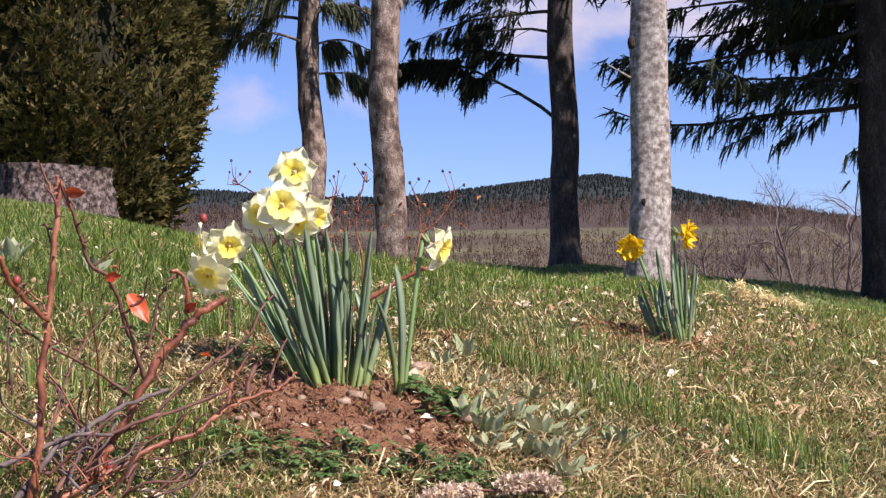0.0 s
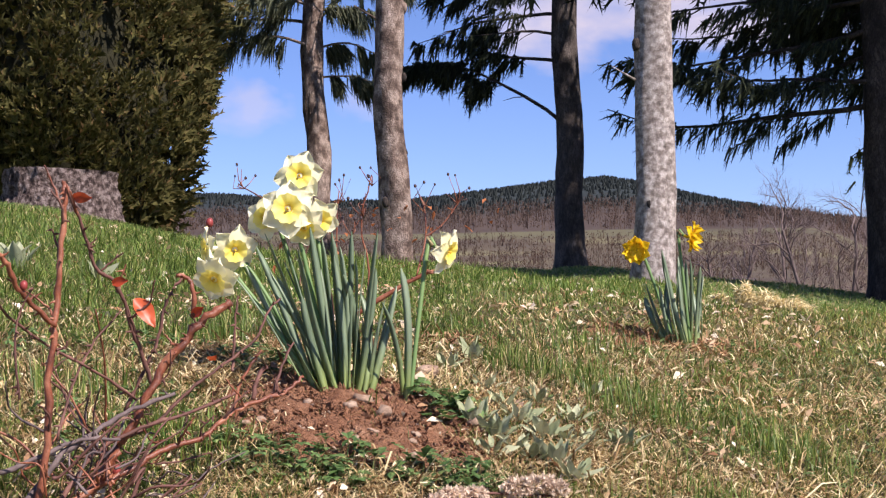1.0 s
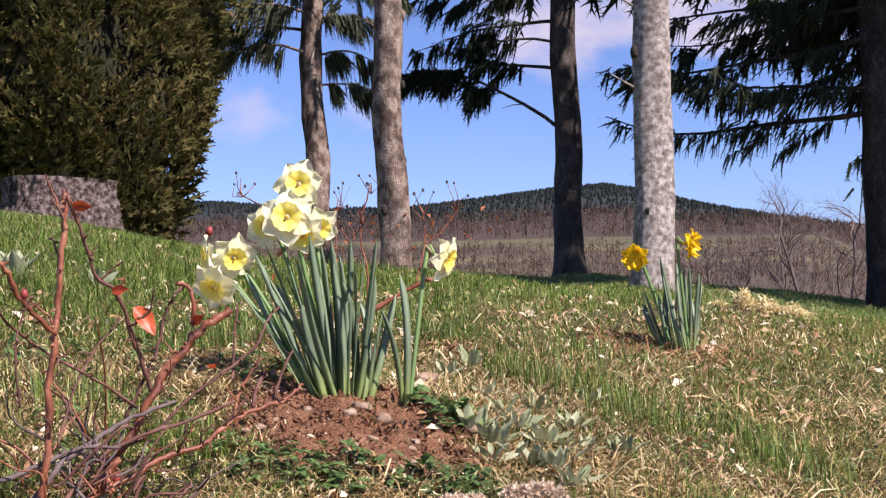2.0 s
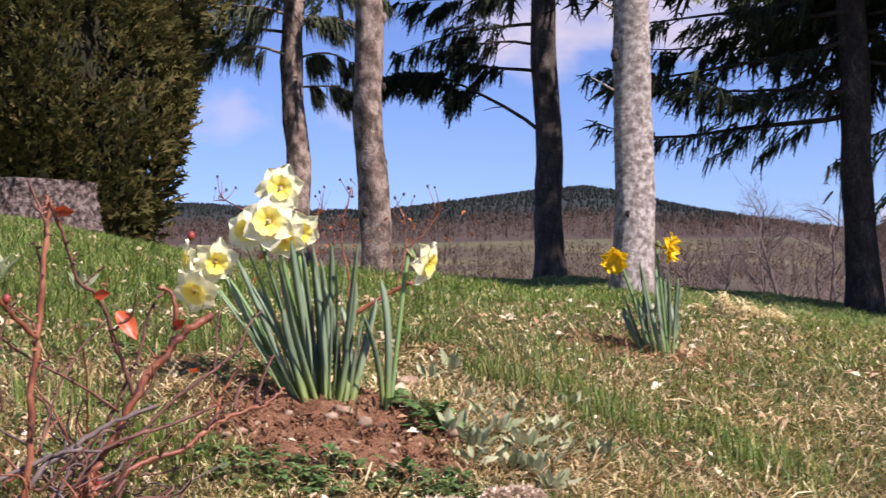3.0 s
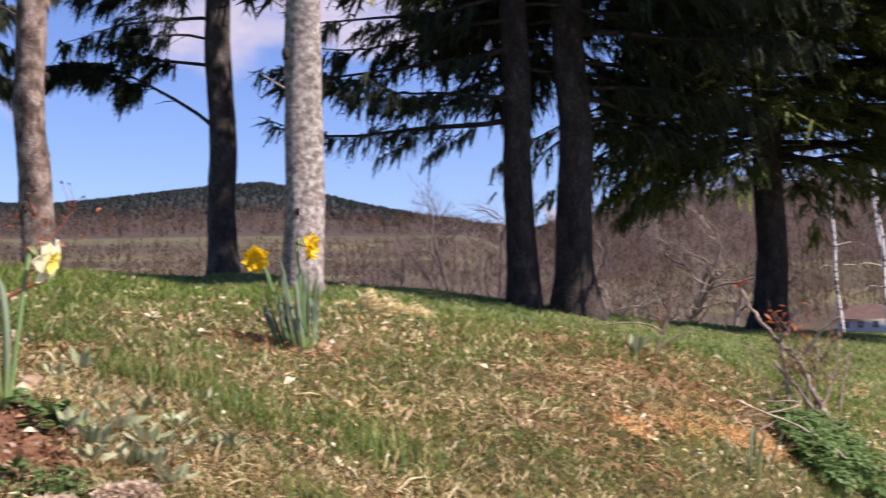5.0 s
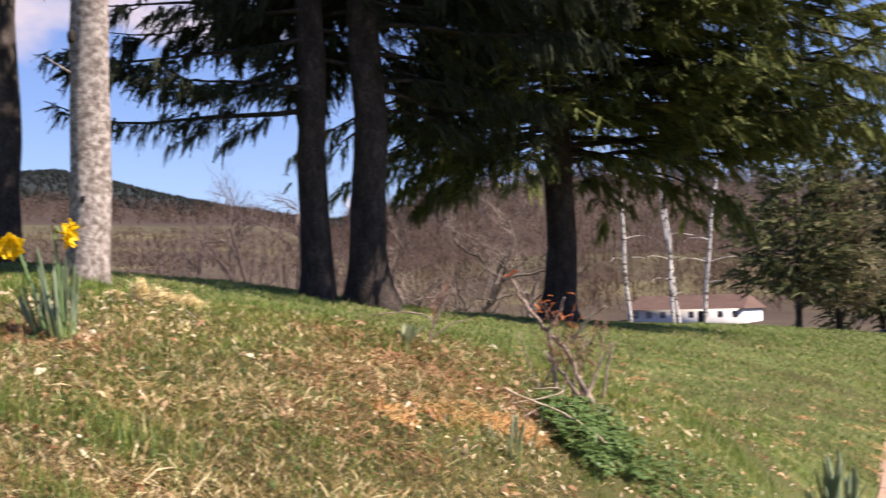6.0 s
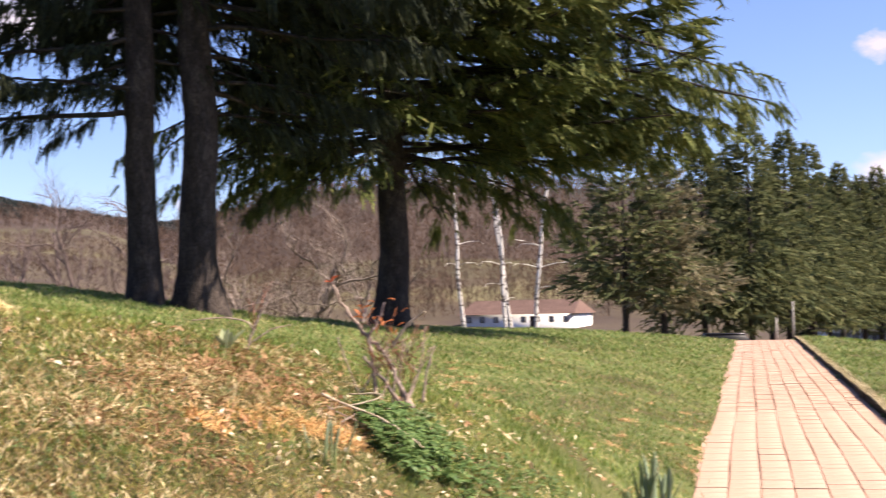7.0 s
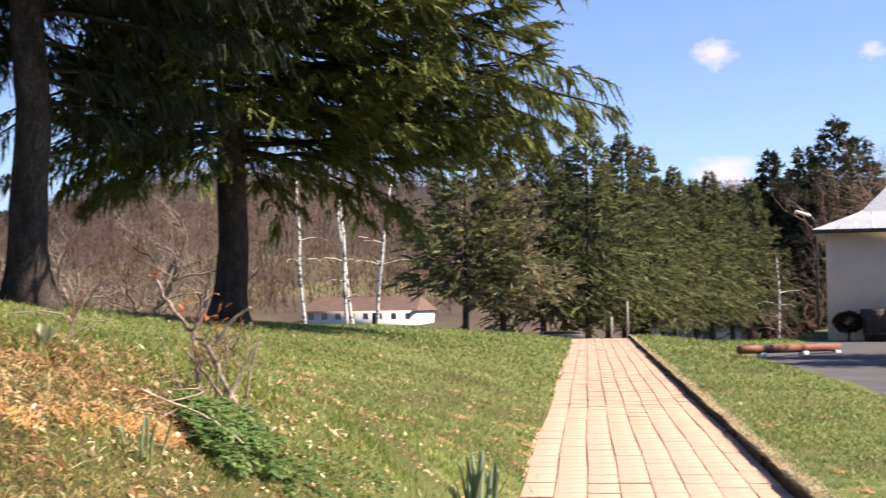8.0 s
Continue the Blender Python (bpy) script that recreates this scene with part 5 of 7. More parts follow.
PALE_CANE = surface("pale_cane", [(0.3, (0.30, 0.23, 0.15)), (0.7, (0.50, 0.42, 0.30))], 20, 120, 0.7, 0.2, 0.002)
RED_LEAF = leafy("red_leaf", [(0.0, (0.45, 0.06, 0.025)), (1.0, (0.62, 0.13, 0.04))], 0.4, 0.4, 0.5, True)
RUST_LEAF = leafy("rust_leaf", [(0.0, (0.26, 0.07, 0.025)), (0.5, (0.40, 0.13, 0.05)), (1.0, (0.5, 0.22, 0.09))], 0.7, 0.3)
HIP = surface("rose_hip", [(0.3, (0.16, 0.03, 0.03)), (0.7, (0.28, 0.05, 0.04))], 30, 100, 0.4, 0.1, 0.001)
DARK_HIP = surface("dried_hip", [(0.3, (0.03, 0.025, 0.03)), (0.7, (0.08, 0.05, 0.05))], 30, 100, 0.7, 0.2, 0.001)
WOOLLY = leafy("woolly_leaf", [(0.0, (0.22, 0.255, 0.150)), (0.5, (0.32, 0.355, 0.220)), (1.0, (0.46, 0.48, 0.33))], 0.9, 0.2, 0.05, True)
HERB = leafy("herb_leaf", [(0.0, (0.045, 0.092, 0.030)), (0.5, (0.092, 0.165, 0.050)), (0.9, (0.155, 0.24, 0.085)), (1.0, (0.25, 0.29, 0.11))], 0.5, 0.3)
STONE = surface("pebble", [(0.3, (0.20, 0.125, 0.08)), (0.6, (0.33, 0.235, 0.165)), (0.85, (0.48, 0.38, 0.29))], 20, 150, 0.85, 0.5, 0.004)
DRIED = leafy("dried_blossom", [(0.0, (0.50, 0.36, 0.28)), (0.5, (0.68, 0.53, 0.43)), (1.0, (0.82, 0.70, 0.58))], 0.9, 0.25)
ORANGE = leafy("orange_needles", [(0.0, (0.38, 0.18, 0.075)), (0.5, (0.60, 0.35, 0.15)), (1.0, (0.74, 0.52, 0.26))], 0.8, 0.2)
LAWN_LITTER = leafy("lawn_litter", [(0.0, (0.30, 0.15, 0.07)), (0.5, (0.52, 0.33, 0.17)), (1.0, (0.66, 0.50, 0.30))], 0.8, 0.2)
PALE_STRAW = leafy("pale_straw", [(0.0, (0.50, 0.40, 0.21)), (0.5, (0.72, 0.60, 0.35)), (1.0, (0.86, 0.77, 0.52))], 0.8, 0.25)


# ---- daffodils ----
def strap_leaf(base, tip, width, out, seed):
    """A keeled strap leaf on a curve; out pushes its middle."""
    g = np.random.default_rng(seed)
    a, c = Vector(base), Vector(tip)
    m = a.lerp(c, 0.5) + Vector(out)
    n = 11
    verts, faces = [], []
    twist0, twist1 = g.uniform(-0.5, 0.5), g.uniform(-0.9, 0.9)
    ang0 = g.uniform(0, 3.14)
    for i in range(n):
        s = i / (n - 1)
        p = a * (1 - s) ** 2 + m * (2 * s * (1 - s)) + c * s * s
        d = ((m - a) * (1 - s) + (c - m) * s).normalized()
        ang = ang0 + twist0 + (twist1 - twist0) * s
        side = Vector((math.cos(ang), math.sin(ang), 0))
        side = (side - d * side.dot(d)).normalized()
        nrm = d.cross(side)
        w = width * 0.5 * (0.75 + 0.25 * min(s * 4, 1)) * (1 if s < 0.75 else math.sqrt(max(1 - ((s - 0.75) / 0.25) ** 2, 0.02)))
        verts += [p - side * w, p - nrm * w * 0.32, p + side * w, p + nrm * w * 0.10]
    for i in range(n - 1):
        for k in range(4):
            k2 = (k + 1) % 4
            faces.append((4 * i + k, 4 * i + k2, 4 * i + 4 + k2, 4 * i + 4 + k))
    return verts, faces


def petal_mesh(length, width, cup, ruffle, seed):
    g = np.random.default_rng(seed)
    nu, nv = 9, 7
    verts, faces = [], []
    ph = g.uniform(0, 6.28)
    for i in range(nu):
        s = i / (nu - 1)
        w = width * (math.sin(math.pi * min(0.10 + 0.9 * s, 1) ** 0.85) ** 0.75 + 0.06)
        if i == nu - 1:
            w = width * 0.12
        for k in range(nv):
            t = 2 * k / (nv - 1) - 1
            z = cup * s * s * length - 0.18 * width * (1 - t * t) * s + ruffle * math.sin(5 * t + ph + 4 * s) * s
            verts.append((0.008 + length * s - 0.06 * length * t * t * s, w * 0.5 * t, z))
    for i in range(nu - 1):
        for k in range(nv - 1):
            faces.append((i * nv + k, (i + 1) * nv + k, (i + 1) * nv + k + 1, i * nv + k + 1))
    return verts, faces


def corona_mesh(r0, r1, depth, ruffle, seed):
    g = np.random.default_rng(seed)
    sides, n = 30, 8
    verts, faces = [], []
    ph = g.uniform(0, 6.28)
    for i in range(n):
        s = i / (n - 1)
        for k in range(sides):
            t = 2 * math.pi * k / sides
            r = r0 + (r1 - r0) * s ** 1.7
            r *= 1 + ruffle * s * s * math.sin(11 * t + ph)
            verts.append((r * math.cos(t), r * math.sin(t), depth * s + ruffle * 0.02 * s * s * math.sin(7 * t)))
    for i in range(n - 1):
        for k in range(sides):
            k2 = (k + 1) % sides
            faces.append((i * sides + k, i * sides + k2, (i + 1) * sides + k2, (i + 1) * sides + k))
    return verts, faces


def daffodil_head(parent, place, facing, size, seed, petal_mat, corona_mat, double=False, spin=0.0):
    """Flower with six petals round a ruffled trumpet; its place is in the parent's own space."""
    f = Vector(facing).normalized()
    rot = f.to_track_quat("Z", "Y").to_matrix().to_4x4() @ Matrix.Rotation(spin, 4, "Z")
    head = put_mesh("flower", *tube([(0, 0, -0.35 * size), (0, 0, -0.15 * size), (0, 0, 0.02 * size)], [0.05 * size, 0.075 * size, 0.10 * size], 10), petal_mat if not double else GOLD, parent)
    head.matrix_basis = Matrix.Translation(place) @ rot
    g = np.random.default_rng(seed)
    rings = ((6, 0.50, 0.0, 1.0),) if not double else ((6, 0.52, 0.1, 1.0), (6, 0.42, 0.7, 0.85), (5, 0.30, 1.4, 0.7))
    for cnt, ln, cup, wd in rings:
        for k in range(cnt):
            v, fc = petal_mesh(ln * size * g.uniform(0.92, 1.06), 0.48 * size * wd * g.uniform(0.9, 1.1), cup - 0.12 * (k % 2) + g.normal() * 0.10, 0.03 * size * (2 if double else 1), seed * 31 + k)
            pt = put_mesh("petal", v, fc, petal_mat, head)
            pt.matrix_basis = Matrix.Rotation(2 * math.pi * k / cnt + g.normal() * 0.06 + (0.5 if cup > 0.5 else 0), 4, "Z") @ Matrix.Translation((0, 0, 0.004 * (k % 2)))
    put_mesh("trumpet", *corona_mesh(0.06 * size, 0.30 * size, 0.13 * size, 0.06, seed), corona_mat, head)
    bm = bmesh.new()
    bmesh.ops.create_icosphere(bm, subdivisions=1, radius=0.036 * size)
    st = part("stamens", bm, CENTRE, head)
    st.scale, st.location = (1, 1, 1.8), (0, 0, 0.07 * size)
    return head


def stem_to(parent, foot, place, facing, size, rad, nod, stem_mat):
    """Stalk from the foot that bends at the neck behind the flower."""
    back = Vector(place) - Vector(facing).normalized() * 0.36 * size
    top = back + Vector((0, 0, nod)) - Vector(facing).normalized() * 0.012
    mid = Vector(foot).lerp(top, 0.55) + Vector((0, 0, 0.01))
    pts = []
    ctrl = [Vector(foot), mid, top, back]
    for i in range(3):
        for s in (0, 0.33, 0.66):
            a = ctrl[max(i - 1, 0)]
            b, c = ctrl[i], ctrl[i + 1]
            d = ctrl[min(i + 2, 3)]
            pts.append(0.5 * ((2 * b) + (c - a) * s + (2 * a - 5 * b + 4 * c - d) * s * s + (3 * b - a - 3 * c + d) * s ** 3))
    pts.append(ctrl[3])
    put_mesh("stem", *tube(pts, [rad] * (len(pts) - 2) + [rad * 0.9, rad * 0.8], 8), stem_mat, parent)
    put_mesh("sheath", *tube([top - Vector((0, 0, 0.012)), top + Vector((0, 0, 0.004)), back.lerp(top, 0.3)], [rad * 1.25, rad * 1.6, rad * 1.1], 8), SHEATH, parent)


def daffodil_clump(label, foot, heads, leaves, size, petal_mat, corona_mat, leaf_w, double=False, seed=1, group="clumps of daffodils"):
    x, y = foot
    base = Vector((x, y, gz(x, y)))
    th = empty("daffodil", base, label, "flower", group)
    g = np.random.default_rng(seed)
    for i, (dx, dy, h, ox, bx, by) in enumerate(leaves):
        v, f = strap_leaf((bx, by, -0.02), (dx, dy, h), leaf_w * g.uniform(0.7, 1.3), (ox, g.normal() * 0.01, g.uniform(0.0, 0.04)), seed * 100 + i)
        put_mesh("leaf", v, f, DAFF_LEAF, th)
    for i, (place, facing, sc, fx, fy) in enumerate(heads):
        p = Vector(place) - base
        daffodil_head(th, p, facing, size * sc, seed * 50 + i, petal_mat, corona_mat, double, g.uniform(0, 1))
        stem_to(th, (fx, fy, -0.02), p, facing, size * sc, 0.0036, 0.006, DAFF_STEM)
    return th


def fan_leaves(g, n, lo, hi, spread, lean, foot_r, back=0.06):
    """Leaves of a clump that fan out: tip offset, height, bulge and foot."""
    out = []
    for i in range(n):
        s = (i + 0.5) / n * 2 - 1
        h = (hi - (hi - lo) * abs(s) ** 1.5) * g.uniform(0.8, 1.08)
        dx = s * spread + lean * h + g.normal() * 0.015
        out.append((dx, g.normal() * back, h, s * 0.02 + g.normal() * 0.012, s * foot_r + g.normal() * 0.006, g.normal() * foot_r * 0.6))
    return out


gd = np.random.default_rng(41)
# tip, height and foot of each leaf of the large clump
STRAPS = [(-0.170, 0.188, -0.048), (-0.158, 0.204, -0.044), (-0.139, 0.233, -0.035), (-0.120, 0.252, -0.026), (-0.100, 0.246, -0.022), (-0.084, 0.224, -0.018), (-0.053, 0.263, -0.011), (-0.038, 0.249, -0.007), (-0.021, 0.255, -0.003), (-0.006, 0.231, 0.000), (0.012, 0.256, 0.004), (0.019, 0.213, 0.005), (0.037, 0.232, 0.011), (0.056, 0.254, 0.019), (0.050, 0.196, 0.016), (0.045, 0.150, 0.026), (0.081, 0.169, 0.035), (0.061, 0.143, 0.091), (-0.065, 0.153, -0.022), (0.001, 0.152, 0.000), (-0.038, 0.197, -0.013), (0.029, 0.117, 0.022), (-0.113, 0.188, -0.035), (0.090, 0.196, 0.095)]
leaves_a = [(tip, gd.normal() * 0.03, h, 0.25 * (foot - 0.3 * tip) + gd.normal() * 0.006, foot, gd.normal() * 0.014) for tip, h, foot in STRAPS]
leaves_a += fan_leaves(gd, 9, 0.12, 0.22, 0.09, -0.25, 0.03, 0.05)
heads_a = [((-0.236, 2.100, 1.485), (-0.05, -1, 0.02), 0.98, -0.015, 0.0), ((-0.252, 2.075, 1.430), (-0.03, -1, 0.02), 1.12, -0.012, -0.01), ((-0.292, 2.100, 1.418), (-0.35, -0.9, -0.05), 0.82, -0.02, 0.0),
           ((-0.206, 2.115, 1.415), (0.45, -0.8, -0.35), 0.85, 0.0, 0.01), ((-0.338, 2.085, 1.368), (0.35, -0.75, -0.35), 0.9, -0.025, 0.0), ((-0.368, 2.075, 1.322), (-0.25, -0.75, -0.55), 1.0, -0.028, -0.01),
           ((-0.382, 2.095, 1.370), (-0.85, -0.35, -0.05), 0.85, -0.03, 0.01), ((-0.002, 2.115, 1.362), (0.8, -0.35, -0.3), 0.9, 0.10, 0.0), ((-0.228, 2.09, 1.402), (0.0, -0.85, -0.45), 0.8, -0.01, -0.01)]
daffodil_clump("clump of cream daffodils with yellow trumpets in bare soil", (-0.165, 2.085), heads_a, leaves_a, 0.070, PETAL, CORONA, 0.0112, False, 3)
heads_b = [((0.430, 3.02, 1.404), (-0.35, -0.85, -0.1), 0.92, -0.02, 0.0), ((0.553, 3.0, 1.432), (0.85, -0.35, -0.15), 0.95, 0.01, 0.0)]
daffodil_clump("small clump of golden double daffodils in dry grass", (0.535, 3.0), heads_b, fan_leaves(gd, 22, 0.13, 0.225, 0.062, -0.10, 0.028), 0.058, GOLD, GOLD, 0.011, True, 5)
daffodil_clump("tuft of daffodil leaves without flowers beside the path", (4.20, 4.82), [], fan_leaves(gd, 24, 0.24, 0.38, 0.13, 0.0, 0.08), 0.06, GOLD, GOLD, 0.022, False, 7)
daffodil_clump("few thin daffodil shoots in dry grass", (1.57, 2.78), [], fan_leaves(gd, 6, 0.10, 0.15, 0.03, 0.0, 0.03), 0.06, GOLD, GOLD, 0.010, False, 8)


# ---- roses ----
def smooth_line(pts, per=4):
    pts = [Vector(p) for p in pts]
    out = []
    for i in range(len(pts) - 1):
        a, b, c, d = pts[max(i - 1, 0)], pts[i], pts[i + 1], pts[min(i + 2, len(pts) - 1)]
        for k in range(per):
            s = k / per
            out.append(0.5 * ((2 * b) + (c - a) * s + (2 * a - 5 * b + 4 * c - d) * s * s + (3 * b - a - 3 * c + d) * s ** 3))
    out.append(pts[-1])
    return out


def cane(parent, pts, r0, r1, seed, material=CANE, thorns=10):
    """A rose cane with joints, slight kinks and thorns."""
    g = np.random.default_rng(seed)
    line = smooth_line(pts, 5)
    n = len(line)
    line = [p + Vector(g.normal(size=3) * r0 * 0.18) for p in line]
    r0, r1 = r0 * 0.64, r1 * 0.64
    radii = [(r0 + (r1 - r0) * i / (n - 1)) * (1.25 if i % 5 == 2 else 1.0) for i in range(n)]
    ob = put_mesh("cane", *tube(line, radii, 10), material, parent)
    bits = []
    for i in range(thorns):
        k = int(g.integers(1, n - 1))
        d = (line[k + 1] - line[k]).normalized()
        o = Vector(g.normal(size=3))
        o = (o - d * o.dot(d)).normalized()
        p = line[k].lerp(line[k + 1], g.random()) + o * radii[k] * 0.8
        bits.append(tube([p, p + o * 0.004 - d * 0.001, p + o * 0.008 - d * 0.003], [0.0019, 0.001, 0.0002], 5, False))
    if bits:
        tagged(put_mesh("thorn_set", *join(bits), material, ob), kind="stuff")
    return line


def leaf_blade(parent, place, direction, length, width, material, seed, name="leaf", droop=0.3, face=(0, 0, 1)):
    g = np.random.default_rng(seed)
    d = Vector(direction).normalized()
    up = Vector(face) + Vector(g.normal(size=3) * 0.3)
    side = d.cross(up).normalized()
    nrm = side.cross(d)
    nu, nv = 7, 5
    verts, faces = [], []
    for i in range(nu):
        s = i / (nu - 1)
        w = width * 0.5 * math.sin(math.pi * (0.06 + 0.92 * s) ** 0.9)
        for k in range(nv):
            t = 2 * k / (nv - 1) - 1
            p = Vector(place) + d * length * s - Vector((0, 0, droop * length * s * s)) + side * w * t + nrm * (abs(t) * w * 0.35 + 0.0012 * math.sin(9 * s + 3 * t + seed))
            verts.append(p)
    for i in range(nu - 1):
        for k in range(nv - 1):
            faces.append((i * nv + k, (i + 1) * nv + k, (i + 1) * nv + k + 1, i * nv + k + 1))
    return put_mesh(name, verts, faces, material, parent)


def berry(parent, place, r, material):
    bm = bmesh.new()
    bmesh.ops.create_icosphere(bm, subdivisions=2, radius=r)
    for v in bm.verts:
        v.co.z *= 1.25
        v.co *= 1 + 0.08 * noise.noise(v.co * 300)
    ob = part("hip", bm, material, parent)
    ob.location = place
    return ob


def twig_spray(parent, start, direction, length, seed, material, n=3, hips=0, hip_mat=DARK_HIP, r=0.0016):
    g = np.random.default_rng(seed)
    d = Vector(direction).normalized()
    for i in range(n):
        dd = (d + Vector(g.normal(size=3) * 0.35)).normalized()
        a = Vector(start)
        L = length * g.uniform(0.6, 1.1)
        p1, p2 = a + dd * L * 0.5 + Vector(g.normal(size=3) * 0.008), a + dd * L + Vector(g.normal(size=3) * 0.012)
        put_mesh("twig", *tube([a, p1, p2], [r, r * 0.8, r * 0.45], 5), material, parent)
        if i < hips:
            berry(parent, p2, g.uniform(0.0022, 0.0034), hip_mat)


def rel2(pts, o):
    return [Vector(p) - o for p in pts]


def rose_front():
    o = Vector((-0.43, 1.53, gz(-0.43, 1.53)))
    th = empty("rose_bush", o, "leafless pruned rose bush with reddish thorny canes", "shrub", "rose bushes")
    rel = lambda pts: [Vector(p) - o for p in pts]
    upright = [(-0.447, 1.432, 1.049), (-0.437, 1.438, 1.125), (-0.434, 1.443, 1.232), (-0.431, 1.447, 1.265), (-0.427, 1.452, 1.332), (-0.424, 1.456, 1.392), (-0.427, 1.459, 1.413)]
    cut = [(-0.43, 1.52, 1.036), (-0.397, 1.536, 1.09), (-0.376, 1.548, 1.128), (-0.347, 1.562, 1.184), (-0.315, 1.575, 1.233), (-0.29, 1.587, 1.26), (-0.266, 1.598, 1.278)]
    low = [(-0.448, 1.494, 1.043), (-0.408, 1.522, 1.068), (-0.371, 1.547, 1.084), (-0.345, 1.569, 1.102), (-0.313, 1.592, 1.112), (-0.289, 1.612, 1.124), (-0.265, 1.632, 1.146), (-0.231, 1.653, 1.158), (-0.205, 1.672, 1.168), (-0.188, 1.69, 1.184)]
    drop = [(-0.425, 1.459, 1.409), (-0.413, 1.473, 1.373), (-0.406, 1.486, 1.343), (-0.4, 1.497, 1.316), (-0.385, 1.512, 1.304), (-0.374, 1.525, 1.278), (-0.369, 1.536, 1.247), (-0.36, 1.549, 1.22), (-0.352, 1.561, 1.183)]
    cane(th, rel(upright), 0.0066, 0.0040, 1, CANE, 16)
    cane(th, rel(cut), 0.0088, 0.0072, 2, CANE, 14)
    cane(th, rel(low), 0.0062, 0.0032, 3, CANE, 18)
    cane(th, rel([(-0.471, 1.361, 1.334), (-0.462, 1.38, 1.317), (-0.456, 1.397, 1.293), (-0.444, 1.417, 1.273), (-0.429, 1.437, 1.252)]), 0.0045, 0.0040, 4, CANE, 8)
    cane(th, rel([(-0.474, 1.381, 1.282), (-0.474, 1.418, 1.265), (-0.444, 1.464, 1.231), (-0.398, 1.514, 1.196), (-0.369, 1.557, 1.165)]), 0.0020, 0.0026, 5, CANE_OLD, 8)
    cane(th, rel(drop), 0.0026, 0.0040, 6, CANE_OLD, 10)
    cane(th, rel([(-0.381, 1.554, 1.152), (-0.357, 1.564, 1.207), (-0.345, 1.57, 1.238), (-0.34, 1.576, 1.269), (-0.33, 1.582, 1.296), (-0.318, 1.589, 1.31)]), 0.0036, 0.0024, 7, CANE_OLD, 8)
    cane(th, rel([(-0.322, 1.567, 1.311), (-0.31, 1.57, 1.306), (-0.305, 1.571, 1.294), (-0.303, 1.571, 1.26)]), 0.0036, 0.0046, 8, CANE, 3)
    cane(th, rel([(-0.382, 1.574, 1.121), (-0.351, 1.599, 1.137), (-0.319, 1.622, 1.172), (-0.286, 1.645, 1.198), (-0.247, 1.669, 1.231), (-0.23, 1.688, 1.269), (-0.218, 1.706, 1.283)]), 0.0034, 0.0020, 9, CANE_OLD, 8)
    cane(th, rel([(-0.268, 1.638, 1.144), (-0.262, 1.646, 1.174), (-0.25, 1.655, 1.198), (-0.237, 1.663, 1.219)]), 0.0036, 0.0022, 10, CANE, 3)
    cane(th, rel([(-0.247, 1.662, 1.156), (-0.243, 1.672, 1.183), (-0.233, 1.684, 1.197)]), 0.0044, 0.0040, 11, CANE_OLD, 3)
    cane(th, rel([(-0.226, 1.685, 1.163), (-0.213, 1.707, 1.205), (-0.204, 1.728, 1.227)]), 0.0030, 0.0020, 12, CANE_OLD, 3)
    cane(th, rel([(-0.273, 1.658, 1.193), (-0.272, 1.665, 1.217), (-0.271, 1.671, 1.255), (-0.268, 1.679, 1.288)]), 0.0028, 0.0018, 13, CANE_OLD, 4)
    cane(th, rel([(-0.464, 1.427, 1.05), (-0.434, 1.462, 1.104), (-0.401, 1.497, 1.133), (-0.367, 1.532, 1.155), (-0.324, 1.567, 1.17)]), 0.0056, 0.0034, 14, CANE_DULL, 6)
    cane(th, rel([(-0.431, 1.458, 1.055), (-0.406, 1.501, 1.105), (-0.362, 1.548, 1.133), (-0.309, 1.595, 1.148), (-0.266, 1.639, 1.166)]), 0.0042, 0.0028, 15, CANE_OLD, 6)
    cane(th, rel([(-0.483, 1.42, 1.096), (-0.447, 1.449, 1.111), (-0.412, 1.477, 1.126), (-0.375, 1.504, 1.122)]), 0.0044, 0.0030, 16, CANE_DULL, 6)
    cane(th, rel([(-0.432, 1.457, 1.128), (-0.421, 1.488, 1.193), (-0.408, 1.52, 1.234), (-0.386, 1.553, 1.269)]), 0.0024, 0.0016, 17, CANE_OLD, 5)
    cane(th, rel([(-0.451, 1.389, 1.176), (-0.455, 1.387, 1.211), (-0.454, 1.388, 1.258), (-0.439, 1.392, 1.294)]), 0.0022, 0.0014, 18, CANE_OLD, 5)
    g = np.random.default_rng(77)
    # short crooked side shoots
    for k, (line, n) in enumerate(((upright, 7), (cut, 5), (low, 9), (drop, 6))):
        for i in range(n):
            f = (i + g.uniform(0.2, 0.8)) / n * (len(line) - 1)
            f = min(f, 0.8 * (len(line) - 1))
            p = Vector(line[int(f)]).lerp(Vector(line[int(f) + 1]), f - int(f)) - o
            d = Vector((g.choice([-1.0, 1.0]) * g.uniform(0.3, 0.9), g.normal() * 0.35, g.uniform(0.4, 1.0))).normalized()
            L = g.uniform(0.015, 0.055)
            q = p + d * L * 0.5 + Vector(g.normal(size=3) * 0.005)
            e = q + (d + Vector((g.normal() * 0.5, g.normal() * 0.3, 0.3))).normalized() * L * 0.5
            cane(th, [p, q, e], g.uniform(0.0018, 0.0030), 0.0012, 900 + 20 * k + i, CANE if i % 3 == 0 else CANE_OLD, 2)
    # tangle of thin grey-purple shoots near the ground
    for i in range(44):
        a = Vector((g.uniform(-0.52, -0.34), g.uniform(1.42, 1.62), 0))
        a.z = gz(a.x, a.y) + g.uniform(0.0, 0.07)
        d = Vector((g.uniform(-0.5, 1.0), g.normal() * 0.3, g.uniform(0.0, 0.6))).normalized()
        L = g.uniform(0.05, 0.15)
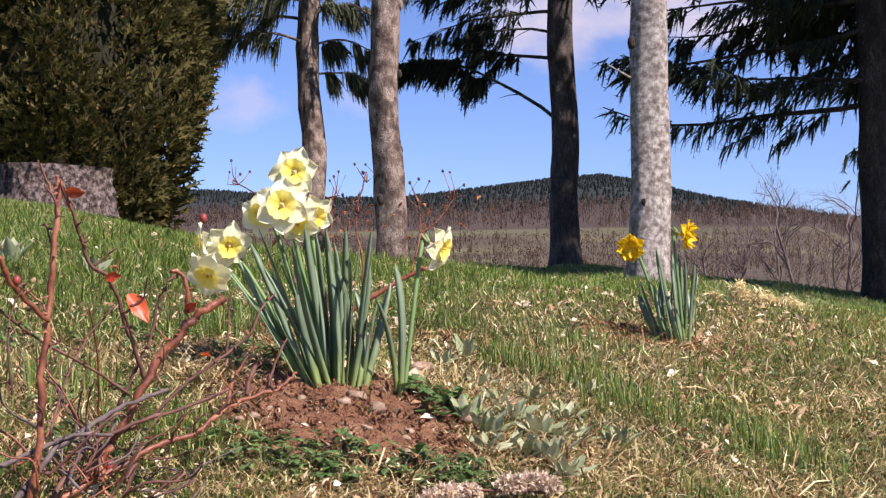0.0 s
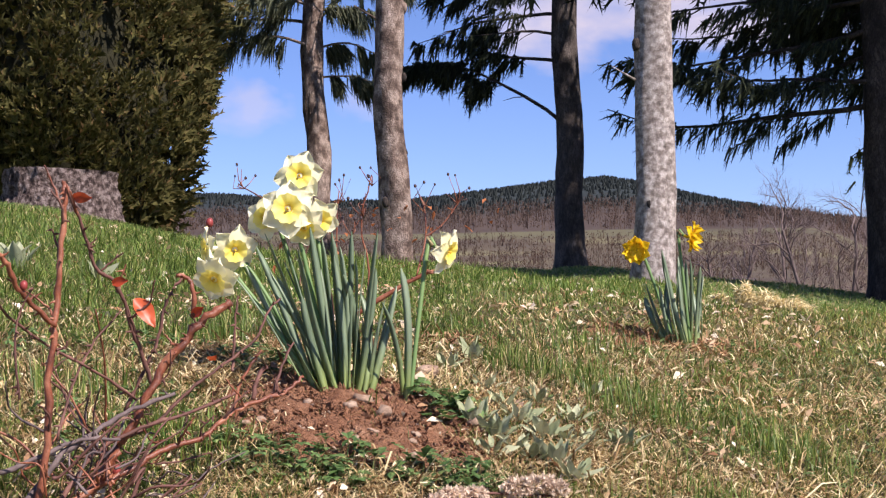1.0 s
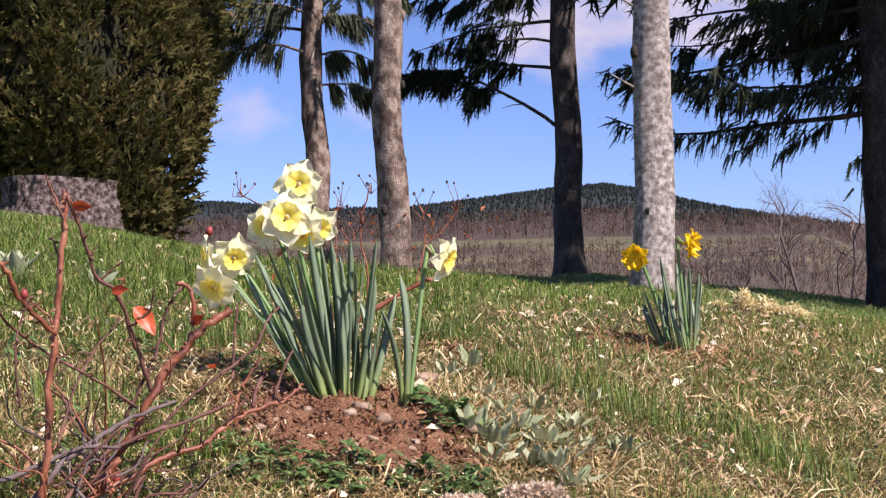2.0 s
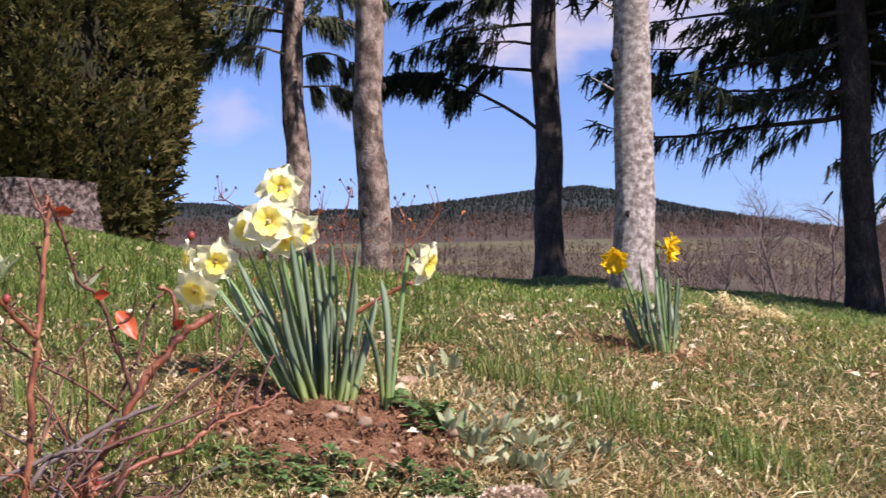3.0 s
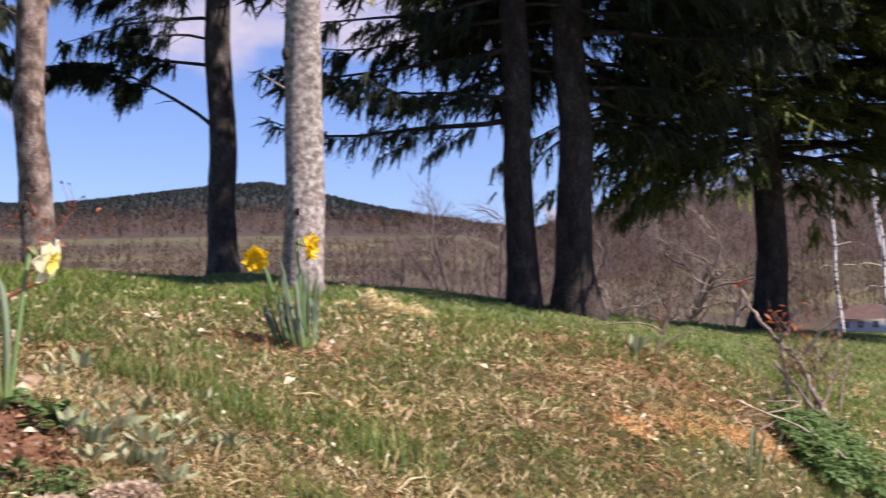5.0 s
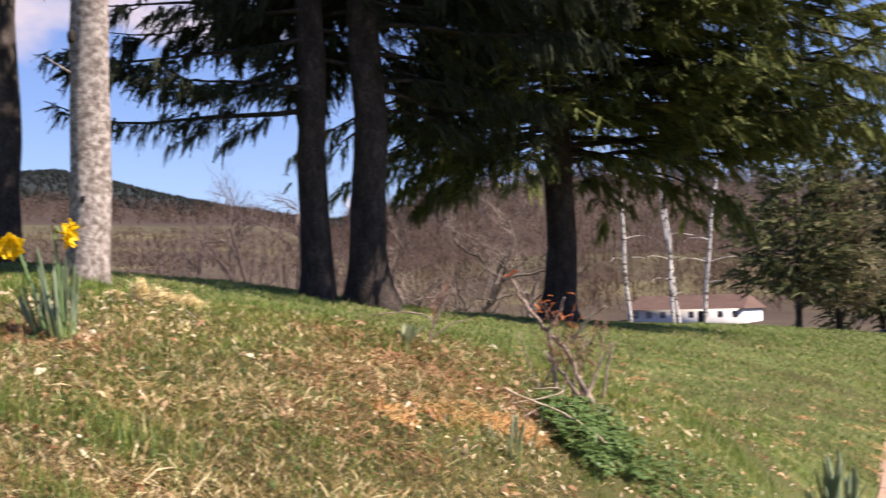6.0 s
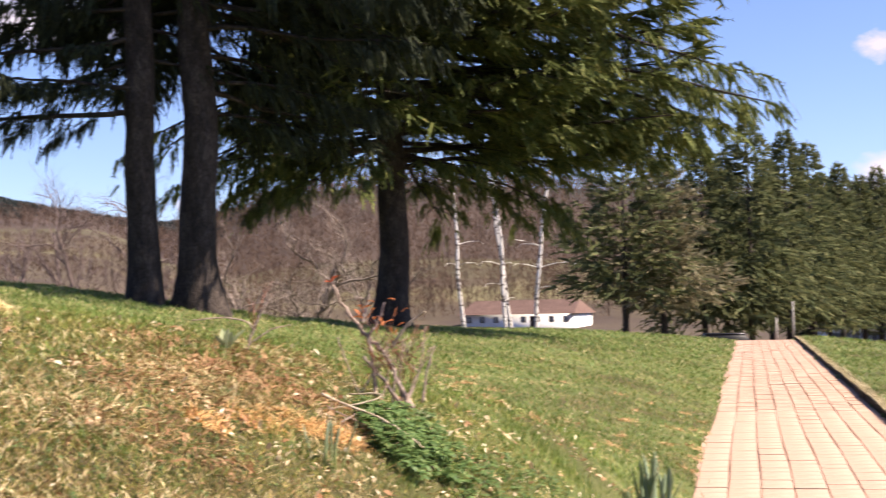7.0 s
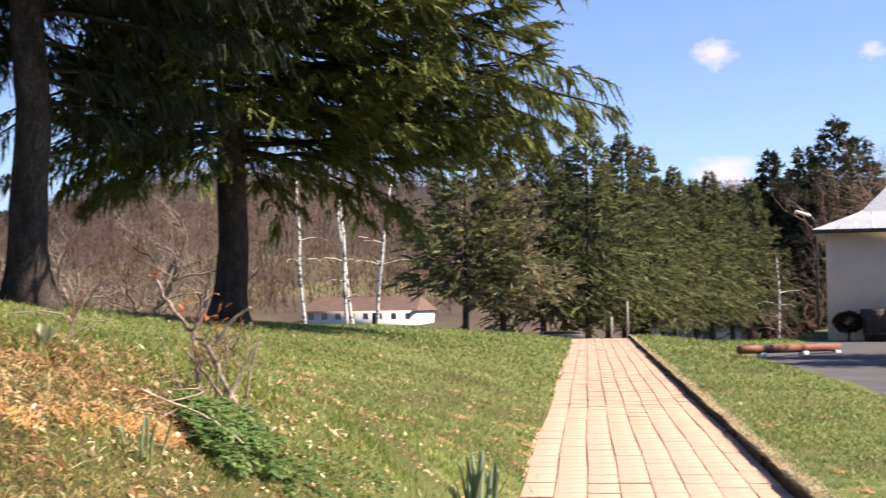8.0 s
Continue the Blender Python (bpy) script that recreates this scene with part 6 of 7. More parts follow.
        pts = [a + d * (L * k / 3) + Vector(g.normal(size=3) * 0.010) for k in range(4)]
        cane(th, [p - o for p in pts], g.uniform(0.0016, 0.0034), 0.0012, 340 + i, (CANE_OLD, CANE_DULL, CANE)[i % 3], 0)
    for i, (p, d, L) in enumerate((((-0.366, 1.54, 1.283), (0.55, -0.2, -0.65), 0.040), ((-0.417, 1.46, 1.395), (0.9, -0.2, 0.05), 0.024), ((-0.305, 1.57, 1.262), (0.6, -0.4, 0.5), 0.022), ((-0.385, 1.51, 1.30), (0.8, -0.3, 0.2), 0.022), ((-0.29, 1.59, 1.21), (0.4, -0.4, 0.2), 0.018))):
        leaf_blade(th, Vector(p) - o, d, L, L * 0.55, RED_LEAF, 20 + i, droop=0.1, face=(0.1, -1, 0.3))
    berry(th, Vector((-0.297, 1.64, 1.378)) - o, 0.005, HIP)
    berry(th, Vector((-0.451, 1.40, 1.296)) - o, 0.0045, HIP)
    berry(th, Vector((-0.388, 1.54, 1.085)) - o, 0.0058, HIP)


rose_front()


def rose_back():
    o = Vector((-0.20, 2.68, gz(-0.20, 2.68)))
    th = empty("rose_bush", o - Vector((0, 0, 0.025)), "sparse rose bush with dark dried hips and rusty leaves", "shrub", "rose bushes")
    rel = lambda pts: [Vector(p) - o for p in pts]
    cane(th, rel([(-0.232, 2.671, 1.17), (-0.191, 2.674, 1.284), (-0.064, 2.68, 1.363), (-0.03, 2.681, 1.374)]), 0.008, 0.006, 31, CANE, 8)
    cane(th, rel([(-0.184, 2.725, 1.17), (-0.165, 2.726, 1.378), (-0.181, 2.725, 1.472), (-0.157, 2.727, 1.578)]), 0.004, 0.002, 32, CANE, 8)
    cane(th, rel([(-0.066, 2.69, 1.365), (-0.047, 2.71, 1.447), (-0.05, 2.72, 1.52)]), 0.003, 0.0016, 33, CANE, 6)
    cane(th, rel([(-0.047, 2.71, 1.447), (-0.01, 2.72, 1.475), (0.03, 2.73, 1.53)]), 0.0028, 0.0016, 34, CANE, 6)
    cane(th, rel([(-0.225, 2.66, 1.17), (-0.233, 2.571, 1.35), (-0.26, 2.568, 1.461), (-0.33, 2.6, 1.50), (-0.42, 2.65, 1.555)]), 0.004, 0.002, 35, CANE_OLD, 8)
    cane(th, rel([(-0.22, 2.70, 1.17), (-0.23, 2.71, 1.40), (-0.225, 2.72, 1.545)]), 0.003, 0.0016, 36, CANE, 6)
    cane(th, rel([(-0.27, 2.66, 1.17), (-0.30, 2.66, 1.35), (-0.27, 2.66, 1.46)]), 0.003, 0.002, 37, CANE_OLD, 6)
    for i, p in enumerate(((-0.157, 2.727, 1.555), (-0.175, 2.725, 1.49), (-0.225, 2.72, 1.52), (-0.23, 2.71, 1.47), (-0.05, 2.72, 1.50), (-0.41, 2.65, 1.545), (0.02, 2.73, 1.515), (-0.20, 2.72, 1.45))):
        twig_spray(th, Vector(p) - o, (0.1 * (-1) ** i, 0, 1), 0.04, 400 + i, CANE, 5, 4, DARK_HIP, 0.0012)
    g = np.random.default_rng(79)
    for i in range(34):
        c = ((-0.24, 2.68, 1.46), (-0.17, 2.72, 1.48), (-0.07, 2.72, 1.47), (0.03, 2.73, 1.50), (-0.30, 2.66, 1.44))[i % 5]
        p = Vector(c) + Vector(g.normal(size=3) * np.array([0.03, 0.02, 0.03])) - o
        leaf_blade(th, p, g.normal(size=3), g.uniform(0.010, 0.02), 0.008, RUST_LEAF, 500 + i)


rose_back()


def rose_right():
    o = Vector((2.17, 3.58, gz(2.17, 3.58)))
    th = empty("rose_bush", o, "old pruned rose with forked grey canes above green leaves", "shrub", "rose bushes")
    rel = lambda pts: [Vector(p) - o for p in pts]
    cane(th, rel([(2.224, 3.554, 0.928), (2.186, 3.584, 1.023), (2.158, 3.608, 1.102), (2.119, 3.636, 1.151), (2.081, 3.665, 1.211), (2.043, 3.692, 1.277), (2.02, 3.712, 1.339)]), 0.0125, 0.0065, 51, CANE_GREY, 12)
    cane(th, rel([(2.188, 3.573, 0.949), (2.13, 3.603, 1.038), (2.088, 3.624, 1.097)]), 0.0095, 0.0070, 52, CANE_GREY, 6)
    cane(th, rel([(2.121, 3.607, 0.969), (2.114, 3.611, 1.073), (2.108, 3.614, 1.157), (2.13, 3.603, 1.205), (2.151, 3.593, 1.265)]), 0.0105, 0.0050, 53, CANE_GREY, 8)
    cane(th, rel([(2.166, 3.585, 1.118), (2.196, 3.55, 1.179), (2.23, 3.513, 1.221), (2.242, 3.488, 1.233)]), 0.0080, 0.0050, 54, PALE_CANE, 6)
    cane(th, rel([(2.249, 3.541, 0.947), (2.265, 3.532, 1.034), (2.287, 3.52, 1.123)]), 0.0070, 0.0045, 55, CANE_GREY, 6)
    # cut canes lying over the leaves
    cane(th, rel([(1.756, 3.227, 1.014), (1.807, 3.19, 0.986), (1.884, 3.139, 0.948), (1.946, 3.093, 0.902), (1.982, 3.06, 0.861)]), 0.0055, 0.0040, 57, PALE_CANE, 6)
    cane(th, rel([(1.743, 3.233, 0.967), (1.832, 3.206, 0.979), (1.899, 3.187, 0.992), (1.922, 3.19, 1.007), (1.843, 3.242, 1.008)]), 0.0040, 0.0030, 58, PALE_CANE, 4)
    g = np.random.default_rng(83)
    for i in range(22):
        p = Vector((2.14 + g.normal() * 0.035, 3.60 + g.normal() * 0.03, 1.22 + g.normal() * 0.04)) - o
        leaf_blade(th, p, g.normal(size=3) + np.array([0, 0, 0.5]), g.uniform(0.02, 0.04), 0.012, RUST_LEAF, 600 + i)
    for i in range(16):
        p = Vector((g.uniform(2.1, 2.26), 3.58, g.uniform(1.0, 1.2))) - o
        twig_spray(th, p, (g.normal() * 0.8, 0.2, 0.7), 0.15, 640 + i, CANE, 2, 0, DARK_HIP, 0.0012)
    for i in range(7):
        a = Vector((2.14 + g.normal() * 0.05, 3.60 + g.normal() * 0.04, gz(2.15, 3.6) - 0.02))
        d = Vector((g.normal() * 0.35, g.normal() * 0.2, 1.0))
        L = g.uniform(0.14, 0.30)
        cane(th, [a - o, a + d * L * 0.5 + Vector(g.normal(size=3) * 0.02) - o, a + d * L - o], g.uniform(0.004, 0.008), 0.003, 700 + i, CANE_GREY, 6)
    for i in range(26):
        p = Vector((2.16 + g.normal() * 0.08, 3.58 + g.normal() * 0.04, 1.08 + g.normal() * 0.06)) - o
        twig_spray(th, p, (g.normal() * 0.7, 0.1, 0.8), 0.12, 730 + i, CANE_OLD if i % 3 else CANE_GREY, 2, 0, DARK_HIP, 0.0012)
    for i in range(2):
        a = Vector((g.uniform(1.70, 1.8), g.uniform(3.1, 3.3), 0))
        b = Vector((g.uniform(1.95, 2.2), g.uniform(3.1, 3.35), 0))
        m = a.lerp(b, 0.5) + Vector((0, g.normal() * 0.06, 0))
        a.z, m.z, b.z = gz(a.x, a.y) + 0.02, gz(m.x, m.y) + g.uniform(0.02, 0.05), gz(b.x, b.y) + 0.02
        cane(th, [a - o, m - o, b - o], g.uniform(0.002, 0.003), 0.0015, 780 + i, CANE_GREY, 2)
    leaf_blade(th, Vector((2.022, 3.71, 1.335)) - o, (0.3, -0.4, 0.6), 0.045, 0.03, RED_LEAF, 671)
    leaf_blade(th, Vector((2.018, 3.71, 1.335)) - o, (-0.7, -0.4, 0.3), 0.03, 0.02, RED_LEAF, 672)
    o = Vector((1.728, 3.726, gz(1.728, 3.726)))
    th = empty("rose_bush", o, "small dead rose stem with two side shoots", "shrub", "rose bushes")
    cane(th, rel2([(1.72, 3.727, o.z - 0.03)] + [(1.728, 3.726, 1.095), (1.753, 3.717, 1.187), (1.779, 3.706, 1.245), (1.806, 3.695, 1.303)], o), 0.008, 0.004, 61, CANE_GREY, 6)
    cane(th, rel2([(1.576, 3.781, 1.224), (1.659, 3.752, 1.23), (1.731, 3.725, 1.218), (1.756, 3.715, 1.188)], o), 0.0025, 0.0045, 62, CANE_GREY, 4)
    cane(th, rel2([(1.743, 3.72, 1.146), (1.802, 3.697, 1.188), (1.86, 3.673, 1.204)], o), 0.0045, 0.002, 63, CANE_GREY, 4)
    twig_spray(th, Vector((1.76, 3.715, 1.19)) - o, (0, 0, 1), 0.14, 690, CANE, 5)


rose_right()


# ---- soil, stones, low plants ----
def soil_patch(cx, cy, rx, ry, height, seed, label):
    n, m = 90, 34
    verts, faces = [(cx, cy, gz(cx, cy) + height)], []
    for i in range(1, m + 1):
        s = i / m
        for k in range(n):
            t = 2 * math.pi * k / n
            e = 1 + 0.22 * noise.noise((2 * math.cos(t), 2 * math.sin(t), seed))
            x, y = cx + rx * s * e * math.cos(t), cy + ry * s * e * math.sin(t)
            z = gz(x, y) + height * (1 - s ** 2) - 0.012 * s ** 6
            z += 0.012 * noise.noise((x * 22, y * 22, seed)) + 0.009 * noise.noise((x * 60, y * 60, seed)) + 0.006 * noise.noise((x * 130, y * 130, seed))
            verts.append((x, y, z))
    for k in range(n):
        faces.append((0, 1 + k, 1 + (k + 1) % n))
    for i in range(m - 1):
        for k in range(n):
            k2 = (k + 1) % n
            faces.append((1 + i * n + k, 1 + i * n + n + k, 1 + i * n + n + k2, 1 + i * n + k2))
    ob = put_mesh("soil_bed", verts, faces, SOIL)
    tagged(ob, label, "soil", "", "structure")


soil_patch(-0.14, 2.0, 0.23, 0.22, 0.012, 3.3, "dug brown soil round the daffodils")
soil_patch(0.40, 3.05, 0.14, 0.12, 0.012, 8.1, "bare brown soil beside the golden daffodils")


def stone(x, y, r, seed, dz=0.0):
    g = np.random.default_rng(seed)
    bm = bmesh.new()
    bmesh.ops.create_icosphere(bm, subdivisions=2, radius=r)
    sc = (g.uniform(0.8, 1.3), g.uniform(0.7, 1.1), g.uniform(0.5, 0.8))
    for v in bm.verts:
        v.co = Vector((v.co.x * sc[0], v.co.y * sc[1], v.co.z * sc[2])) * (1 + 0.55 * noise.noise(v.co * (1.1 / r) + Vector((seed, 0, 0))))
    ob = part("stone", bm, STONE)
    ob.location, ob.rotation_euler = (x, y, gz(x, y) + r * 0.25 + dz), (g.normal() * 0.3, g.normal() * 0.3, g.uniform(0, 6))
    tagged(ob, "small pale stone lying on the soil", "stone", "stones in the bed")


gs = np.random.default_rng(51)
for i in range(38):
    a, d = gs.uniform(0, 6.28), gs.random() ** 0.6
    x, y = -0.15 + 0.20 * d * math.cos(a), 1.94 + 0.15 * d * math.sin(a)
    stone(x, y, float(gs.choice([0.003, 0.004, 0.006, 0.009])) * gs.uniform(0.8, 1.2), 10 + i, 0.010 * (1 - d * d))
for i, (x, y, r) in enumerate(((-0.13, 2.03, 0.018), (-0.15, 2.0, 0.013), (-0.045, 2.30, 0.022), (0.015, 2.70, 0.016), (-0.02, 2.66, 0.012), (0.48, 2.66, 0.017), (0.50, 2.62, 0.012), (0.035, 2.03, 0.014), (0.11, 2.2, 0.012), (-0.10, 1.99, 0.014))):
    stone(x, y, r, 60 + i, 0.008 if y < 2.05 else 0.0)


def rosette(x, y, n, size, up, seed):
    """A rosette of thick woolly leaves."""
    th = empty("lambs_ear", (x, y, gz(x, y)), "rosette of pale grey-green woolly leaves", "plant", "woolly rosettes")
    g = np.random.default_rng(seed)
    for i in range(n):
        a = 2.4 * i + g.normal() * 0.2
        s = i / n
        lift = up * (0.35 + 0.9 * s) + g.normal() * 0.1
        L = size * (1.1 - 0.35 * s) * g.uniform(0.8, 1.2)
        leaf_blade(th, (0.008 * math.cos(a), 0.008 * math.sin(a), 0.005 + 0.01 * s), (math.cos(a), math.sin(a), lift), L, L * 0.42, WOOLLY, seed * 20 + i, "leaf", 0.05)
    return th


for i, (x, y, n, s, u) in enumerate(((0.037, 2.040, 9, 0.042, 1.6), (0.069, 2.001, 9, 0.038, 1.2), (0.105, 2.099, 8, 0.035, 1.2), (0.146, 2.232, 8, 0.033, 1.4), (0.141, 2.045, 9, 0.040, 1.0), (0.152, 1.943, 10, 0.043, 1.5), (0.198, 2.165, 7, 0.029, 1.0), (0.268, 2.072, 8, 0.035, 1.8), (0.039, 2.530, 7, 0.043, 3.0), (0.175, 1.904, 8, 0.035, 1.2), (0.118, 1.951, 7, 0.031, 1.0), (0.091, 2.165, 7, 0.031, 1.2), (0.208, 2.059, 7, 0.028, 0.9), (0.062, 1.939, 7, 0.029, 1.0), (-0.001, 2.420, 6, 0.031, 1.5), (0.172, 2.049, 7, 0.029, 1.0), (0.098, 1.970, 6, 0.028, 1.0), (0.256, 2.372, 6, 0.028, 0.9), (0.061, 2.264, 6, 0.028, 1.0),
                                    (-1.22, 3.75, 8, 0.08, 2.4), (-0.95, 3.58, 7, 0.055, 2.0), (-1.3, 3.9, 7, 0.07, 2.2), (1.64, 3.66, 7, 0.07, 2.0), (2.28, 3.6, 7, 0.035, 1.4))):
    rosette(x, y, n, s * 1.05, u * 1.5, 200 + i)


def herb_patch(label, spots, n, size, height, seed):
    """Low leafy herb: many three-lobed leaves on short stalks."""
    g = np.random.default_rng(seed)
    tris = []
    for i in range(n):
        cx, cy, rx, ry = spots[i % len(spots)]
        a, d = g.uniform(0, 6.28), math.sqrt(g.random())
        x, y = cx + rx * d * math.cos(a), cy + ry * d * math.sin(a)
        z = gz(x, y)
        hh = height * g.uniform(0.3, 1.0) * (1.1 - 0.6 * d)
        c = np.array([x, y, z + hh])
        yaw = g.uniform(0, 6.28)
        tilt = g.normal(size=2) * 0.35
        s = size * g.uniform(0.6, 1.2)
        for lobe in (-1.9, -0.95, 0, 0.95, 1.9):
            b = yaw + lobe
            L = s * (1.0 if lobe == 0 else 0.85)
            d1 = np.array([math.cos(b), math.sin(b), tilt[0] * math.cos(b) + tilt[1] * math.sin(b)])
            sd = np.array([-math.sin(b), math.cos(b), 0.1])
            mid, tip = c + d1 * L * 0.55 + np.array([0, 0, 0.1 * L]), c + d1 * L - np.array([0, 0, 0.08 * L])
            w = L * 0.34
            tris += [(c, mid - sd * w, mid), (c, mid, mid + sd * w), (mid - sd * w, tip, mid), (mid, tip, mid + sd * w)]
        st = np.array([g.normal() * 0.004, g.normal() * 0.004, 0])
        tris.append((np.array([x - 0.0012, y, z]) + st, np.array([x + 0.0012, y, z]) + st, c))
    ob = tri_mesh("ground_herb", np.array(tris), HERB)
    tagged(ob, label, "plant", "", "stuff")


herb_patch("low green herb leaves at the edge of the soil", [(-0.11, 1.80, 0.17, 0.07), (-0.20, 1.76, 0.1, 0.05), (0.0, 1.80, 0.08, 0.06)], 140, 0.018, 0.05, 91)
herb_patch("dark green strawberry-like leaves beside the soil", [(0.0, 2.06, 0.05, 0.05), (-0.02, 2.1, 0.05, 0.04)], 26, 0.026, 0.05, 92)
herb_patch("thick patch of green leaves under the old rose", [(1.95, 3.15, 0.11, 0.11), (2.08, 3.28, 0.13, 0.13), (2.19, 3.40, 0.11, 0.11), (2.12, 3.18, 0.11, 0.10), (2.0, 3.30, 0.10, 0.10), (1.90, 3.05, 0.08, 0.08)], 560, 0.027, 0.10, 93)
herb_patch("leafy green weeds at the foot of the bank", [(2.58, 3.52, 0.2, 0.07), (2.85, 3.75, 0.22, 0.08), (3.06, 3.92, 0.2, 0.08), (2.38, 3.36, 0.1, 0.07)], 300, 0.018, 0.05, 96)
herb_patch("scattered green weeds at the foot of the bank", [(2.30, 3.15, 0.2, 0.1), (-0.42, 1.86, 0.16, 0.2), (-0.6, 2.2, 0.3, 0.3), (-0.33, 2.25, 0.1, 0.1)], 220, 0.018, 0.04, 94)


herb_patch("small weeds and clover leaves among the dry grass", [(0.35, 2.2, 0.35, 0.35), (0.8, 2.5, 0.4, 0.4), (1.2, 2.9, 0.4, 0.4), (0.5, 2.9, 0.4, 0.3), (-0.2, 2.9, 0.4, 0.3), (1.7, 3.6, 0.4, 0.3), (1.3, 2.2, 0.3, 0.25), (0.45, 1.85, 0.2, 0.15)], 2600, 0.0085, 0.028, 95)


def dried_heads():
    th = empty("dried_flower", (0.04, 1.745, gz(0.04, 1.745)), "pinkish-tan dried flower heads lying on the grass", "plant")
    g = np.random.default_rng(97)
    for k, (cx, cy, cz, rr) in enumerate(((-0.04, -0.03, 0.030, 0.020), (-0.01, -0.02, 0.03, 0.018), (0.045, 0.015, 0.035, 0.022), (0.075, 0.03, 0.035, 0.026), (0.10, 0.035, 0.03, 0.018), (-0.06, -0.04, 0.025, 0.014))):
        tris = []
        n = 190
        d = g.normal(size=(n, 3))
        d /= np.linalg.norm(d, axis=1, keepdims=True)
        p = np.array([cx, cy, cz]) + d * rr * np.array([1, 0.8, 0.55]) * g.uniform(0.5, 1, (n, 1))
        for j in range(3):
            e = d + g.normal(size=(n, 3)) * 0.7
            e /= np.linalg.norm(e, axis=1, keepdims=True)
            s = np.cross(e, g.normal(size=(n, 3)))
            s /= np.linalg.norm(s, axis=1, keepdims=True)
            tris.append(np.stack([p - s * 0.0022, p + s * 0.0022, p + e * 0.0065], 1))
        tri_mesh("flower_head", np.concatenate(tris), DRIED, th)
    put_mesh("stalk", *tube([(-0.08, -0.04, 0.004), (0.0, 0.0, 0.03), (0.1, 0.035, 0.02)], [0.002, 0.002, 0.002], 6), CANE_OLD, th)


dried_heads()


# ---- grass, straw and litter ----
def wave(x, y, f, s=0.0):
    """Smooth random patches between 0 and 1, about 3 / f metres across."""
    u, v = x * f / 3.0 + 17.3 * s, y * f / 3.0 + 9.1 * s
    i, j = np.floor(u), np.floor(v)
    a, b = smooth01(u - i), smooth01(v - j)

    def corner(p, q):
        t = np.sin(p * 127.1 + q * 311.7 + s * 7.7) * 43758.5453
        return t - np.floor(t)

    low = corner(i, j) * (1 - a) + corner(i + 1, j) * a
    high = corner(i, j + 1) * (1 - a) + corner(i + 1, j + 1) * a
    return low * (1 - b) + high * b


def blades(x, y, h, w, lean, g, lay=0.0, sink=0.006):
    """Grass blades: two triangles each, bent over; lay flattens them."""
    n = len(x)
    z = ground_z(x, y)
    a = g.uniform(0, 6.283, n)
    b = a + 1.57 + g.normal(size=n) * 0.4
    base = np.stack([x, y, z - sink], 1)
    dirv = np.stack([np.cos(b), np.sin(b), np.zeros(n)], 1)
    sd = np.stack([np.cos(a), np.sin(a), np.zeros(n)], 1) * (w * 0.5)[:, None]
    l1 = lean * g.uniform(0.3, 1.0, n)
    up = np.array([0, 0, 1.0])
    mid = base + up * (h * 0.6 * (1 - lay))[:, None] + dirv * (h * (0.25 * l1 + 0.5 * lay))[:, None]
    tip = base + up * (h * (1 - 0.35 * l1) * (1 - lay) + 0.004)[:, None] + dirv * (h * (0.8 * l1 + lay))[:, None]
    mid[:, 2] += g.uniform(0, 0.012, n) * lay
    # two triangles that share an edge, as one island
    v = np.stack([base - sd, base + sd, mid + sd * 0.75, mid - sd * 0.75, tip], 1)
    return v


def blade_mesh(name, v, material, label, category):
    n = len(v)
    me = bpy.data.meshes.new(name)
    me.vertices.add(5 * n)
    me.vertices.foreach_set("co", v.astype(np.float32).ravel())
    o = np.arange(n, dtype=np.int32)[:, None] * 5
    idx = (o + np.array([0, 1, 2, 3, 3, 2, 4], dtype=np.int32)[None, :]).ravel()
    me.loops.add(7 * n)
    me.loops.foreach_set("vertex_index", idx)
    me.polygons.add(2 * n)
    st = (np.arange(n, dtype=np.int32)[:, None] * 7 + np.array([0, 4], dtype=np.int32)[None, :]).ravel()
    me.polygons.foreach_set("loop_start", st)
    me.polygons.foreach_set("loop_total", np.tile(np.array([4, 3], dtype=np.int32), n))
    me.update(calc_edges=True)
    me.materials.append(material)
    tagged(new(name, me), label, category, "", "stuff")


def sample_land(g, n, r0, r1, a0=-21.0, a1=58.0):
    r = r0 * (r1 / r0) ** g.random(n)
    az = np.radians(g.uniform(a0, a1, n))
    x, y = r * np.sin(az), r * np.cos(az)
    u, v = PU[0] * x + PU[1] * y, PV[0] * x + PV[1] * y
    edge = yard_edge(u)
    ok = ((v > EDGE_L - 0.01 + 0.035 * np.sin(u * 7.3) + 0.02 * np.sin(u * 17)) | ((v < EDGE_R - 0.09) & (v > edge - 0.05))) & (y - 0.1 * x < 36)
    ok &= (np.hypot(x + 0.15, (y - 2.0)) > 0.20 + 0.04 * np.sin(9 * np.arctan2(y - 2, x + 0.15))) | (g.random(n) < 0.06)
    return x[ok], y[ok], r[ok], u[ok], v[ok]


def greenness(x, y, r, u, v):
    """How much of the turf is living grass: dry in the bed, lush up the slope and on the lawn."""
    bed = 1 - smooth01((r - 3.1) / 1.6)
    left = smooth01((0.1 - x / np.maximum(y, 0.5)) / 0.25)
    patch = wave(x, y, 2.3, 0.4) * 0.5 + wave(x, y, 7.0, 1.0) * 0.5
    left = left * (0.35 + 0.65 * smooth01((r - 2.0) / 0.9))
    gq = 1.0 - bed * (0.34 - 0.29 * left) + 0.25 * left * smooth01((r - 2.3) / 0.8) + 0.18 * smooth01((r - 3.5) / 1.0)
    return np.clip(gq + (patch - 0.5) * 0.75, 0.25, 1)


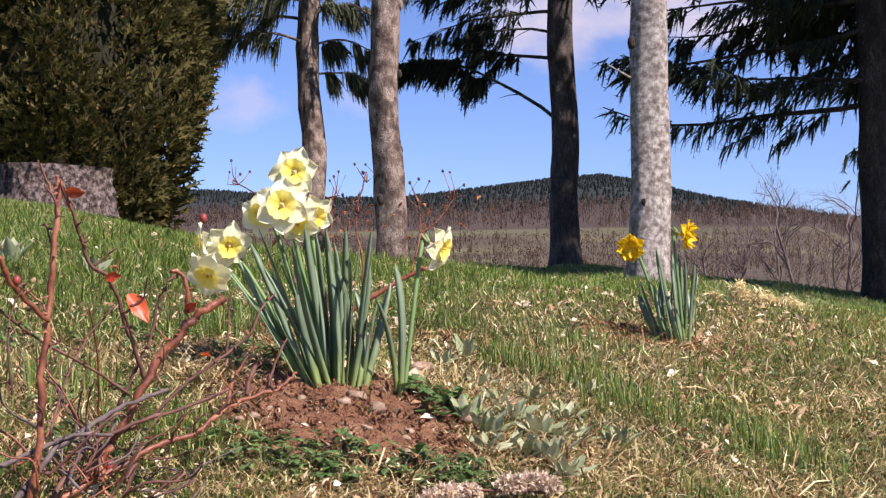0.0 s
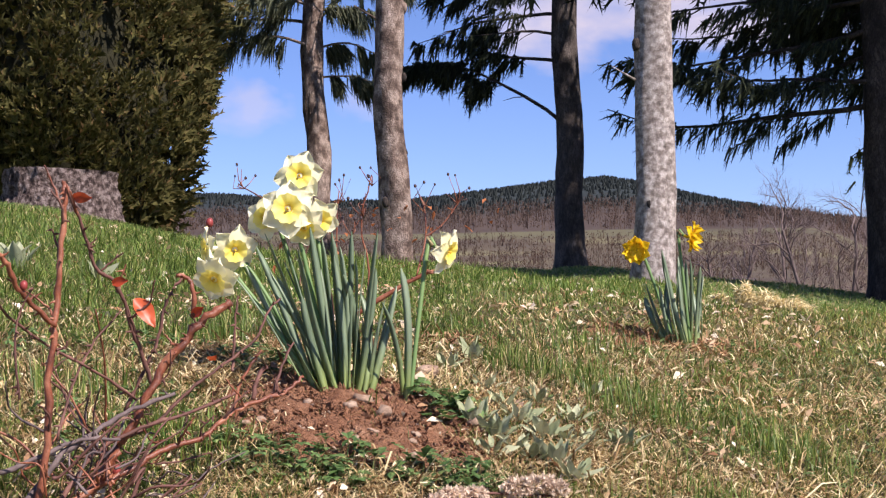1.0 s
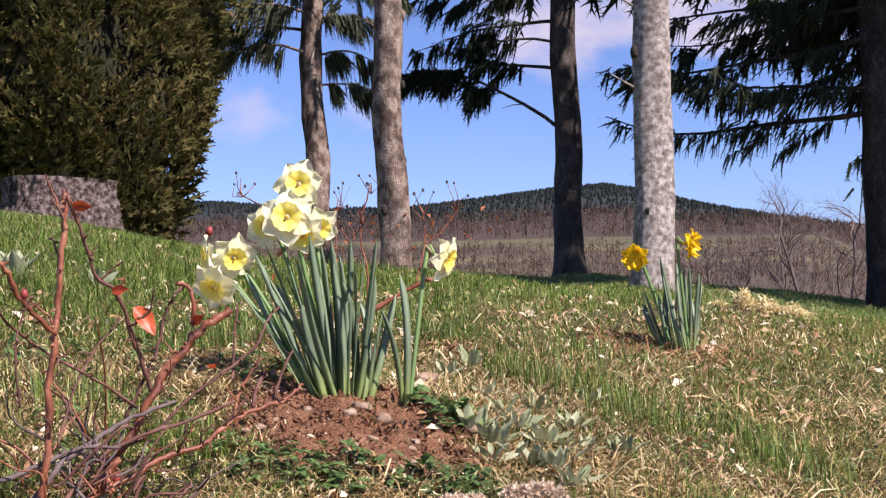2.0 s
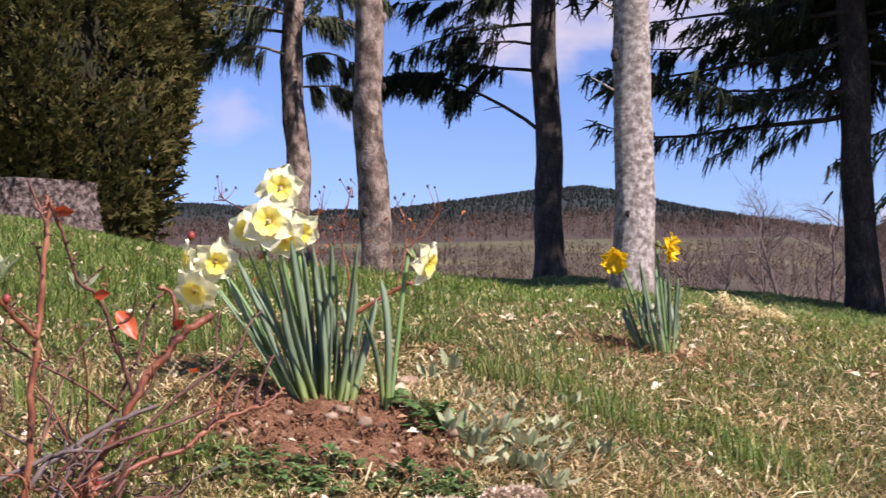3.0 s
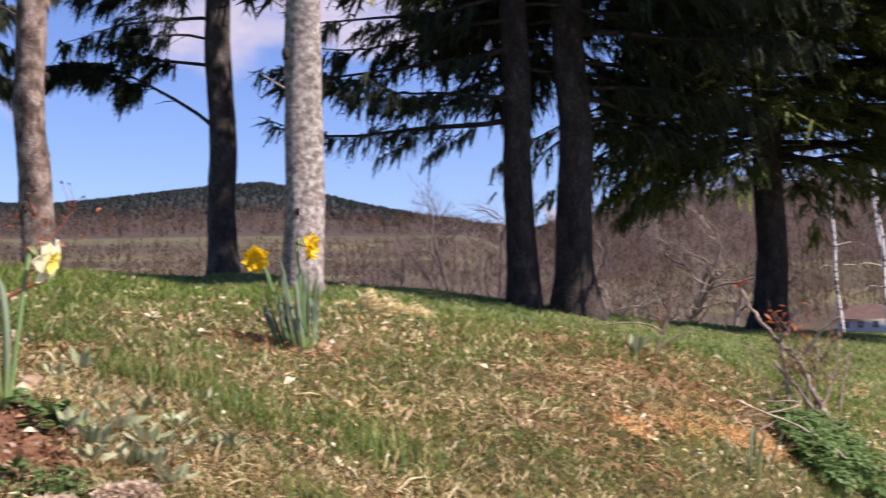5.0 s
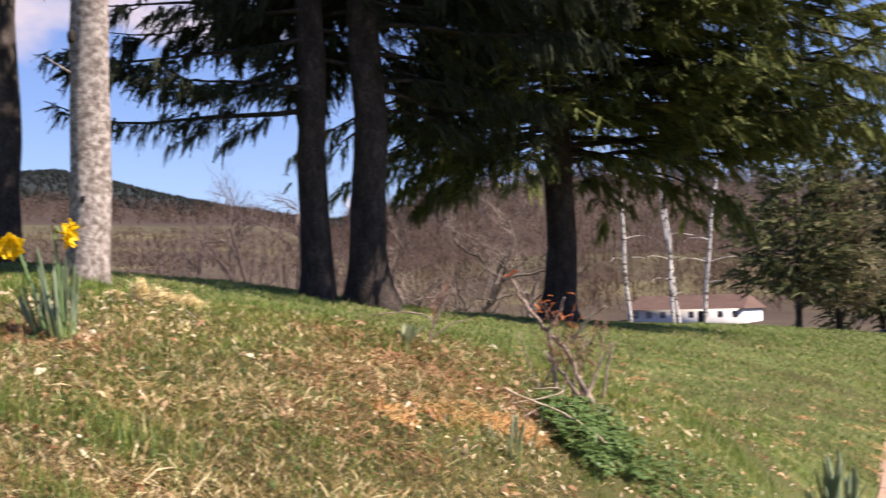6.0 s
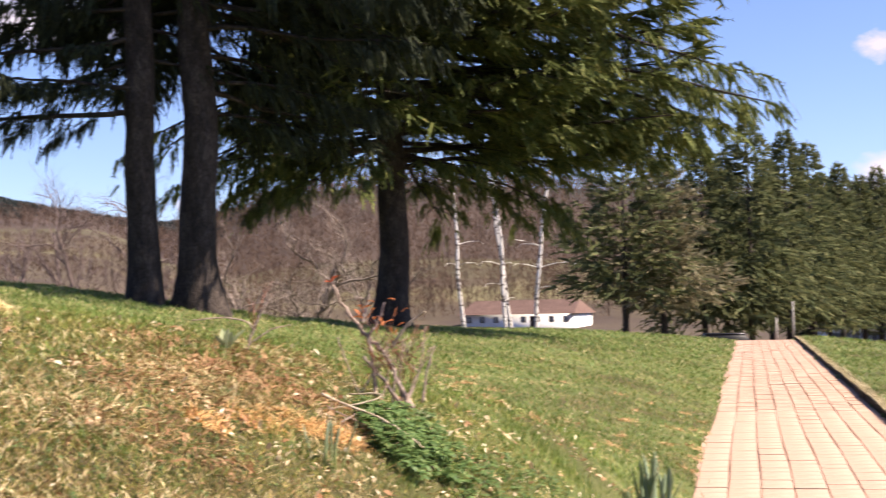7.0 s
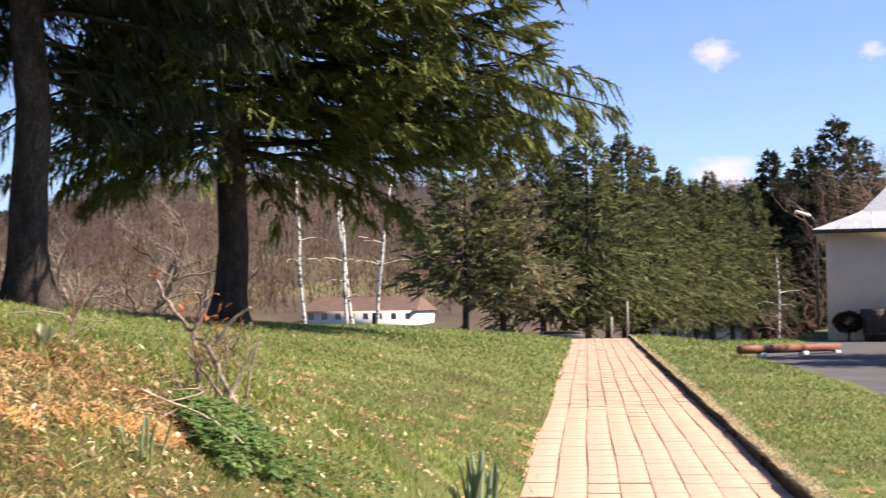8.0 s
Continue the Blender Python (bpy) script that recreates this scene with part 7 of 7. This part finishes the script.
def build_turf():
    g = np.random.default_rng(11)
    parts = []
    for n, r0, r1 in ((300000, 1.2, 4.8), (175000, 4.8, 10)):
        x, y, r, u, v = sample_land(g, n, r0, r1)
        gr = greenness(x, y, r, u, v)
        tuft = wave(x, y, 16, 0.7) * wave(x, y, 29, 2.2)
        keep = g.random(len(x)) < gr * (0.35 + 1.3 * tuft)
        x, y, r, u, v, tuft = x[keep], y[keep], r[keep], u[keep], v[keep], tuft[keep]
        n = len(x)
        lawn = smooth01((u - 5.5) / 4) * (1 - smooth01((v - 3.5) / 3)) + (v < EDGE_R)
        h = (0.009 + 0.036 * tuft + 0.010 * g.random(n)) * (1 + 0.55 * smooth01((r - 3.2) / 1.5) + 0.6 * smooth01((0.1 - x / y) / 0.25) * smooth01((r - 2.2) / 0.8) * (1 - smooth01((r - 6) / 3))) * (1 - 0.45 * np.clip(lawn, 0, 1)) * g.uniform(0.5, 1.8, n)
        w = (0.0010 + 0.00040 * r) * g.uniform(0.6, 1.5, n)
        parts.append(blades(x, y, h, w, np.full(n, 1.4), g, np.clip(g.normal(0.3, 0.3, n), 0, 0.9)))
    blade_mesh("grass", np.concatenate(parts), GRASS, "short spring grass, green in uneven tufts", "grass")
    # the lawn farther off: one short blade each
    x, y, r, u, v = sample_land(g, 330000, 9.0, 42.0)
    keep = g.random(len(x)) < 0.30 + 1.3 * wave(x, y, 2.2, 0.2) * wave(x, y, 7.0, 1.7)
    x, y, r = x[keep], y[keep], r[keep]
    n = len(x)
    a = g.uniform(0, 6.283, n)
    base = np.stack([x, y, ground_z(x, y) - 0.005], 1)
    sd = np.stack([np.cos(a), np.sin(a), np.zeros(n)], 1) * (0.00050 * r * g.uniform(0.6, 1.5, n))[:, None]
    tip = base + np.stack([g.normal(size=n) * 0.6, g.normal(size=n) * 0.6, np.ones(n)], 1) * (g.uniform(0.02, 0.06, n) * (0.6 + r / 40))[:, None]
    tagged(tri_mesh("lawn_grass", np.stack([base - sd, base + sd, tip], 1), LAWN_GRASS), "mown lawn grass, fresh green with dry tan patches", "grass", "", "stuff")
    # dry strands, most of them lying every way in the turf
    parts = []
    for n, r0, r1 in ((270000, 1.2, 5.5), (90000, 5.5, 18)):
        x, y, r, u, v = sample_land(g, n, r0, r1)
        gr = greenness(x, y, r, u, v)
        pat = wave(x, y, 5.0, 3.0) * 0.5 + wave(x, y, 19, 1.1) * 0.5
        keep = g.random(len(x)) < np.where(r > 5.5, 0.55 * np.clip(pat * 3.4 - 1.2, 0, 1.4), (1.2 - gr) * np.clip(pat * 3.0 - 0.6, 0.15, 1.6) * (1 - 0.75 * smooth01((r - 3.0) / 1.2)) * (1 - 0.6 * smooth01((0.12 - x / y) / 0.25) * smooth01((r - 2.3) / 0.6)) + np.where(r > 3.6, 0.02, 0.05))
        x, y, r = x[keep], y[keep], r[keep]
        n = len(x)
        h = g.uniform(0.008, 0.036, n) * (1 + 1.2 * (g.random(n) < 0.12)) * (1 - 0.3 * smooth01((r - 4) / 4))
        lay = np.clip(g.normal(0.72 if r0 < 5 else 0.45, 0.24, n), 0, 0.97)
        parts.append(blades(x, y, h, (0.0010 + 0.00042 * r) * g.uniform(0.5, 1.6, n), np.full(n, 1.2), g, lay, -0.004))
    blade_mesh("dry_grass", np.concatenate(parts), STRAW, "withered tan grass lying in the turf", "grass")
    # short mossy growth on the shoulder of the bank
    x, y, r, u, v = sample_land(g, 150000, 1.5, 5.2, 12.0, 56.0)
    keep = g.random(len(x)) < (0.35 + 0.65 * wave(x, y, 11.0, 4.4)) * (1 - 0.6 * smooth01((v - 1.6) / 0.8))
    x, y, r = x[keep], y[keep], r[keep]
    n = len(x)
    a = g.uniform(0, 6.283, n)
    base = np.stack([x, y, ground_z(x, y) - 0.002], 1)
    sd = np.stack([np.cos(a), np.sin(a), np.zeros(n)], 1) * (0.0007 * r * g.uniform(0.5, 1.4, n))[:, None]
    tip = base + np.stack([g.normal(size=n) * 0.8, g.normal(size=n) * 0.8, np.ones(n)], 1) * g.uniform(0.006, 0.022, n)[:, None]
    tagged(tri_mesh("moss", np.stack([base - sd, base + sd, tip], 1), MOSS), "short yellow-green moss and fine grass", "moss", "", "stuff")
    # pale dead grass hanging over the kerb
    u = 6 * (44 / 6) ** g.random(15000)
    v = EDGE_R - 0.012 - np.abs(g.normal(size=15000)) * 0.055 + 0.008 * np.sin(u * 2.3)
    x, y = uv_to_xy(u, v)
    t = blades(x, y, g.uniform(0.02, 0.055, 15000), 0.0012 + 0.0005 * u, np.full(15000, 1.2), g, np.clip(g.normal(0.55, 0.25, 15000), 0, 0.95))
    t[:, :, 2] += (0.09 - ground_z(x, y) + np.minimum(ground_z(*uv_to_xy(u, v * 0 - 0.6)) + 0.06, 0))[:, None]
    blade_mesh("kerb_grass", t, KERB_GRASS, "pale dead grass hanging over the kerb", "grass")
    # taller tufts in the middle of the bed
    px, py = [], []
    for cx, cy, rad, m in ((0.25, 2.45, 0.06, 200), (0.33, 2.3, 0.05, 200), (0.55, 2.2, 0.05, 200), (0.30, 2.85, 0.07, 220), (-0.42, 2.5, 0.08, 300), (0.12, 2.5, 0.05, 160), (0.40, 1.9, 0.05, 160), (0.25, 1.65, 0.02, 60), (-0.55, 1.95, 0.06, 200), (-0.36, 1.78, 0.05, 160), (2.2, 3.9, 0.1, 260), (3.40, 4.40, 0.10, 520)):
        q = g.normal(size=(m, 2)) * rad
        px.append(cx + q[:, 0])
        py.append(cy + q[:, 1])
    x, y = np.concatenate(px), np.concatenate(py)
    n = len(x)
    blade_mesh("grass_tuft", blades(x, y, g.uniform(0.04, 0.085, n), np.full(n, 0.0022), np.full(n, 0.7), g), GRASS, "taller tufts of fresh green grass", "grass")


build_turf()


def litter(name, label, spots, n, length, width, lift, material, seed, category="litter"):
    """Loose dead stalks or needles lying in heaps."""
    g = np.random.default_rng(seed)
    tris = []
    k = np.arange(n) % len(spots)
    sp = np.array(spots)[k]
    a, d = g.uniform(0, 6.28, n), np.sqrt(g.random(n))
    x, y = sp[:, 0] + sp[:, 2] * d * np.cos(a), sp[:, 1] + sp[:, 3] * d * np.sin(a)
    z = ground_z(x, y) + lift * sp[:, 4] * (1 - d * d) * g.random(n) + 0.004
    p = np.stack([x, y, z], 1)
    b = g.uniform(0, 6.28, n)
    dv = np.stack([np.cos(b), np.sin(b), g.normal(size=n) * 0.35], 1)
    sv = np.stack([-np.sin(b), np.cos(b), g.normal(size=n) * 0.4], 1)
    L, W = length * g.uniform(0.5, 1.4, n)[:, None], width * g.uniform(0.6, 1.4, n)[:, None]
    q = p + dv * L * 0.5 + np.stack([np.zeros(n), np.zeros(n), g.uniform(0, 0.3, n) * L[:, 0]], 1)
    e = p + dv * L
    e[:, 2] = np.maximum(e[:, 2], ground_z(e[:, 0], e[:, 1]) + 0.002)
    q[:, 2] = np.maximum(q[:, 2], ground_z(q[:, 0], q[:, 1]) + 0.003)
    v = np.stack([p - sv * W * 0.5, p + sv * W * 0.5, q + sv * W * 0.5, q - sv * W * 0.5, e], 1)
    blade_mesh(name, v, material, label, category)


litter("straw_heap", "low heap of pale dry straw on the grass", [(0.90, 4.03, 0.035, 0.05, 1.0), (0.96, 4.0, 0.05, 0.05, 0.7), (1.03, 3.98, 0.06, 0.05, 0.5), (0.83, 4.06, 0.02, 0.03, 0.4)], 3600, 0.026, 0.0034, 0.075, PALE_STRAW, 121)
litter("orange_needles", "patch of orange dead needles and twigs", [(1.43, 2.90, 0.08, 0.07, 0.4), (1.55, 2.99, 0.10, 0.07, 0.4), (1.66, 2.99, 0.08, 0.06, 0.4), (1.26, 2.78, 0.05, 0.05, 0.3), (1.74, 3.04, 0.06, 0.05, 0.3)], 1500, 0.03, 0.0026, 0.022, ORANGE, 122)
litter("dead_stalks", "brown dead stalks and leaves in the bed", [(-0.32, 2.35, 0.18, 0.14, 0.4), (-0.28, 2.55, 0.16, 0.12, 0.4), (0.40, 3.12, 0.10, 0.08, 0.3), (1.6, 3.3, 0.20, 0.15, 0.4), (2.05, 4.0, 0.30, 0.2, 0.4), (0.0, 2.72, 0.12, 0.08, 0.3), (1.75, 3.6, 0.2, 0.15, 0.3), (1.45, 3.25, 0.25, 0.2, 0.3), (1.2, 3.0, 0.2, 0.2, 0.3), (1.8, 3.25, 0.2, 0.15, 0.3), (1.5, 3.6, 0.25, 0.15, 0.3), (1.1, 2.6, 0.2, 0.15, 0.2), (0.55, 3.0, 0.15, 0.12, 0.2)], 4600, 0.04, 0.0035, 0.03, RUST_STRAW, 123)
litter("straw_litter", "loose tan straw behind the daffodils", [(-0.36, 2.3, 0.14, 0.12, 0.5), (-0.25, 2.5, 0.14, 0.12, 0.4), (-0.42, 2.1, 0.10, 0.10, 0.4), (-0.05, 2.55, 0.15, 0.10, 0.3), (0.25, 1.98, 0.10, 0.10, 0.3), (0.6, 2.0, 0.2, 0.15, 0.3), (1.1, 2.2, 0.2, 0.15, 0.3), (0.5, 2.6, 0.2, 0.2, 0.3), (0.9, 2.6, 0.2, 0.15, 0.3), (0.0, 1.78, 0.15, 0.08, 0.2), (1.9, 3.75, 0.25, 0.2, 0.4), (1.35, 3.1, 0.2, 0.15, 0.3)], 7000, 0.045, 0.0022, 0.03, STRAW, 125)
gl = np.random.default_rng(127)
lawn_spots = [(*uv_to_xy(11.2, 0.24), 0.10, 0.09, 0.3), (*uv_to_xy(10.5, 0.22), 0.08, 0.07, 0.3), (*uv_to_xy(12.6, 0.26), 0.12, 0.10, 0.3), (*uv_to_xy(9.7, 0.22), 0.07, 0.06, 0.3), (9.75, 13.75, 0.30, 0.25, 0.4), (3.80, 5.50, 0.07, 0.06, 0.2), (3.9, 5.35, 0.06, 0.05, 0.2), (4.28, 5.0, 0.10, 0.06, 0.3), (4.6, 5.28, 0.08, 0.06, 0.3)]
for k in range(9):
    lx, ly = uv_to_xy(7.6 + 0.55 * k + gl.uniform(-0.1, 0.1), 0.10 + gl.uniform(-0.12, 0.03))
    lawn_spots += [(lx, ly, 0.09, 0.05, 0.5)] * 2
for k in range(70):
    lx, ly = uv_to_xy(gl.uniform(5.6, 15), gl.uniform(0.25, 4.2) if k % 4 else gl.uniform(-3.6, -1.7))
    lr = gl.uniform(0.02, 0.13)
    lawn_spots.append((lx, ly, lr, lr * 0.7, 0.15))
litter("lawn_litter", "small heaps of orange-brown litter on the lawn", lawn_spots, 5000, 0.045, 0.007, 0.05, LAWN_LITTER, 124)


def dead_leaves(n, seed, small=0.0025, large=0.008, clumpy=False, near=1.5, ratio=3.4):
    """Curled dead leaves and bits scattered over the bed."""
    g = np.random.default_rng(seed)
    r = near * ratio ** g.random(n)
    az = np.radians(g.uniform(-18, 48, n))
    x, y = r * np.sin(az), r * np.cos(az)
    v = PV[0] * x + PV[1] * y
    ok = v > EDGE_L + 0.15
    if clumpy:
        ok &= wave(x, y, 9.0, 5.0) * wave(x, y, 21.0, 6.0) > 0.3
    x, y, r = x[ok], y[ok], r[ok]
    n = len(x)
    z = ground_z(x, y) + g.uniform(0.002, 0.018, n)
    s = g.uniform(small, large, n)
    b = g.uniform(0, 6.28, n)
    d = np.stack([np.cos(b), np.sin(b), g.normal(size=n) * 0.5], 1) * s[:, None]
    e = np.stack([-np.sin(b), np.cos(b), g.normal(size=n) * 0.5], 1) * (s * 0.45)[:, None]
    p = np.stack([x, y, z], 1)
    up = np.array([0, 0, 1.0]) * (s * 0.35)[:, None]
    v = np.stack([p - d - e * 0.2, p - d + e * 0.2, p + e + up, p - e + up * 0.4, p + d], 1)
    blade_mesh("dead_leaves", v, DEAD_LEAF, "curled dead leaves and pale chaff in the turf", "litter")


dead_leaves(4200, 131)
dead_leaves(7000, 132, 0.006, 0.015, True)
dead_leaves(5000, 133, 0.008, 0.022, True, 4.5, 3.2)
dead_leaves(5200, 134, 0.006, 0.016, True, 2.6, 2.4)


def soil_crumbs(n, seed):
    """Loose crumbs on the dug soil."""
    g = np.random.default_rng(seed)
    a, d = g.uniform(0, 6.28, n), np.sqrt(g.random(n))
    x, y = -0.14 + 0.23 * d * np.cos(a), 2.0 + 0.21 * d * np.sin(a)
    z = ground_z(x, y) + 0.012 * (1 - d * d) + 0.002
    s = g.uniform(0.002, 0.007, n)[:, None]
    p = np.stack([x, y, z], 1)
    c = [p + g.normal(size=(n, 3)) * s * 0.7 for _ in range(4)]
    tri = np.concatenate([np.stack([c[i], c[j], c[k]], 1) for i, j, k in ((0, 1, 2), (0, 1, 3), (1, 2, 3), (0, 2, 3))])
    tagged(tri_mesh("soil_crumbs", tri, SOIL), "loose crumbs of brown soil", "soil", "", "stuff")


soil_crumbs(2600, 141)
